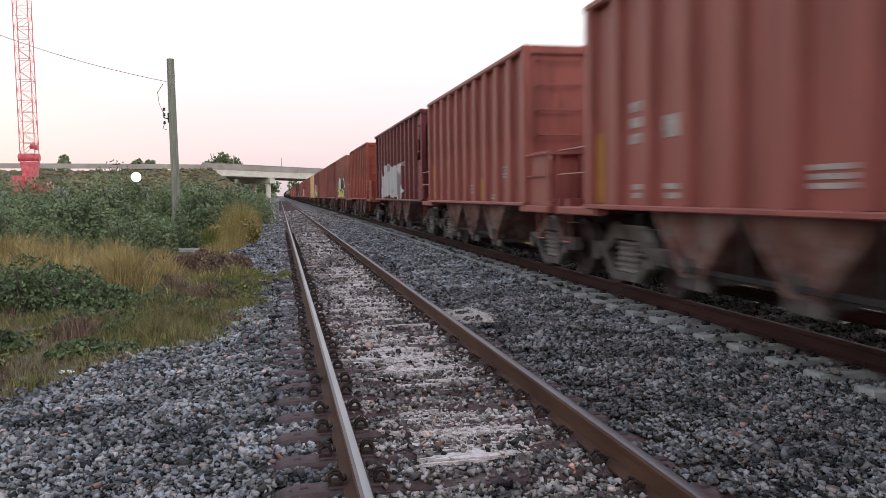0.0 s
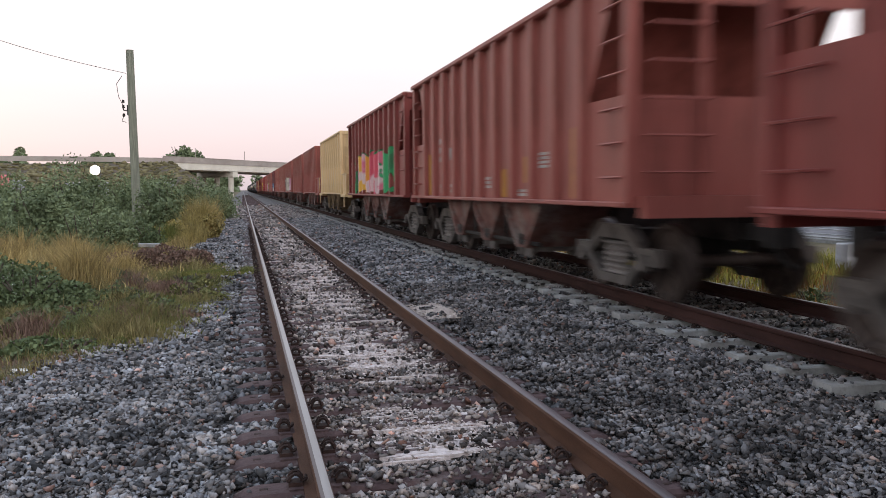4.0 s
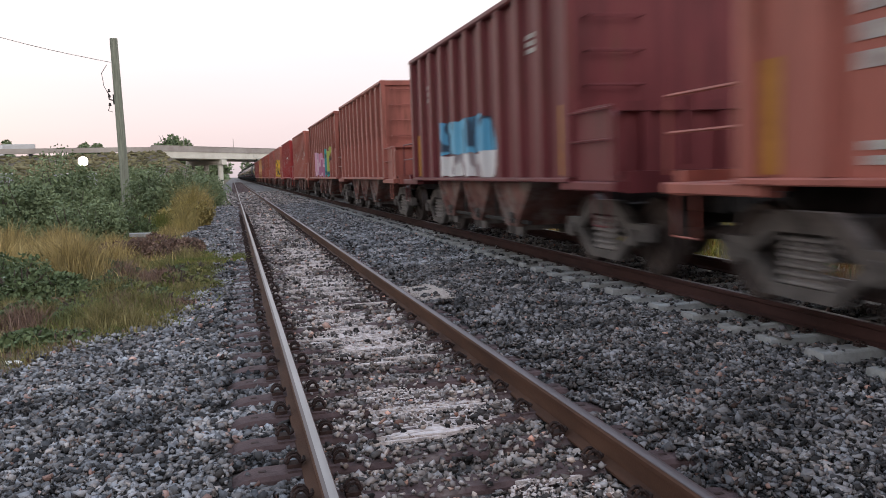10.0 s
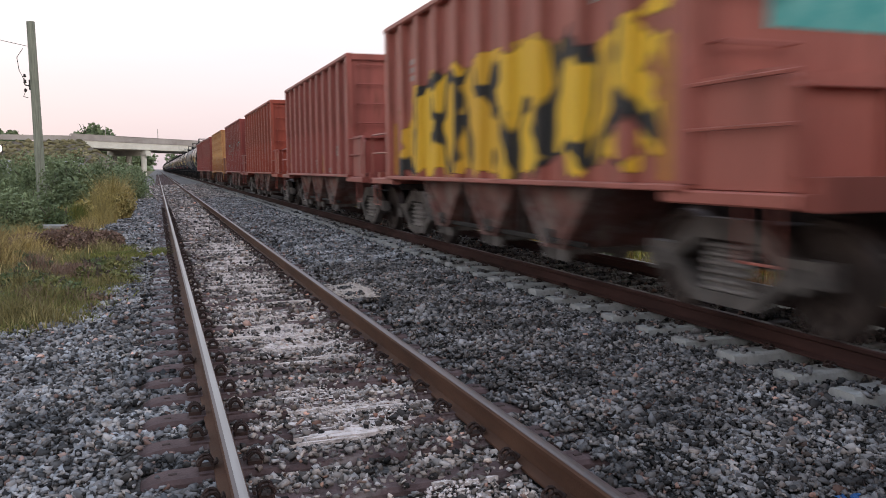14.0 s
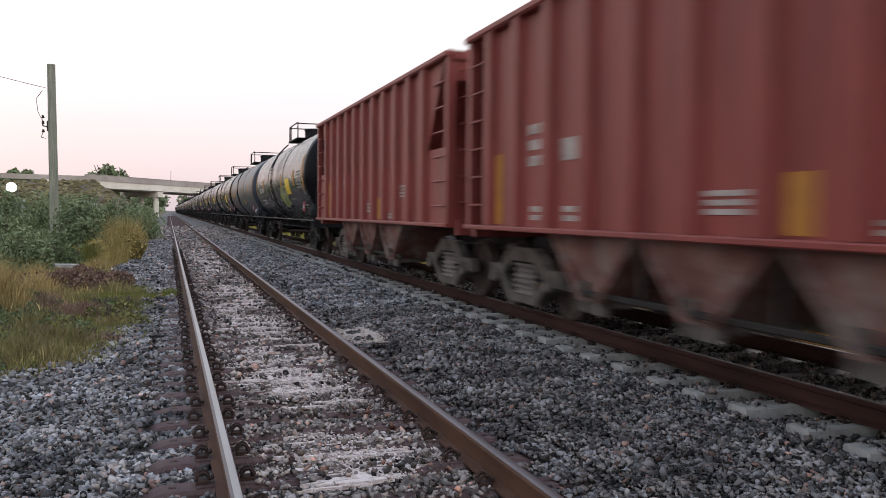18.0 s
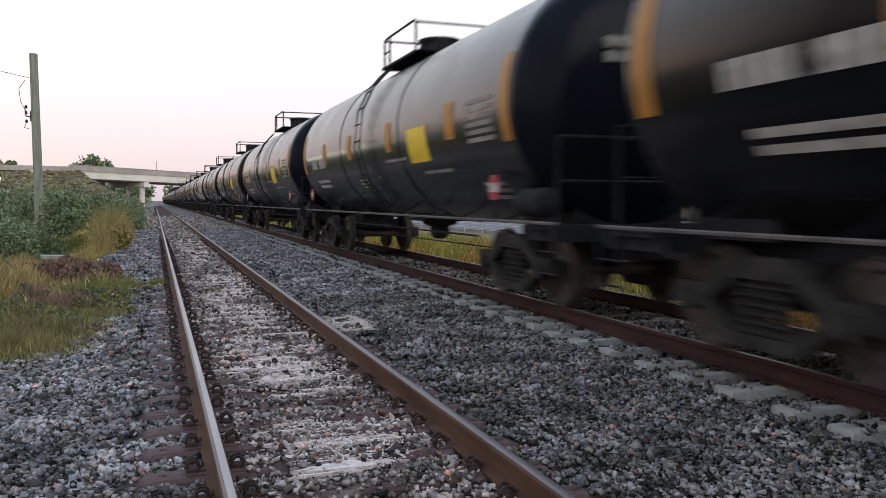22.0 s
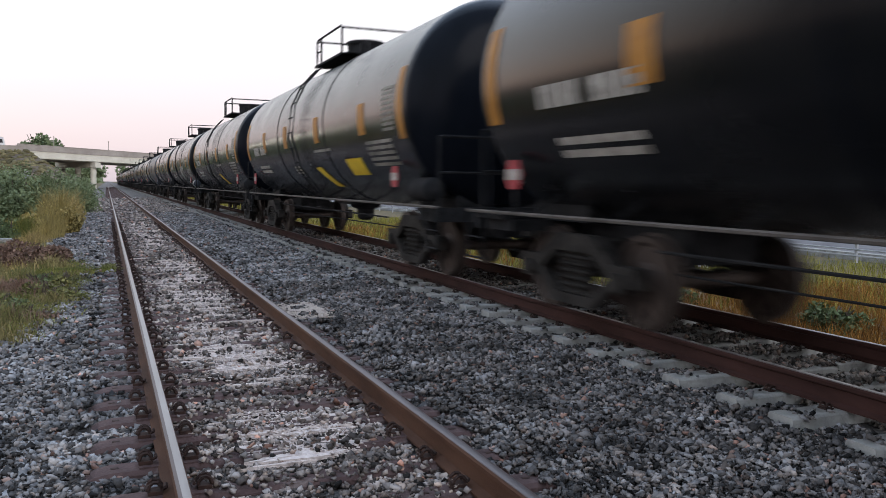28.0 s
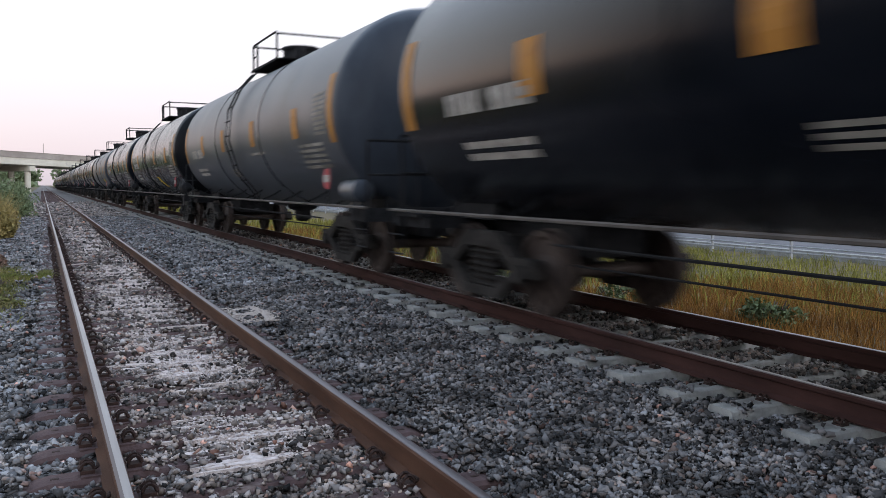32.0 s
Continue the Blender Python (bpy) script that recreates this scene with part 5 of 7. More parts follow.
def tank_car(k):
    mat = {1: M_TANKB, 2: M_TANKG, 3: M_TANKB, 5: M_TANK, 9: M_TANKB, 10: M_TANK, 12: M_TANKB, 13: M_TANK, 14: M_TANKG, 15: M_TANKB}.get(k, (M_TANK, M_TANKG, M_TANKB, M_TANK)[k % 4])
    words = {M_TANK: "glossy black", M_TANKG: "dull dark grey", M_TANKB: "dusty black"}[mat]
    car = thing("tank_car", f"{words} cylindrical tank car with amber reflector patches", "railcar", "cars of the freight train")
    MOVERS.append((car, 336.0 + T_PITCH * (k - 1) - T_HALF + TANK_SHIFT.get(k, -0.3)))

    def get(key, make):
        if key not in TC:
            TC[key] = make()
        return TC[key]

    part("tank_shell", get(("shell", mat.name), lambda: tank_shell(mat)), car)
    for y in (-2.3, 2.3):
        part("band", get(("band", y), lambda: band(y)), car)
    part("manway_dome", get("dome", dome_mesh), car)
    part("top_platform", get("deck", deck_mesh), car)
    part("railing", get("railing", railing_mesh), car)
    part("bottom_outlet", get("outlet", outlet_mesh), car)
    part("brake_pipe", get("pipes", pipes_mesh), car)
    for d in (-0.2, 0.2):
        part("ladder_rail", get(("ladder_rail", d), lambda: ladder_rail_mesh(d)), car)
    for i in range(10):
        part("rung", get("rung", lambda: Build().tube((0, -0.2, 0), (0, 0.2, 0), 0.016, 6).mesh("rung", M_BLACK)), car, "", ladder_rung_at(i))
    tank = M_TANKG if k in (2, 9, 12, 14) else M_BLACK
    part("air_reservoir", get(("reservoir", tank.name), lambda: reservoir_mesh(tank)), car)
    for s in (-1, 1):
        part("side_handrail", get(("handrail", s), lambda: handrail_mesh(s)), car)
        for e in (-1, 1):
            part("stirrup", get(("stirrup", s, e), lambda: stirrup_mesh(s, e)), car)
        for i in range(9):
            part("rail_bracket", get(("bracket", s), lambda: rail_bracket(s)), car, "", pose(0, -6.4 + 1.6 * i, 0))
        part("stub_sill", get(("stub", s), lambda: stub_sill_mesh(s)), car)
        part("end_step", get(("step", s), lambda: step_mesh(s)), car)
        part("end_sill", get(("buffer", s), lambda: buffer_mesh(s)), car)
        part("saddle", get(("saddle", s), lambda: saddle_mesh(s)), car)
        part("end_railing", get(("endrail", s), lambda: end_rail_mesh(s)), car)
        part("coupler", COUPLER[s], car, "", pose(0, s * 7.5, 0))
        bogie(car, s * 5.95, M_STEEL)
        if s > 0 and k not in (2, 4, 5, 6, 9, 10):
            continue
        p = part("placard", get(("placard", s), lambda: placard_mesh(6.62 if s > 0 else -6.2)), car, "red hazard placard with a white bar")
        part("placard_bar", get(("placardbar", s), lambda: placard_bar(6.62 if s > 0 else -6.2)), p)
        part("holder", get(("holder", s), lambda: holder_mesh(6.62 if s > 0 else -6.2)), p, "dark steel holder")

    def patch(name, y0, y1, z0, z1, m, rows=1):
        part(name, get((name, y0, z0, z1, m.name), lambda: on_shell(name, y0, y1, z0, z1, m, rows)), car)

    patch("reflector", 6.74, 6.98, 2.05, 3.1, M_AMBER)
    patch("reflector", -7.0, -6.76, 2.05, 3.1, M_AMBER)
    for y in (3.95, 1.2, -1.9, -5.1):
        patch("reflector", y, y + 0.36, 2.2, 2.72, M_AMBER)
    if k < 26:
        for i in range(9):
            if i != 4:
                patch("lettering", 4.15 + 0.19 * i, 4.31 + 0.19 * i, 2.14, 2.36, M_AMBER if k == 2 else M_DECAL)
    else:
        patch("lettering", 4.4, 6.1, 2.14, 2.36, M_DECAL)
    patch("lettering", 4.3, 5.65, 1.66, 1.90, M_AMBER if k == 2 else M_DECAL, 2)
    patch("lettering", 0.6, 1.2, 1.6, 1.8, M_FADED, 3)
    patch("lettering", -2.6, -1.3, 2.02, 2.07, M_FADED)
    if k < 10:
        patch("lettering", -6.5, -5.6, 2.1, 2.7, M_FADED, 6)
        patch("lettering", -4.6, -3.3, 1.76, 1.81, M_FADED)
        patch("lettering", -6.2, -5.5, 1.35, 1.62, M_FADED, 3)
    else:
        patch("lettering", -6.3, -5.0, 1.68, 2.12, M_FADED, 5)
        patch("lettering", -6.60, -6.05, 2.2, 2.9, M_FADED, 9)
    if k in (1, 3, 4, 5, 6, 9):
        patch("warning_panel", -3.85, -2.85, 1.95, 2.5, M_YELLOW)
    if k == 2:
        patch("warning_panel", -2.3, -1.6, 1.74, 1.95, M_YELLOW)
    if k in (1, 4, 8):
        b = Build()
        for i in range(8):
            for z in (2.95, 3.12):
                b.box(-0.62 + 0.16 * i, -0.50 + 0.16 * i, -7.585, -7.50, z, z + 0.12)
        part("end_lettering", get("end_lettering", lambda: b.mesh("end_lettering", M_FADED)), car, "faded white lettering")
        part("top_walkway", get("walkway", lambda: Build().bar(-0.16, 0.16, -6.6, 6.6, T_Z + T_R + 0.02, T_Z + T_R + 0.06, 0.01).box(-0.05, 0.05, -6.5, 6.5, T_Z + T_R - 0.02, T_Z + T_R + 0.02).mesh("top_walkway", M_BLACK)), car)
    if k in (3, 6, 10, 11, 15, 18):
        part("warning_flag", get("flag", flag_mesh), car, "yellow slanting panel")
    if k in (10, 17, 21):
        patch("warning_panel", -4.4, -3.4, 1.54, 1.84, M_YELLOW)
    if k == 7:
        patch("info_panel", -4.4, -1.5, 2.62, 2.86, M_PALELETTER)
        patch("info_panel", -4.4, -1.5, 2.864, 3.15, M_PALEBLUE)
        patch("info_panel", -6.5, -5.7, 2.25, 2.75, M_DECAL, 5)
        for i in range(9):
            patch("spray_letter", 2.0 + 0.5 * i, 2.22 + 0.5 * i, 2.3, 2.72 + 0.06 * (i % 3), M_FADED)
    if k == 8:
        g = random.Random(8)
        y = -6.2
        while y < 3.9:
            w = g.uniform(0.16, 0.34)
            tall = y < -2.2
            lo = 1.42 + 0.03 * g.random() + 0.035 * max(y + 2, 0)
            hi = g.uniform(1.92, 2.02) + 0.05 * max(y + 3, 0)
            for z0, z1, m in ((lo, hi, M_YELLETTER), (2.06, g.uniform(2.5, 2.66), M_PALELETTER)) if tall else ((lo, min(hi, 2.3), M_PALELETTER),):
                part("spray_letter", on_shell("spray_letter", y, y + w, z0, z1, m), car, "pale spray-painted stroke")
            if g.random() < 0.45:
                part("spray_letter", on_shell("spray_letter", y + w, y + w + 0.12, lo + 0.1, lo + 0.22, M_PALELETTER), car, "pale spray-painted stroke")
            y += w + g.uniform(0.07, 0.15)
    if k == 11:
        m = spray("spray_faint", ((0.05, 0.06, 0.064), (0.085, 0.095, 0.10), (0.02, 0.024, 0.03)), -0.5, 2.6, 1.55, 2.15, (0.012, 0.014, 0.018), 9, 2.2, 0.5)
        part("graffiti", on_shell("graffiti", -0.5, 2.6, 1.55, 2.15, m), car, "faint grey spray-painted letters")
    if k in (1, 12):
        m = spray("spray_olive", ((0.22, 0.26, 0.06), (0.3, 0.34, 0.12)) if k == 1 else ((0.3, 0.3, 0.28), (0.2, 0.2, 0.19)), -3.0, -0.8, 1.5, 2.35, (0.02, 0.02, 0.02), 3, 5.1 + k, 0.8)
        part("graffiti", on_shell("graffiti", -3.0, -0.8, 1.5, 2.35, m), car, "olive spray-painted letters" if k == 1 else "grey spray-painted letters")
    return car


for n in range(-3, len(HOPPERS)):
    hopper(n)
for n in range(1, 33):
    tank_car(n)


# ---- plants ----
M_WEED = material("dark_weed_leaf", (0.065, 0.095, 0.042), (0.145, 0.185, 0.085), scale=1.5, rough=0.75, bump=0, island=0.3)
M_OLIVE = material("olive_dry_grass", (0.13, 0.115, 0.045), (0.27, 0.23, 0.10), scale=1.1, rough=0.85, bump=0, island=0.5)
M_MOSS = material("bright_green_moss", (0.09, 0.11, 0.025), (0.22, 0.22, 0.06), scale=1.2, rough=0.85, bump=0, island=0.4)

def blades(name, x, y, h, w, mat, lean=0.45):
    """Tapered bent grass blades, three triangles each, joined into one mesh."""
    n = len(x)
    z = ground_height(x, y) - 0.02
    a = rng.uniform(0, 6.283, n)
    dx, dy = np.cos(a), np.sin(a)
    b = rng.uniform(0, 6.283, n)
    lx, ly = np.cos(b) * lean * h * rng.random(n), np.sin(b) * lean * h * rng.random(n)
    v = np.zeros((n, 5, 3))
    for i, (s, t, k) in enumerate(((-1, 0, 0), (1, 0, 0), (-0.7, 0.55, 0.35), (0.7, 0.55, 0.35), (0, 1, 1))):
        v[:, i, 0] = x + s * dx * w + lx * k
        v[:, i, 1] = y + s * dy * w + ly * k
        v[:, i, 2] = z + h * t * (1 - 0.12 * k)
    f = np.array([(0, 1, 3), (0, 3, 2), (2, 3, 4)])
    return fast_mesh(name, v.reshape(-1, 3), (f[None] + 5 * np.arange(n)[:, None, None]).reshape(-1, 3), mat)


def clumped(n, x0, x1, y0, y1, spread=0.35, per=30):
    k = max(1, n // per)
    cx, cy = rng.uniform(x0, x1, k), rng.uniform(y0, y1, k)
    i = rng.integers(0, k, n)
    return cx[i] + rng.normal(0, spread, n), cy[i] + rng.normal(0, spread, n), rng.uniform(0.35, 1.3, k)[i]


def grass(name, n, x0, x1, y0, y1, h, w, mat, label, spread=0.35, gap=0.0, lean=0.45, left=True):
    x, y, k = clumped(n, x0, x1, y0, y1, spread)
    keep = x < verge(y) - gap if left else x > 7.3 + gap
    x, y, k = x[keep], y[keep], k[keep]
    ob = new(name, blades(name, x, y, h * k * rng.uniform(0.6, 1.1, len(x)), w * rng.uniform(0.7, 1.3, len(x)), mat, lean))
    return tagged(ob, label, "grass", kind="stuff")


def leaves(name, n, rx, ry, rz, size, mat, lumps=9, seed=1, low=0.0):
    """A crown of many small leaves on uneven lumps, with gaps; base at z = 0."""
    g = np.random.default_rng(seed)
    c = g.normal(0, 1, (lumps, 3))
    c /= np.linalg.norm(c, axis=1)[:, None]
    c *= g.uniform(0.25, 0.75, (lumps, 1))
    c[:, 2] = np.abs(c[:, 2]) * 0.9 + low
    rad = g.uniform(0.28, 0.5, lumps)
    i = g.integers(0, lumps, n)
    d = g.normal(0, 1, (n, 3))
    d /= np.linalg.norm(d, axis=1)[:, None]
    p = c[i] + d * (rad[i] * g.uniform(0.55, 1.08, n) ** 0.6)[:, None]
    p = p[p[:, 2] > 0.0]
    n = len(p)
    p = p * (rx, ry, rz)
    u = g.normal(0, 1, (n, 3))
    u /= np.linalg.norm(u, axis=1)[:, None]
    q = np.cross(u, g.normal(0, 1, (n, 3)))
    q /= np.linalg.norm(q, axis=1)[:, None]
    s = (size * g.uniform(0.6, 1.4, n))[:, None]
    v = np.stack([p - u * s, p + q * s * 0.55, p + u * s, p - q * s * 0.55], 1).reshape(-1, 3)
    f = np.arange(4 * n).reshape(n, 4)
    return fast_mesh(name, v, f, mat)


def stems(name, h, r, n, seed):
    g = random.Random(seed)
    b = Build()
    for i in range(n):
        a, t = g.uniform(0, 6.283), g.uniform(0.3, 0.8)
        p = (0.1 * math.cos(a), 0.1 * math.sin(a), -0.1)
        m = (r * 0.35 * math.cos(a), r * 0.35 * math.sin(a), h * 0.4)
        q = (r * t * math.cos(a), r * t * math.sin(a), h * g.uniform(0.6, 0.85))
        b.tube(p, m, 0.03, 5, 0.022)
        b.tube(m, q, 0.022, 5, 0.008)
    return b.mesh(name, M_BARK)


def bush(x, y, h, r, mat, label, n=5200, size=0.10, seed=1, name="bush"):
    ob = thing(name, label, "bush", "", pose(x, y, float(ground_height(np.array([x]), np.array([y]))[0])))
    tagged(part("branchwork", stems("branchwork", h, r, 7, seed), ob), kind="stuff")
    part("foliage", leaves("foliage", n, r * 1.15, r * 1.15, h * 1.0, size, mat, 15, seed), ob)
    return ob


DG = "dense dark green bush overgrown with vines beside the railway"
for i, (x, y, h, r) in enumerate(((-13.2, 44, 2.9, 2.6), (-10.6, 35, 2.5, 1.9), (-8.9, 33, 3.1, 1.8), (-7.4, 32, 2.7, 1.5), (-6.2, 30.5, 3.1, 1.5), (-5.3, 27.6, 1.75, 1.0), (-3.3, 32, 2.3, 1.0), (-2.9, 38, 2.6, 1.3), (-2.1, 46, 2.3, 1.4), (-5.9, 25.2, 2.0, 1.1), (-7.4, 27, 2.2, 1.2), (-9.4, 29.5, 2.2, 1.4), (-5.2, 40, 2.9, 2.0), (-11.8, 32, 2.0, 1.4), (-4.3, 24.8, 1.35, 0.9), (-3.0, 28.2, 1.7, 0.8), (-3.75, 22.2, 1.25, 0.7), (-4.5, 22.8, 1.3, 0.75), (-3.75, 24.6, 1.3, 0.6), (-6.9, 23.8, 1.3, 0.9), (-8.3, 25.0, 1.6, 1.0))):
    bush(x, y, h, r, M_LEAF, DG, 11500 if h > 1.6 else 7000, 0.056 if h > 1.6 else 0.042, 10 + i)
for i, (x, y, h, r) in enumerate(((-3.1, 52, 2.3, 2.0), (-5.5, 58, 2.6, 2.4), (-3.4, 66, 2.4, 2.2), (-8, 66, 3.0, 3), (-4.0, 82, 2.6, 2.8), (-12, 60, 2.6, 3.2), (-17, 62, 2.4, 3.2), (-4.6, 100, 2.8, 3.2), (-10, 95, 3.0, 3.6), (-18, 90, 2.6, 4), (-5, 122, 2.6, 3), (-22, 78, 2.3, 3.2))):
    bush(x, y, h, r, M_LEAF, "dark green bush on the railway verge", 6500, 0.10, 40 + i)
for i, (x, y, h, r) in enumerate(((-1.75, 28.0, 1.0, 0.6), (-2.5, 26.4, 0.8, 0.55), (-1.7, 33, 1.1, 0.6), (-3.1, 26.6, 0.7, 0.45), (-2.5, 30.0, 1.1, 0.6))):
    bush(x, y, h, r, M_LEAFY, "yellowing green bush with dry tops at the verge", 4200, 0.055, 70 + i)
for i, (x, y, h, r) in enumerate(((-2.1, 18.0, 0.55, 0.65), (-1.55, 17.7, 0.42, 0.5), (-2.6, 18.8, 0.5, 0.55), (-1.35, 18.6, 0.38, 0.4))):
    bush(x, y, h, r, M_BROWN, "low dead brown brush beside the gravel", 4200, 0.032, 80 + i, "brush")
for i, (x, y, h, r) in enumerate(((-3.35, 12.6, 0.66, 0.55), (-4.1, 12.9, 0.85, 0.65), (-2.95, 13.2, 0.42, 0.4), (-4.8, 13.6, 0.85, 0.7), (-3.7, 13.8, 0.7, 0.6), (-5.5, 15.2, 0.8, 0.75), (-4.4, 15.0, 0.65, 0.6), (-2.6, 13.0, 0.22, 0.3))):
    w = bush(x, y, h, r, M_WEED, "dark green leafy weed with small white flowers", 3600, 0.034, 90 + i, "weed")
    fl = leaves("flower_heads", 60, r * 1.2, r * 1.2, h * 1.0, 0.016, M_FLOWER, 12, 90 + i)
    part("flower_heads", fl, w, "small white flowers")


def tuft(x, y, r, h, n, mat, label, w=0.006, lean=0.7):
    """One clump of grass, dense at its heart and thinning outwards."""
    a, d = rng.uniform(0, 6.283, n), r * rng.random(n) ** 0.8
    px, py = x + d * np.cos(a), y + 1.2 * d * np.sin(a)
    hh = h * (1.1 - 0.55 * d / r) * rng.uniform(0.45, 1.15, n)
    ob = new("grass_clump", blades("grass_clump", px, py, hh, w * rng.uniform(0.6, 1.5, n), mat, lean))
    return tagged(ob, label, "grass", kind="stuff")


STRAW = "tall straw-coloured dry grass clump on the verge"
for x, y, r, h, n in ((-3.05, 15.0, 0.55, 1.05, 1500), (-3.5, 15.6, 0.5, 0.9, 1100), (-4.9, 17.0, 0.8, 1.0, 1500), (-6.3, 19.4, 0.9, 1.15, 1500), (-5.4, 20.5, 0.8, 1.0, 1300), (-7.6, 21.0, 1.0, 1.15, 1500), (-2.75, 17.6, 0.5, 0.6, 900), (-4.0, 19.5, 0.7, 0.85, 1200), (-6.7, 22.2, 0.9, 1.0, 1100), (-8.8, 23.0, 1.0, 1.1, 1100), (-4.6, 21.6, 0.6, 0.85, 900), (-3.2, 20.6, 0.6, 0.6, 900), (-5.9, 17.2, 0.7, 0.8, 1000), (-7.4, 18.6, 0.8, 0.9, 1000), (-9.6, 26.0, 1.0, 1.1, 900), (-2.2, 24.0, 0.5, 0.5, 700)):
    tuft(x, y, r, h, n, M_DRY, STRAW)
for x, y, r, h, n, m in ((-1.7, 28.4, 0.5, 1.7, 900, M_LEAFY), (-2.0, 27.4, 0.6, 1.2, 900, M_LEAFY), (-1.6, 31.0, 0.5, 1.6, 800, M_DRY), (-2.6, 26.0, 0.6, 0.9, 800, M_MOSS), (-1.9, 25.6, 0.5, 0.8, 700, M_LEAFY), (-2.3, 33.0, 0.6, 1.6, 700, M_DRY)):
    tuft(x, y, r * 0.85, h, int(n * 1.5), m, "tall yellowing grass and weeds at the gravel strip", 0.007, 0.6)
gp = random.Random(31)
for i in range(46):
    y = gp.uniform(7.6, 17.0)
    x = float(verge(np.array([y]))[0]) - gp.uniform(0.15, 3.2) * (0.5 + y / 20)
    m, lab = ((M_OLIVE, "short olive grass clump at the ballast edge"), (M_GREEN, "low green grass clump at the ballast edge"), (M_BROWN, "low dead brown stalks at the ballast edge"))[gp.choice((0, 0, 0, 1, 1, 2, 2))]
    tuft(x, y, gp.uniform(0.25, 0.6), gp.uniform(0.16, 0.42), 520, m, lab, 0.0045, 0.9)
grass("meadow_grass", 16000, -9.5, -1.9, 13, 27, 0.30, 0.006, M_DRY, "short dry meadow grass on the verge", 0.3, 0.4, 0.8)
grass("meadow_grass", 12000, -9.5, -1.7, 13, 27, 0.26, 0.006, M_GREEN, "green blades among the dry grass", 0.35, 0.4, 0.8)
grass("short_verge_grass", 15000, -6.0, -0.3, 7.2, 15, 0.15, 0.005, M_OLIVE, "short dry grass along the ballast edge", 0.16, 0.15, 0.9)
grass("short_verge_grass", 17000, -5.0, -0.6, 7.4, 16, 0.12, 0.004, M_BROWN, "low dead brown stalks along the ballast edge", 0.16, 0.1, 0.9)
grass("short_verge_grass", 10000, -5.4, -0.1, 8.2, 20, 0.10, 0.005, M_GREEN, "low green grass creeping over the ballast edge", 0.16, -0.08, 0.9)
for i, (x, y, h, r) in enumerate(((-5.6, 18.6, 0.75, 0.6), (-2.9, 24.6, 0.9, 0.6), (-6.0, 22.6, 1.0, 0.8), (-7.6, 19.6, 0.9, 0.7), (-2.6, 15.8, 0.3, 0.35), (-3.6, 9.6, 0.3, 0.4), (-2.5, 9.1, 0.2, 0.3), (-4.4, 10.6, 0.35, 0.4), (-2.2, 14.4, 0.25, 0.35), (-1.8, 12.2, 0.16, 0.3), (-2.9, 11.4, 0.25, 0.35))):
    bush(x, y, h, r, M_WEED, "green leafy weed among the dry grass", 3000, 0.036, 300 + i, "weed")
for i in range(30):
    y = gp.uniform(7.8, 14.5)
    x = float(verge(np.array([y]))[0]) - gp.uniform(0.1, 2.6)
    bush(x, y, gp.uniform(0.10, 0.28), gp.uniform(0.18, 0.42), gp.choice((M_WEED, M_WEED, M_GREEN, M_BROWN)), "low ragged weed in the bare verge", 650, 0.026, 400 + i, "weed")
n = 16000
t_ = rng.random(n)
gx_ = np.interp(t_, [0, 0.3, 0.6, 0.85, 1], [-2.0, -1.35, -1.1, -0.8, -1.1]) + rng.normal(0, 0.26, n)
gy_ = np.interp(t_, [0, 0.3, 0.6, 0.85, 1], [9.2, 10.3, 13.0, 16.0, 18.2]) + rng.normal(0, 0.55, n)
hold = np.array([noise.noise(Vector((a * 2.2, b * 1.1, 5.0))) for a, b in zip(gx_, gy_)])
keep = (gx_ < -0.2) & (rng.random(n) < np.clip((-0.1 - gx_) * 2.2, 0, 1)) & (hold > -0.08)
ob = new("moss_grass", blades("moss_grass", gx_[keep], gy_[keep], rng.uniform(0.03, 0.12, keep.sum()), rng.uniform(0.005, 0.010, keep.sum()), M_MOSS, 1.0))
tagged(ob, "low bright green moss and grass creeping over the ballast", "grass", kind="stuff")
n = 13000
gx_ = np.concatenate([rng.uniform(-1.5, -0.10, 7000), rng.normal(-1.75, 0.4, n - 7000)])
gy_ = np.concatenate([rng.normal(16.2, 0.36, 7000), rng.uniform(9.0, 15.5, n - 7000)])
hold = np.array([noise.noise(Vector((a * 2.6, b * 1.3, 8.0))) for a, b in zip(gx_, gy_)])
keep = (hold > -0.1) & (gx_ < -0.1)
for m, lab, sel in ((M_MOSS, "bright green moss along the ballast edge", keep & (hold > 0.02)), (M_GREEN, "dull green moss along the ballast edge", keep & (hold <= 0.02))):
    ob = new("moss_grass", blades("moss_grass", gx_[sel], gy_[sel], rng.uniform(0.06, 0.15, sel.sum()), rng.uniform(0.007, 0.014, sel.sum()), m, 1.0))
    tagged(ob, lab, "grass", kind="stuff")
for x, y, r in ((-1.35, 5.2, 0.13), (-2.2, 5.9, 0.16), (-2.6, 7.0, 0.2), (-1.9, 7.4, 0.14)):
    tuft(x, y, r, 0.09, 160, M_BROWN if r < 0.15 else M_DRY, "small dry tuft growing through the ballast", 0.004, 1.0)
grass("far_verge_grass", 9000, -30, -1.9, 36, 120, 0.8, 0.035, M_DRY, "dry grass on the far verge", 0.9, 0.3)
grass("far_verge_grass", 5000, -4.2, -1.9, 28, 120, 0.35, 0.03, M_GREEN, "green grass along the gravel strip", 0.4, 0.1)
M_LUSH = material("yellow_green_grass", (0.15, 0.15, 0.028), (0.32, 0.29, 0.065), scale=0.8, rough=0.85, bump=0, island=0.4)
grass("russet_grass", 26000, 7.4, 13.5, 2, 12, 0.36, 0.005, M_RUSSET, "russet dry grass beyond the main line", 0.3, 0.15, 0.6, False)
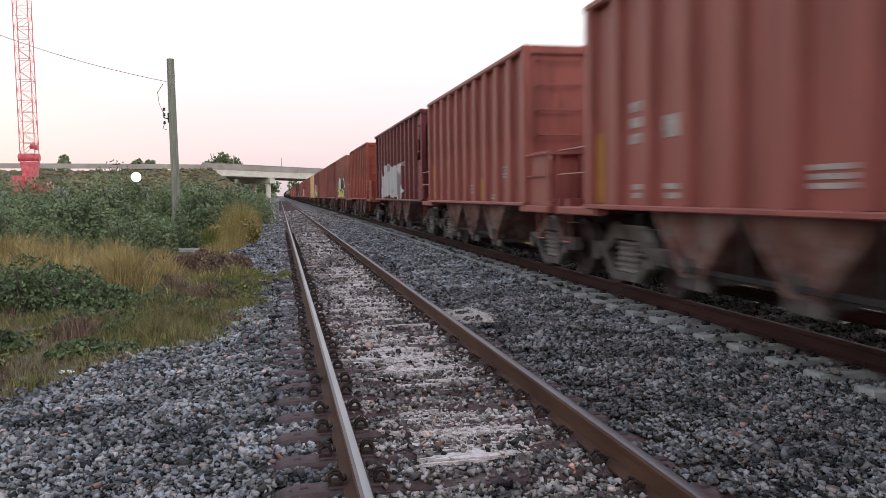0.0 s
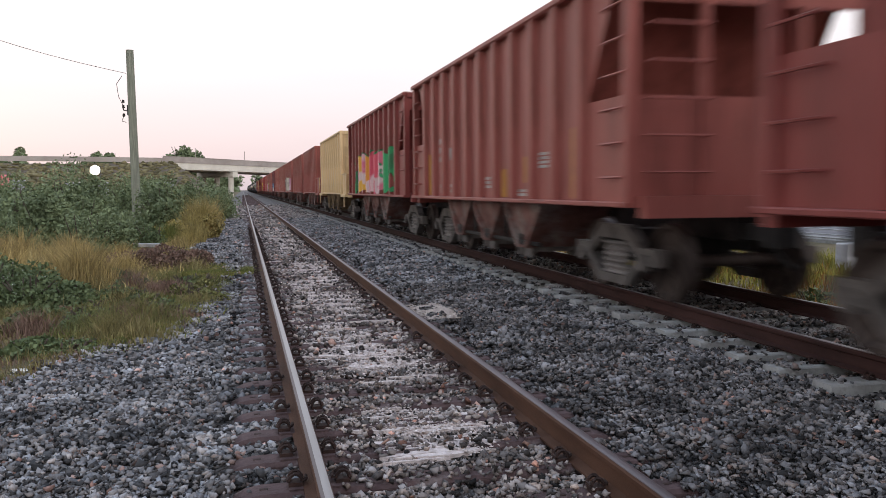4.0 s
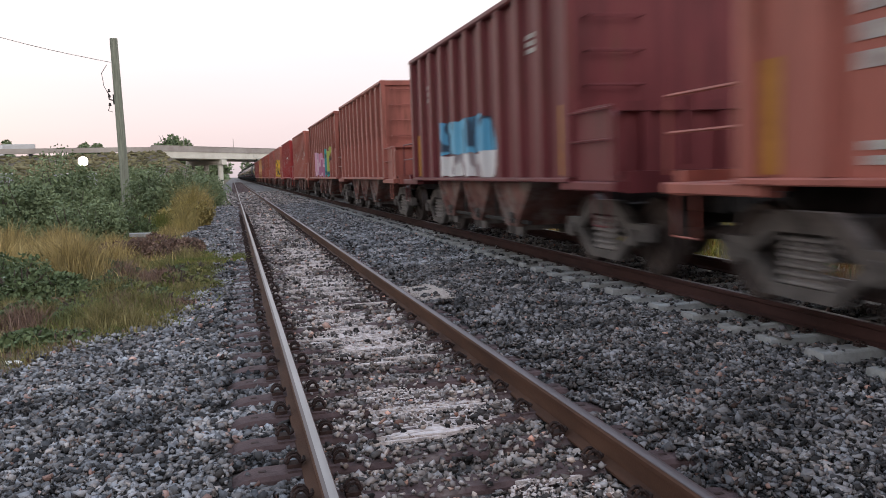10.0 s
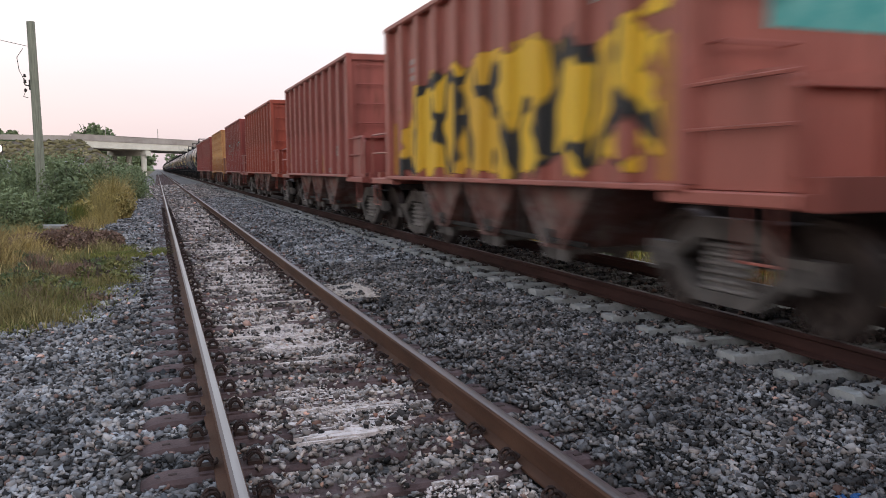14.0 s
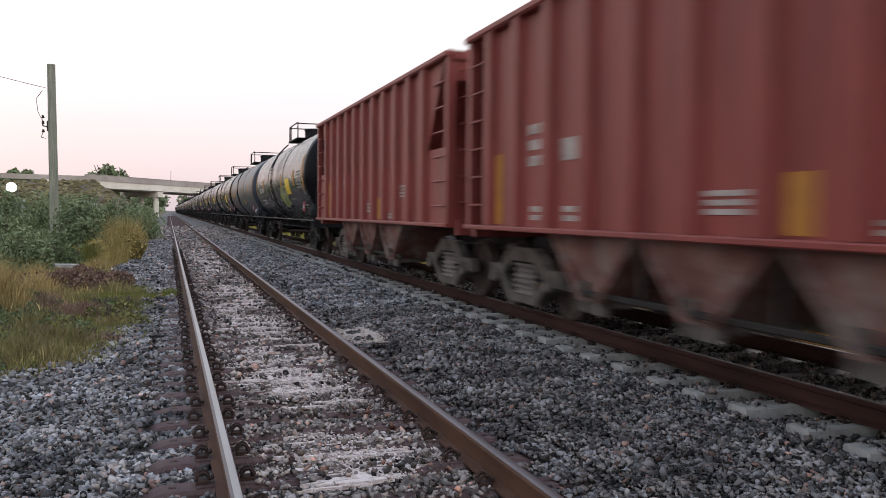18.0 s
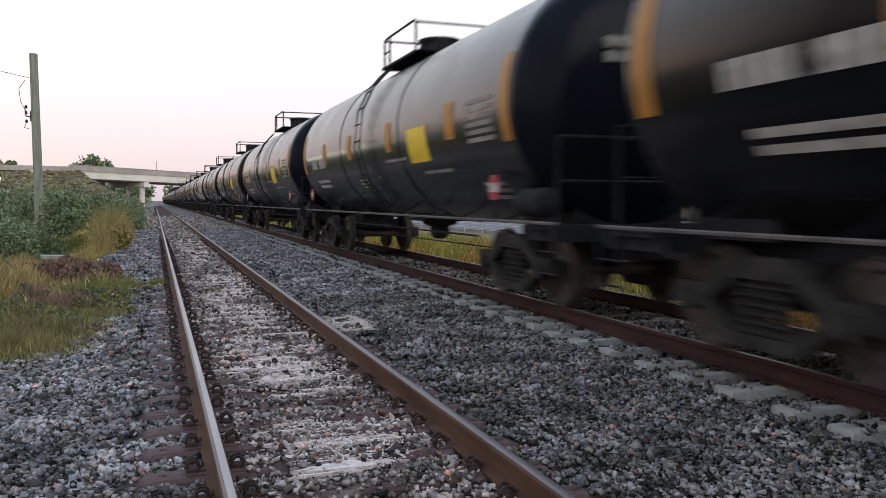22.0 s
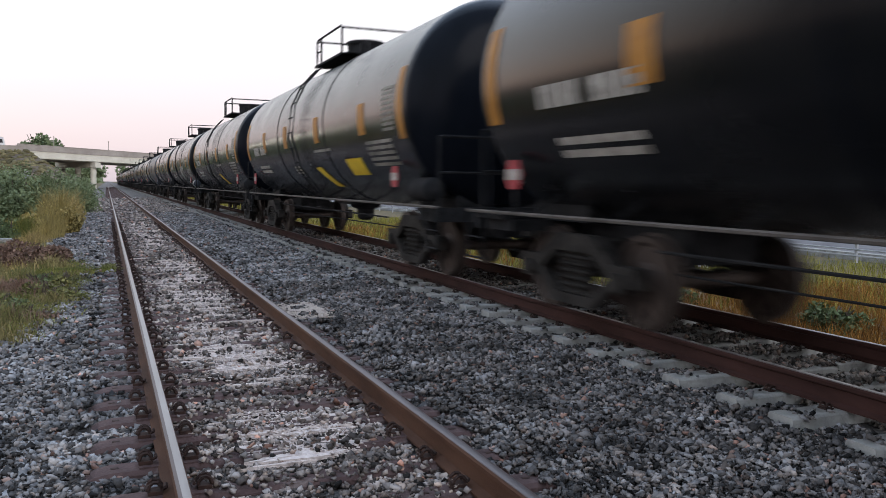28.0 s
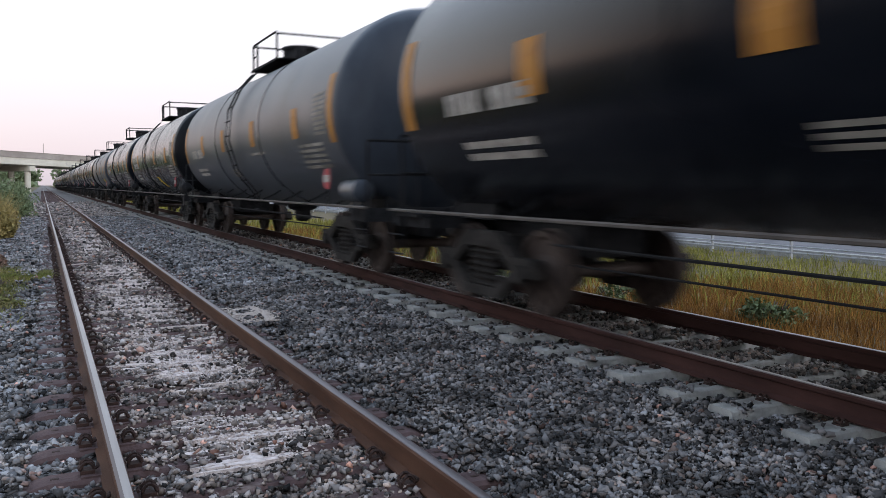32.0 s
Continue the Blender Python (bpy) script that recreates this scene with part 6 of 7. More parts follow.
grass("russet_grass", 5000, 7.4, 13.5, 12, 36, 0.38, 0.014, M_RUSSET, "russet stalks among the green grass", 0.4, 0.15, 0.6, False)
grass("lush_grass", 16000, 7.4, 15, 10, 45, 0.34, 0.014, M_LUSH, "yellow-green grass beyond the main line", 0.45, 0.1, 0.7, False)
grass("lush_grass", 6000, 7.4, 14, 45, 110, 0.45, 0.035, M_LUSH, "yellow-green grass beyond the main line", 0.7, 0.1, 0.6, False)
grass("green_grass", 13000, 10.5, 18, 2, 20, 0.30, 0.009, M_LUSH, "green grass strip beside the road", 0.4, 0.15, 0.6, False)
for i, (x, y, h, r) in enumerate(((8.2, 5.0, 0.45, 0.4), (9.0, 8.2, 0.5, 0.5), (8.4, 11.0, 0.4, 0.4), (10.2, 6.4, 0.6, 0.5), (9.4, 3.6, 0.5, 0.45), (8.0, 14.5, 0.4, 0.4))):
    bush(x, y, h, r, M_WEED, "green leafy weed in the russet grass", 1800, 0.04, 340 + i, "weed")


# ---- the pole and its wire ----
pole = thing("utility_pole", "weathered grey-green wooden utility pole leaning slightly", "utility pole", "", pose(-4.66, 36, -0.15, 0, -0.55, 0))
part("shaft", Build().tube((0, 0, 0), (0, 0, 7.5), 0.185, 16, 0.15).mesh("shaft", M_WOOD, True), pole)
part("bracket", Build().pipe([(-0.14, 0, 5.0), (-0.34, -0.05, 5.05), (-0.36, -0.05, 5.3)], 0.025, 6).box(-0.2, -0.12, -0.06, 0.06, 4.85, 5.25).mesh("bracket", M_CABLE), pole)
for dz in (4.78, 5.12, 5.34):
    part("insulator", Build().lathe([(0, 0.03), (0.02, 0.06), (0.05, 0.06), (0.07, 0.035), (0.09, 0.055), (0.13, 0.03)], 10, "z", (-0.33, -0.05, dz)).mesh("insulator", M_CABLE, True), pole)
part("drop_wire", Build().pipe([(-0.33, -0.05, 5.2), (-0.5, -0.1, 5.6), (-0.55, -0.1, 6.1), (-0.33, -0.05, 6.45)], 0.012, 5).pipe([(-0.33, -0.05, 4.8), (-0.42, 0, 4.6), (-0.25, 0, 4.55)], 0.012, 5).mesh("drop_wire", M_CABLE), pole)
wire = thing("overhead_wire", "thin black overhead wire sagging from the pole", "wire")
wp, wq = Vector((-4.9, 36, 6.4)), Vector((-12.5, 28, 8.2))
pts = [tuple(wp.lerp(wq, t / 12) - Vector((0, 0, 0.35 * math.sin(math.pi * t / 12)))) for t in range(13)]
part("cable", Build().hose(pts, 0.010, 5).mesh("cable", M_CABLE), wire)

slab = thing("concrete_slab", "pale concrete slab lying on two blocks in the weeds", "slab", "", pose(-3.1, 23.6, -0.22, 0, 2, 8))
part("slab_top", Build().bar(-0.5, 0.5, -0.25, 0.25, 0.26, 0.34, 0.015).mesh("slab_top", M_CONCRETE), slab)
for x in (-0.36, 0.2):
    part("block", Build().box(x, x + 0.16, -0.2, 0.2, 0, 0.26).mesh("block", M_CONCRETE), slab)


# ---- overpass ----
M_BR = pose(-2.7, 186, 7.02, 0, 1.0, 42)
bridge = thing("road_overpass", "pale concrete road overpass on round piers across the tracks", "bridge", "", M_BR, "structure")
U0, U1 = -16.0, 75.0
part("fascia", Build().box(U0, U1, -0.5, -0.2, -1.35, 0.0).mesh("fascia", M_GIRDER), bridge)
for v in (0.6, 3.6, 6.9, 10.2):
    ring = [(v - 0.35, -1.5), (v + 0.35, -1.5), (v + 0.35, -1.25), (v + 0.12, -1.1), (v + 0.12, -0.4), (v + 0.5, -0.2), (v + 0.5, -0.02), (v - 0.5, -0.02), (v - 0.5, -0.2), (v - 0.12, -0.4), (v - 0.12, -1.1), (v - 0.35, -1.25)]
    part("girder", Build().prism(ring, U0, U1, "x").mesh("girder", M_GIRDER), bridge)
part("deck", Build().box(U0, U1, -0.6, 11.1, 0.0, 0.25).mesh("deck", M_DECK), bridge)
for v in (-0.6, 10.8):
    part("parapet", Build().box(U0 - 2, U1, v, v + 0.3, 0.25, 1.15).box(U0 - 2, U1, v - 0.04, v + 0.34, 1.15, 1.25).mesh("parapet", M_DECK), bridge)
for u in (0.4, 40.0):
    cap = part("pier_cap", Build().bar(u - 0.7, u + 0.7, -0.8, 11.3, -2.6, -1.5, 0.05).mesh("pier_cap", M_GIRDER), bridge)
    for v in (0.6, 5.2, 9.9):
        part("pier_column", Build().tube((u, v, -7.6), (u, v, -2.6), 0.6, 18).mesh("pier_column", M_GIRDER, True), cap)
for u in (-10, 3.5, 26):
    part("post", Build().tube((u, -0.4, 1.2), (u, -0.4, 3.2), 0.07, 6).mesh("post", M_DECK), bridge)
bank = thing("embankment", "bare brown road embankment leading up to the overpass", "embankment", "", None, "structure")
b = Build()
ba = [(-14.2, 174.0), (-30, 168.0), (-75, 160.0), (-260, 150.0), (-660, 140.0)]
for i, (x, y) in enumerate(ba):
    up = 7.25 if i == 0 else 6.74
    b.v += [(x, y - 15, -0.2), (x, y, up), (x, y + 14, up), (x, y + 30, -0.2)]
    if i:
        n = 4 * (i - 1)
        b.f += [(n, n + 4, n + 5, n + 1), (n + 1, n + 5, n + 6, n + 2), (n + 2, n + 6, n + 7, n + 3)]
n = len(b.v)
b.v += [(-3.4, 166, -0.2), (-3.0, 200, -0.2)]
b.f += [(0, 1, n), (1, 2, n + 1, n), (2, 3, n + 1)]
part("slope", b.mesh("slope", M_EARTH), bank)
M_SCRUB = material("olive_brown_scrub", (0.11, 0.10, 0.05), (0.22, 0.19, 0.10), scale=0.2, rough=0.9, bump=0, island=0.4)
x = -4.5 - 66 * rng.random(3600) ** 1.3
t = rng.random(3600) ** 1.2
top = np.interp(x, [-75, -30, -14.2, -3.4], [160, 168, 174, 168])
rise = np.interp(x, [-30, -14.2, -3.4], [6.7, 7.2, -0.2])
tagged(part("scrub", scatter("scrub", x, top - 15 * (1 - t) * np.clip((-3.4 - x) / 10.8, 0.1, 1), -0.2 + (rise + 0.2) * t, rng.uniform(0.25, 0.75, 3600), M_SCRUB, 0.55), bank), "low olive scrub on the slope", kind="stuff")
b = Build()
for (x, y), (x2, y2) in zip(ba, ba[1:]):
    n = len(b.v)
    b.v += [(x, y, 7.2), (x, y + 0.3, 7.2), (x, y + 0.3, 8.15), (x, y, 8.15), (x2, y2, 7.2), (x2, y2 + 0.3, 7.2), (x2, y2 + 0.3, 8.15), (x2, y2, 8.15)]
    b.f += [(n, n + 4, n + 7, n + 3), (n + 3, n + 7, n + 6, n + 2), (n + 1, n + 2, n + 6, n + 5), (n, n + 3, n + 2, n + 1)]
part("road_barrier", b.mesh("road_barrier", M_DECK), bank)


# the road beyond the bridge's far end, on its own bank
far_bank = thing("embankment", "bare brown road embankment beyond the train", "embankment", "", M_BR, "structure")
part("slope", Build().prism([(-14, -7.2), (-0.7, 0.22), (11.2, 0.22), (26, -7.2)], U1 + 0.02, 640, "x").mesh("slope", M_EARTH), far_bank)
for v in (-0.6, 10.8):
    part("road_barrier", Build().box(U1 + 0.02, 640, v, v + 0.3, 0.22, 1.15).mesh("road_barrier", M_DECK), far_bank)


# ---- traffic on the overpass ----
M_CABIN = material("white_truck_paint", (0.62, 0.62, 0.62), (0.78, 0.78, 0.77), scale=1.2, rough=0.4, bump=0, dirt=(0.45, 0.43, 0.40), dirt_at=0.6)
M_TRAILER = material("pale_grey_trailer", (0.50, 0.50, 0.49), (0.64, 0.63, 0.61), scale=0.6, rough=0.6, bump=0.05, dirt=(0.36, 0.33, 0.31), dirt_at=0.56)
M_REDBAND = material("red_trailer_panel", (0.34, 0.05, 0.06), (0.46, 0.08, 0.09), scale=1.5, rough=0.5, bump=0)
M_GLASS = material("dark_cab_glass", (0.01, 0.012, 0.014), (0.02, 0.022, 0.025), scale=3, rough=0.1, bump=0, spec=0.5)
M_TYRE = material("black_tyre", (0.012, 0.012, 0.012), (0.03, 0.03, 0.03), scale=6, rough=0.9, bump=0.1)


def road_wheels(v, rows):
    me = Build().lathe([(-0.14, 0.18), (-0.14, 0.46), (-0.10, 0.5), (0.10, 0.5), (0.14, 0.46), (0.14, 0.18)], 18, "x").mesh("wheel", M_TYRE, True)
    for y in rows:
        for x in (-1.02, 1.02):
            part("wheel", me, v, "", pose(x, y, 0.5))


def cab(v, y, top=3.0):
    """A cab with raked screen; y is its front."""
    k = top / 3.0
    b = Build().prism([(y, 0.5), (y, 1.7 * k), (y - 0.25, 2.75 * k), (y - 0.5, 2.95 * k), (y - 2.0, top), (y - 2.0, 0.5)], -1.15, 1.15, "x")
    c = part("cab", b.mesh("cab", M_CABIN), v)
    part("windscreen", Build().prism([(y + 0.01, 1.72 * k), (y - 0.22, 2.62 * k), (y - 0.27, 2.62 * k), (y - 0.04, 1.72 * k)], -1.0, 1.0, "x").mesh("windscreen", M_GLASS), c)
    for x in (-1.16, 1.12):
        part("side_window", Build().prism([(y - 0.35, 1.8 * k), (y - 0.5, 2.5 * k), (y - 1.2, 2.5 * k), (y - 1.2, 1.8 * k)], x, x + 0.04, "x").mesh("side_window", M_GLASS), c)
    part("bumper", Build().bar(-1.15, 1.15, y - 0.1, y + 0.1, 0.35, 0.7, 0.05).mesh("bumper", M_BLACK), c)


def tipper_trailer_truck():
    """A tractor with an open-top bulk trailer: sloping ends, pale sides, a red lower band."""
    v = thing("semi_truck", "white tractor with a pale open-top trailer above a red band", "truck")
    cab(v, 9.6)
    part("chassis", Build().bar(-0.5, 0.5, -6.0, 9.0, 0.75, 1.0).mesh("chassis", M_BLACK), v)
    part("trailer_body", Build().prism([(-5.4, 1.75), (5.6, 1.75), (6.3, 3.5), (-5.8, 3.5)], -1.25, 1.25, "x").mesh("trailer_body", M_TRAILER), v)
    part("red_band", Build().prism([(-5.4, 1.05), (5.6, 1.05), (5.6, 1.74), (-5.4, 1.74)], -1.24, 1.24, "x").mesh("red_band", M_REDBAND), v, "red panel")
    part("top_rail", Build().bar(-1.3, -1.2, -5.85, 6.35, 3.51, 3.6, 0.02).bar(1.2, 1.3, -5.85, 6.35, 3.51, 3.6, 0.02).mesh("top_rail", M_ROOFG), v)
    road_wheels(v, (-4.6, -3.4, 5.2, 6.4, 8.6))
    return v


def box_truck(label, mat, length, high):
    v = thing("box_truck", label, "truck")
    front = length / 2 + 1.1
    cab(v, front, high - 0.1)
    part("chassis", Build().bar(-0.5, 0.5, -length / 2 - 0.9, front - 0.3, 0.7, 0.95).mesh("chassis", M_BLACK), v)
    part("cargo_box", Build().bar(-1.22, 1.22, -length / 2 - 1.0, length / 2 - 1.0, 0.96, high, 0.06).mesh("cargo_box", mat), v)
    part("rear_frame", Build().box(-1.25, 1.25, -length / 2 - 1.06, -length / 2 - 1.0, 0.9, high + 0.03).mesh("rear_frame", M_ROOFG), v)
    road_wheels(v, (-length / 2 - 0.2, front - 0.9))
    return v


# lane across the deck, place along it in metres at a given time, speed
TRAFFIC = [(tipper_trailer_truck(), 3.0, 11.8, 30.0, 20.5), (box_truck("pale grey box truck driving over the overpass", M_TRAILER, 5.4, 2.6), 8.0, 9.8, 7.5, -20.5), (box_truck("small white box van driving over the overpass", M_CABIN, 2.0, 2.4), 3.0, -1.4, 6.5, 20.7)]


def on_road(u, lane):
    """A place on the road over the bridge and along both banks."""
    if u >= U0:
        p = M_BR @ Vector((u, lane, 0.26))
        return p
    rest, pts = 0.88 * (U0 - u), [M_BR @ Vector((U0, lane, 0.26))] + [Vector((x, y + 1.5 + lane, 6.75)) for x, y in ba[1:]]
    for p, q in zip(pts, pts[1:]):
        d = (q - p).length
        if rest <= d:
            return p.lerp(q, rest / d)
        rest -= d
    return pts[-1]


def tree(x, y, h, r, mat, label, n=2600, size=0.3, seed=1):
    t = thing("tree", label, "tree", "", pose(x, y, -0.1))
    b = Build().tube((0, 0, 0), (0.1, 0, h * 0.5), 0.03 * h, 8, 0.018 * h)
    g = random.Random(seed)
    for i in range(6):
        a = g.uniform(0, 6.283)
        b.tube((0.1, 0, h * g.uniform(0.35, 0.5)), (r * 0.6 * math.cos(a), r * 0.6 * math.sin(a), h * g.uniform(0.6, 0.85)), 0.012 * h, 6, 0.004 * h)
    part("trunk", b.mesh("trunk", M_BARK), t)
    c = part("crown", leaves("crown", n, r * 1.1, r * 1.1, h * 0.62, size, mat, 11, seed), t)
    c.matrix_basis = pose(0, 0, h * 0.36)
    return t


for i, (x, y, h, r) in enumerate(((-15.4, 222, 14.8, 4.0), (-12.0, 224, 12.4, 3.4), (-18.4, 221, 12.6, 3.2), (-35.3, 222, 12.3, 3.4), (-32.6, 223, 11.6, 3.0), (-38.0, 222, 11.6, 3.0), (-54, 222, 11.4, 3.0), (-58.5, 224, 10.8, 2.8))):
    tree(x, y, h + 0.6, r * 1.08, M_LEAF, "dark tree rising behind the embankment", 6000, 0.46, 120 + i)
for i in range(16):
    x = (-9, -6.5, -14, 12, 17, 24, 30, -20, 40, -4.6, 21, 9, 50, -30, 35, 60)[i]
    tree(x, 330 + (i * 47) % 190, 9 + (i * 1.7) % 5, 5.5, M_LEAF, "distant dark tree beyond the overpass", 700, 0.7, 150 + i)
x = rng.uniform(-900, 900, 4500)
x = x[np.abs(x - 4) > 9]
y = 700 + rng.uniform(0, 160, len(x)) - np.abs(x) * 0.25
hgt = 3 + 8 * np.abs(np.sin(x * 0.031) * np.sin(x * 0.0137 + 1)) + rng.uniform(0, 3, len(x))
z = rng.uniform(0, 1, len(x)) * hgt
fw = new("far_woods", scatter("far_woods", x, y, z, rng.uniform(1.5, 4.0, len(x)), M_LEAF, 0.8))
tagged(fw, "dark line of distant trees on the horizon", "woods", kind="stuff")


# ---- building site beside the bank ----
crane = thing("lattice_crane", "red and white lattice boom crane behind the bushes", "crane", "", pose(-28.1, 100, -0.1))
b = Build()
H, W0 = 42.0, 0.78
for sx in (-1, 1):
    for sy in (-1, 1):
        b.tube((sx * W0, sy * W0, 5.6), (sx * W0 - 0.25, sy * W0, H), 0.05, 6)
for i in range(31):
    z0, z1 = 5.6 + i * 1.17, 5.6 + (i + 1) * 1.17
    o0, o1 = -0.25 * (z0 - 5.6) / 36, -0.25 * (z1 - 5.6) / 36
    for s in (-1, 1):
        k = 1 if i % 2 else -1
        b.tube((-k * W0 + o0, s * W0, z0), (k * W0 + o1, s * W0, z1), 0.028, 5)
        b.tube((s * W0 + o0, -k * W0, z0), (s * W0 + o1, k * W0, z1), 0.028, 5)
        b.tube((-W0 + o0, s * W0, z0), (W0 + o0, s * W0, z0), 0.026, 5)
part("boom", b.mesh("boom", M_CRANE), crane)
part("boom_foot", Build().prism([(-0.85, 5.8), (0.85, 5.8), (0.5, 3.0), (-0.5, 3.0)], -0.8, 0.8).mesh("boom_foot", M_CRANE), crane)
part("cab", Build().box(-1.6, -0.4, -1.6, 0.4, 2.2, 4.2).mesh("cab", M_CRANE), crane)
part("counterweight", Build().bar(-1.5, 1.5, 0.6, 3.6, 1.6, 3.6, 0.15).mesh("counterweight", M_CRANE), crane)
part("winch", Build().tube((-1.1, -0.2, 6.3), (1.1, -0.2, 6.3), 0.45, 12).tube((0.2, -0.3, 7.6), (1.0, -0.3, 7.4), 0.3, 10).mesh("winch", M_CRANE), crane)
for s in (-1, 1):
    part("crawler_track", Build().bar(s * 1.6 - 0.4, s * 1.6 + 0.4, -2.6, 2.6, 0.0, 1.1, 0.25).mesh("crawler_track", M_BLACK), crane)
mast = thing("floodlight_mast", "lit white floodlight on a site mast", "floodlight", "", pose(-20.0, 120, -0.1))
part("mast_pole", Build().tube((0, 0, 0), (0, 0, 4.5), 0.09, 8).mesh("mast_pole", M_STEEL), mast)
part("lamp_housing", Build().box(-0.7, 0.7, 0.1, 0.5, 3.95, 5.1).mesh("lamp_housing", M_STEEL), mast)
part("lamp_glass", Build().lathe([(-0.2, 0.02), (-0.16, 0.28), (-0.05, 0.52), (0.09, 0.62)], 18, "y", (0, 0, 4.5)).mesh("lamp_glass", M_LAMP, True), mast, "glowing lamp")
mound = thing("rubble_mound", "grey heap of broken concrete at the site edge", "rubble", "", pose(-19.5, 62, 0), "stuff")
x, y = rng.normal(0, 1.7, 900), rng.normal(0, 1.7, 900)
part("rubble", scatter("rubble", x, y, np.maximum(0, 1.9 - 0.55 * np.hypot(x, y)) * rng.random(900) ** 0.4, rng.uniform(0.12, 0.4, 900), M_CONCRETE), mound)
for i, (x, y, h) in enumerate(((-34, 128, 3.2), (-24.5, 140, 3.0), (-15, 150, 3.0))):
    shed = thing("site_container", "grey steel site container behind the bushes", "container", "", pose(x, y, -0.1))
    part("shell", Build().box(-3, 3, -1.2, 1.2, 0, h).mesh("shell", M_ROOFG), shed)
    part("roof", Build().box(-3.05, 3.05, -1.25, 1.25, h, h + 0.12).mesh("roof", M_WALLW), shed)

# ---- beyond the main line ----
road = thing("road", "pale grey road behind the grass strip", "road", "", None, "structure")
part("road_surface", Build().box(19.5, 33, -60, 400, -0.40, -0.30).mesh("road_surface", M_ROAD), road)
part("kerb", Build().box(19.2, 19.5, -60, 400, -0.45, -0.18).mesh("kerb", M_CONCRETE), road)
fence = thing("guard_fence", "low grey galvanised rail fence along the road", "fence", "", None)
for z in (-0.22, -0.05, 0.12):
    part("fence_rail", Build().bar(18.5, 18.54, -6, 120, z, z + 0.045, 0.01).mesh("fence_rail", M_FENCE), fence)
post = Build().box(18.54, 18.61, -0.035, 0.035, -0.42, 0.20).mesh("fence_post", M_FENCE)
for i in range(42):
    part("fence_post", post, fence, "", pose(0, -5 + 3.0 * i, 0))
wall_g = thing("boundary_wall", "long low white panel wall beyond the road", "wall", "", None, "structure")
pan = Build().bar(33.6, 33.8, 0.03, 3.97, -0.4, 0.45, 0.02).mesh("wall_panel", M_WALLW)
for i in range(30):
    part("wall_panel", pan, wall_g, "", pose(0, -8 + 4 * i, 0))
sign = thing("marker_box", "small white marker box in the grass", "marker", "", pose(13.8, 16.4, -0.40))
part("box_body", Build().bar(-0.35, 0.35, -0.2, 0.2, 0, 0.62, 0.03).mesh("box_body", M_WALLW), sign)
rag = thing("plastic_scrap", "crumpled blue plastic scrap on the ballast", "litter", "", pose(2.72, 2.78, 0.0))
b = Build()
gs = random.Random(3)
for i in range(9):
    for j in range(6):
        b.v.append((-0.08 + 0.02 * i + gs.uniform(-0.012, 0.012), -0.045 + 0.02 * j + gs.uniform(-0.012, 0.012), 0.005 + gs.uniform(0, 0.025)))
        if i and j:
            n = len(b.v) - 1
            b.f.append((n, n - 1, n - 7, n - 6))
part("scrap", b.mesh("scrap", M_BLUE), rag)
chip = thing("paper_scrap", "small pale scrap on the verge", "litter", "", pose(-2.4, 8.15, -0.09, 8, 5, 20))
part("scrap", Build().bar(-0.07, 0.07, -0.04, 0.04, 0, 0.012, 0.004).mesh("scrap", M_FLOWER), chip)
sand = thing("sand_patch", "pale sandy spill between the tracks", "spill", "", pose(2.05, 10.1, -0.02), "stuff")
x, y = np.clip(rng.normal(0, 0.15, 3400), -0.33, 0.33), np.clip(rng.normal(0, 0.32, 3400), -0.62, 0.62)
part("sand", chips("sand", x, y, 0.022 + 0.022 * np.exp(-(x / 0.2) ** 2 - (y / 0.4) ** 2) + rng.uniform(-0.004, 0.004, 3400), rng.uniform(0.009, 0.022, 3400), M_SAND, -0.4), sand)


# ---- ties, clips and the pale spill ----
def tie_mesh():
    """A pressed steel tie: a shallow trough whose ends curve down, a slot near each end."""
    b = Build()
    dips = ((-0.47, -0.075), (-0.445, -0.04), (-0.39, -0.014), (-0.31, 0.0), (1.815, 0.0), (1.895, -0.014), (1.95, -0.04), (1.975, -0.075))
    ring = ((-0.105, -0.12), (0.105, -0.12), (0.096, -0.022), (0.077, 0.0), (-0.077, 0.0), (-0.096, -0.022))
    k = len(ring)
    for x, d in dips:
        b.v += [(x, y, z + d) for y, z in ring]
    for i in range(len(dips) - 1):
        b.f += [(i * k + j, i * k + (j + 1) % k, (i + 1) * k + (j + 1) % k, (i + 1) * k + j) for j in range(k)]
    b.f += [tuple(range(k)), tuple(range(len(b.v) - 1, len(b.v) - k - 1, -1))]
    for x in (0.0, 1.505):
        b.box(x - 0.16, x + 0.16, -0.075, 0.075, 0.0, 0.012)
    n = len(b.f)
    # No holes cut: raised blocks in a dark colour give the slots' shade.
    for x in (-0.29, 1.795, 0.32, 1.19):
        b.box(x - 0.022, x + 0.022, -0.012, 0.012, -0.01, 0.0025)
    me = b.mesh("tie", M_TIE)
    me.materials.append(M_CLIP)
    for p in me.polygons[n:]:
        p.material_index = 1
    return me


def concrete_tie_mesh():
    """Deeper at the rail seats, with bevelled flanks."""
    b = Build()
    for x0, x1, z in ((3.97, 4.85, 0.065), (4.85, 5.69, 0.04), (5.69, 6.57, 0.065)):
        b.prism([(-0.14, -0.14), (0.14, -0.14), (0.11, z - 0.015), (0.095, z), (-0.095, z), (-0.11, z - 0.015)], x0, x1, "x")
    return b.mesh("tie", M_CONCRETE)


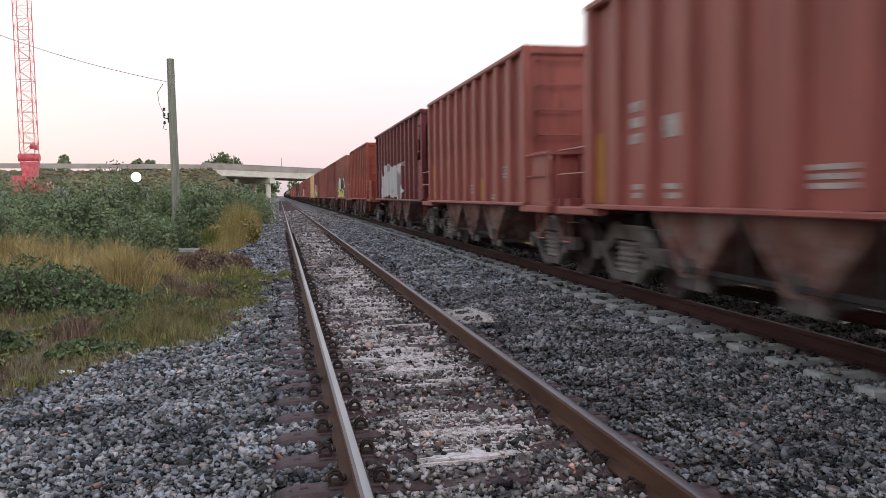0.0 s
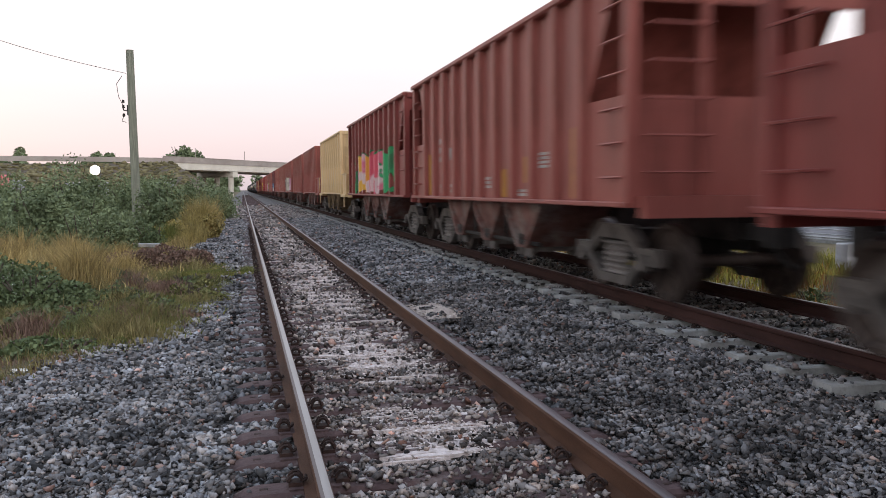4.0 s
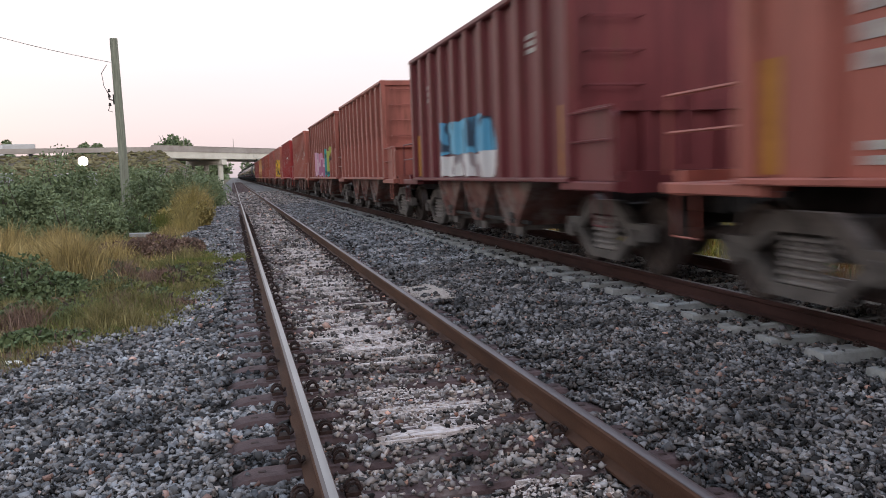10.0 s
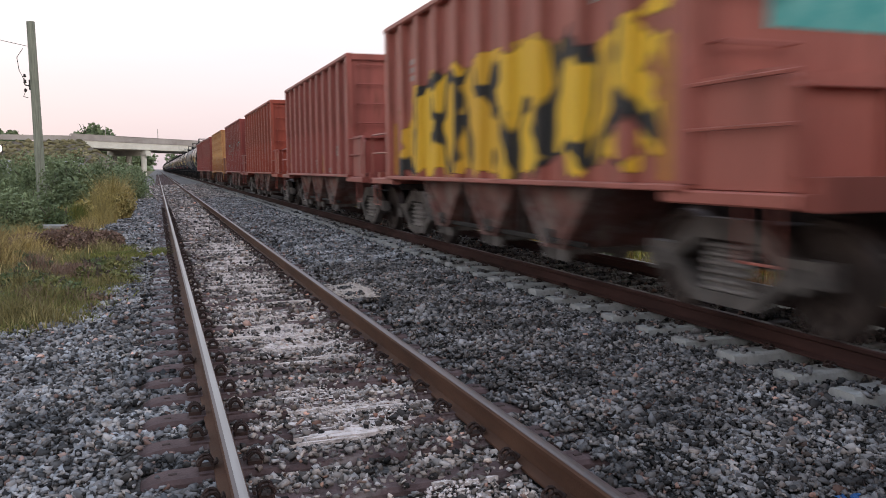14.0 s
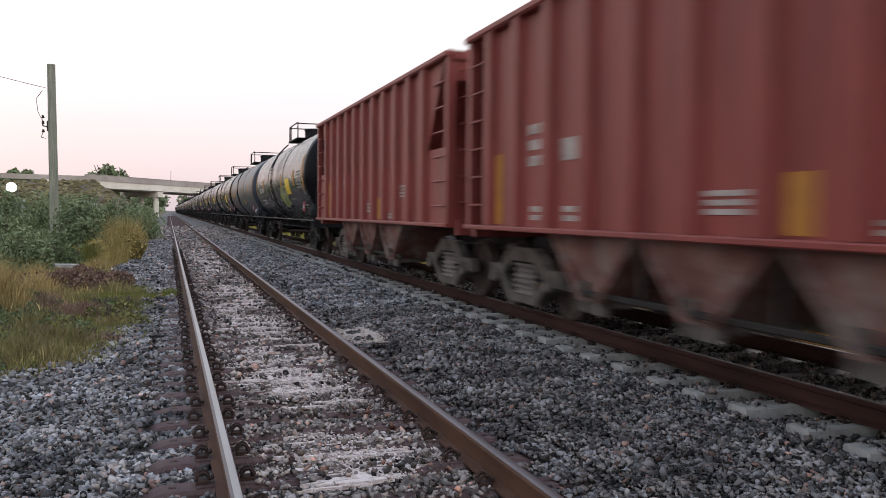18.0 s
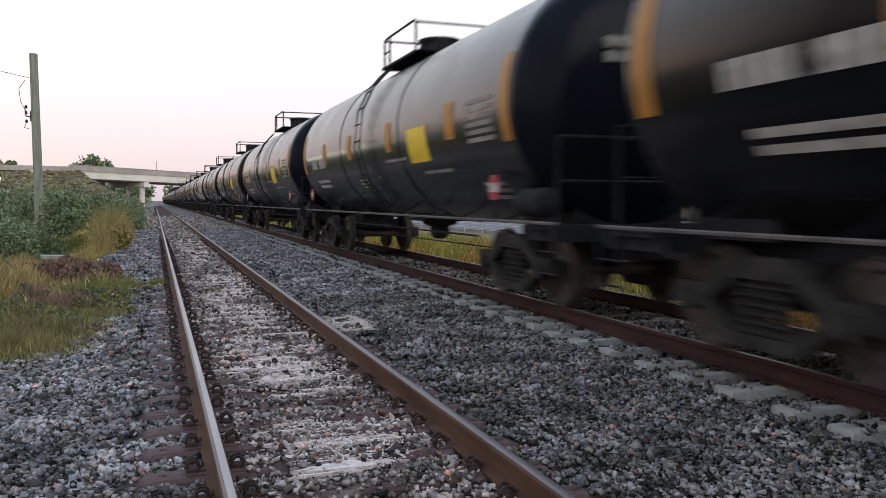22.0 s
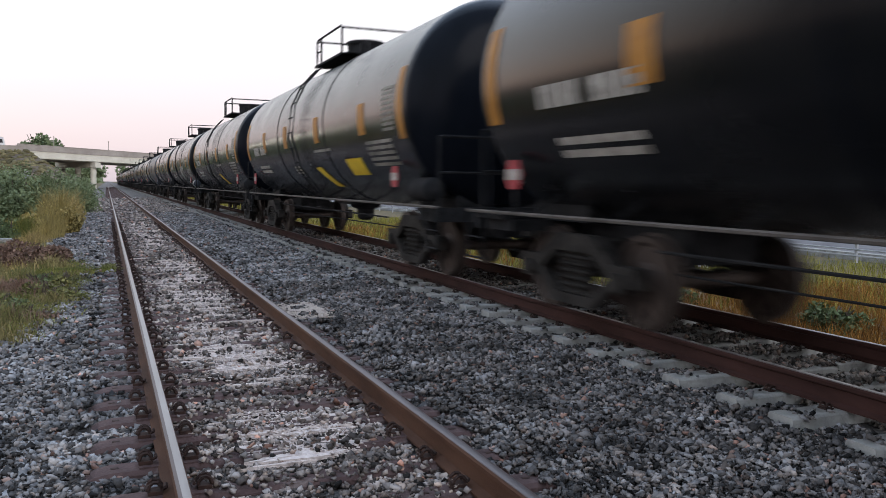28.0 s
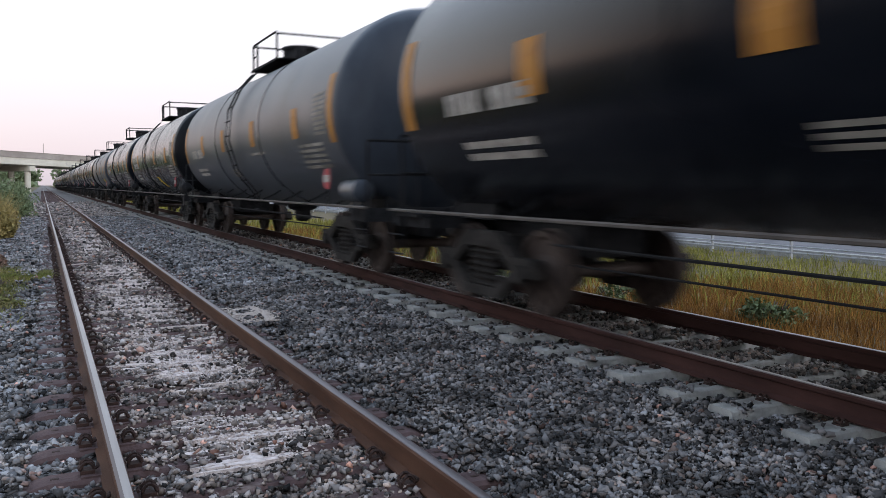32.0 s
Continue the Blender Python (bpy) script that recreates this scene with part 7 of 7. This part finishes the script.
TIE, CTIE, CLIP, CCLIP = tie_mesh(), concrete_tie_mesh(), clip_mesh(0.0), clip_mesh(0.055, 0.5)
for i in range(-20, 150):
    y = TIE_Y0 + TIE_STEP * i + random.uniform(-0.02, 0.02)
    t = part("tie", TIE, near_track, "", pose(random.uniform(-0.02, 0.02), y, random.uniform(-0.012, 0.006), 0, 0, random.uniform(-0.8, 0.8)))
    if i < 60:
        for x, s in ((-0.125, 180), (0.125, 0), (1.38, 180), (1.63, 0)):
            part("clip", CLIP, t, "", pose(x, 0, 0.012, 0, 0, s))
for i in range(-16, 130):
    y = CON_Y0 + CON_STEP * i + random.uniform(-0.02, 0.02)
    t = part("tie", CTIE, far_track, "", pose(random.uniform(-0.03, 0.03), y, random.uniform(-0.015, 0.01), 0, 0, random.uniform(-0.8, 0.8)))
    if i < 40:
        for x, s in ((4.39, 180), (4.64, 0), (5.895, 180), (6.145, 0)):
            part("clip", CCLIP, t, "", pose(x, 0, 0, 0, 0, s))
far_t, far_c = Build(), Build()
for i in range(150, 500):
    y = TIE_Y0 + TIE_STEP * i
    far_t.box(-0.5, 2.0, y - 0.1, y + 0.1, -0.1, 0.0)
for i in range(130, 420):
    y = CON_Y0 + CON_STEP * i
    far_c.box(4.0, 6.55, y - 0.12, y + 0.12, -0.1, 0.05)
tagged(part("distant_ties", far_t.mesh("distant_ties", M_TIE), near_track), kind="stuff")
tagged(part("distant_ties", far_c.mesh("distant_ties", M_CONCRETE), far_track), kind="stuff")

n = 40000
x, y = rng.normal(0.84, 0.20, n), rng.uniform(-4, 34, n)
hold = np.array([noise.noise(Vector((a * 1.2, b * 0.9, 3.1))) + 0.5 * noise.noise(Vector((a * 5, b * 3.2, 9.7))) for a, b in zip(x, y)])
keep = (hold > -0.02 + 0.25 * np.abs(x - 0.75)) & (np.abs(x - 0.75) < 0.62)
x, y = x[keep], y[keep]
tn, _ = on_tie(x, y)
z = np.where(tn, 0.004, -0.012 + rng.uniform(0, 0.03, len(x)))
sp = new("spilled_grit", chips("spilled_grit", x, y, z, rng.uniform(0.005, 0.012, len(x)), M_SPILL, 0.2))
tagged(sp, "pale grit spilled between the rails", "grit", kind="stuff")

b = Build()
g = random.Random(5)
for i in range(3000):
    x, y = g.gauss(0.84, 0.2), g.uniform(2.6, 34)
    if noise.noise(Vector((x * 1.2, y * 0.9, 3.1))) < 0.0 or abs(x - 0.75) > 0.5:
        continue
    y = TIE_Y0 + TIE_STEP * round((y - TIE_Y0) / TIE_STEP) + g.gauss(0.0, 0.09)
    k, rx, ry, ring = 13, g.uniform(0.05, 0.26), g.uniform(0.010, 0.04), []
    for j in range(k):
        q = g.uniform(0.3, 1.2)
        ring.append((x + rx * q * math.cos(2 * math.pi * j / k), y + ry * q * math.sin(2 * math.pi * j / k)))
    b.prism(ring, -0.02, g.uniform(0.001, 0.006), "z")
tagged(new("spilled_crust", b.mesh("spilled_crust", M_SPILL)), "thin pale crust of spilled grit on the ties", "grit", kind="stuff")


# ---- movement ----
def motions():
    """The train runs past at one pace; wheels turn while their car is near."""
    centre, turn = 5.2675, math.degrees(SPEED / 0.46)
    for car, s in MOVERS:
        walk(car, [(t, pose(centre, s - SPEED * t, RAIL)) for t in (0.0, 8.0, 16.0, 24.0, 32.0)])
    for v, lane, u, at, pace in TRAFFIC:
        rows = []
        for i in range(65):
            here, ahead = on_road(u + pace * (i / 2 - at), lane), on_road(u + pace * (i / 2 - at) + math.copysign(4.0, pace), lane)
            d = ahead - here
            rows.append((i / 2, pose(*here, 0, 0, math.degrees(math.atan2(-d.x, d.y)))))
        walk(v, rows)
    places = {car: s for car, s in MOVERS}
    for w, car, y in WHEELS:
        t0, t1 = max((places[car] - 34) / SPEED, 0.0), min((places[car] + 9) / SPEED, 32.0)
        if t1 - t0 < 0.2:
            continue
        first, last = math.ceil(t0 * FPS), math.floor(t1 * FPS)
        rows = [(k / FPS, pose(0, y, 0.46, turn * (k - first) / FPS)) for k in range(first, last + 1)]
        if first > 0:
            rows.insert(0, (0.0, pose(0, y, 0.46)))
        if last < 32 * FPS:
            rows.append((32.0, rows[-1][1]))
        walk(w, rows)


motions()
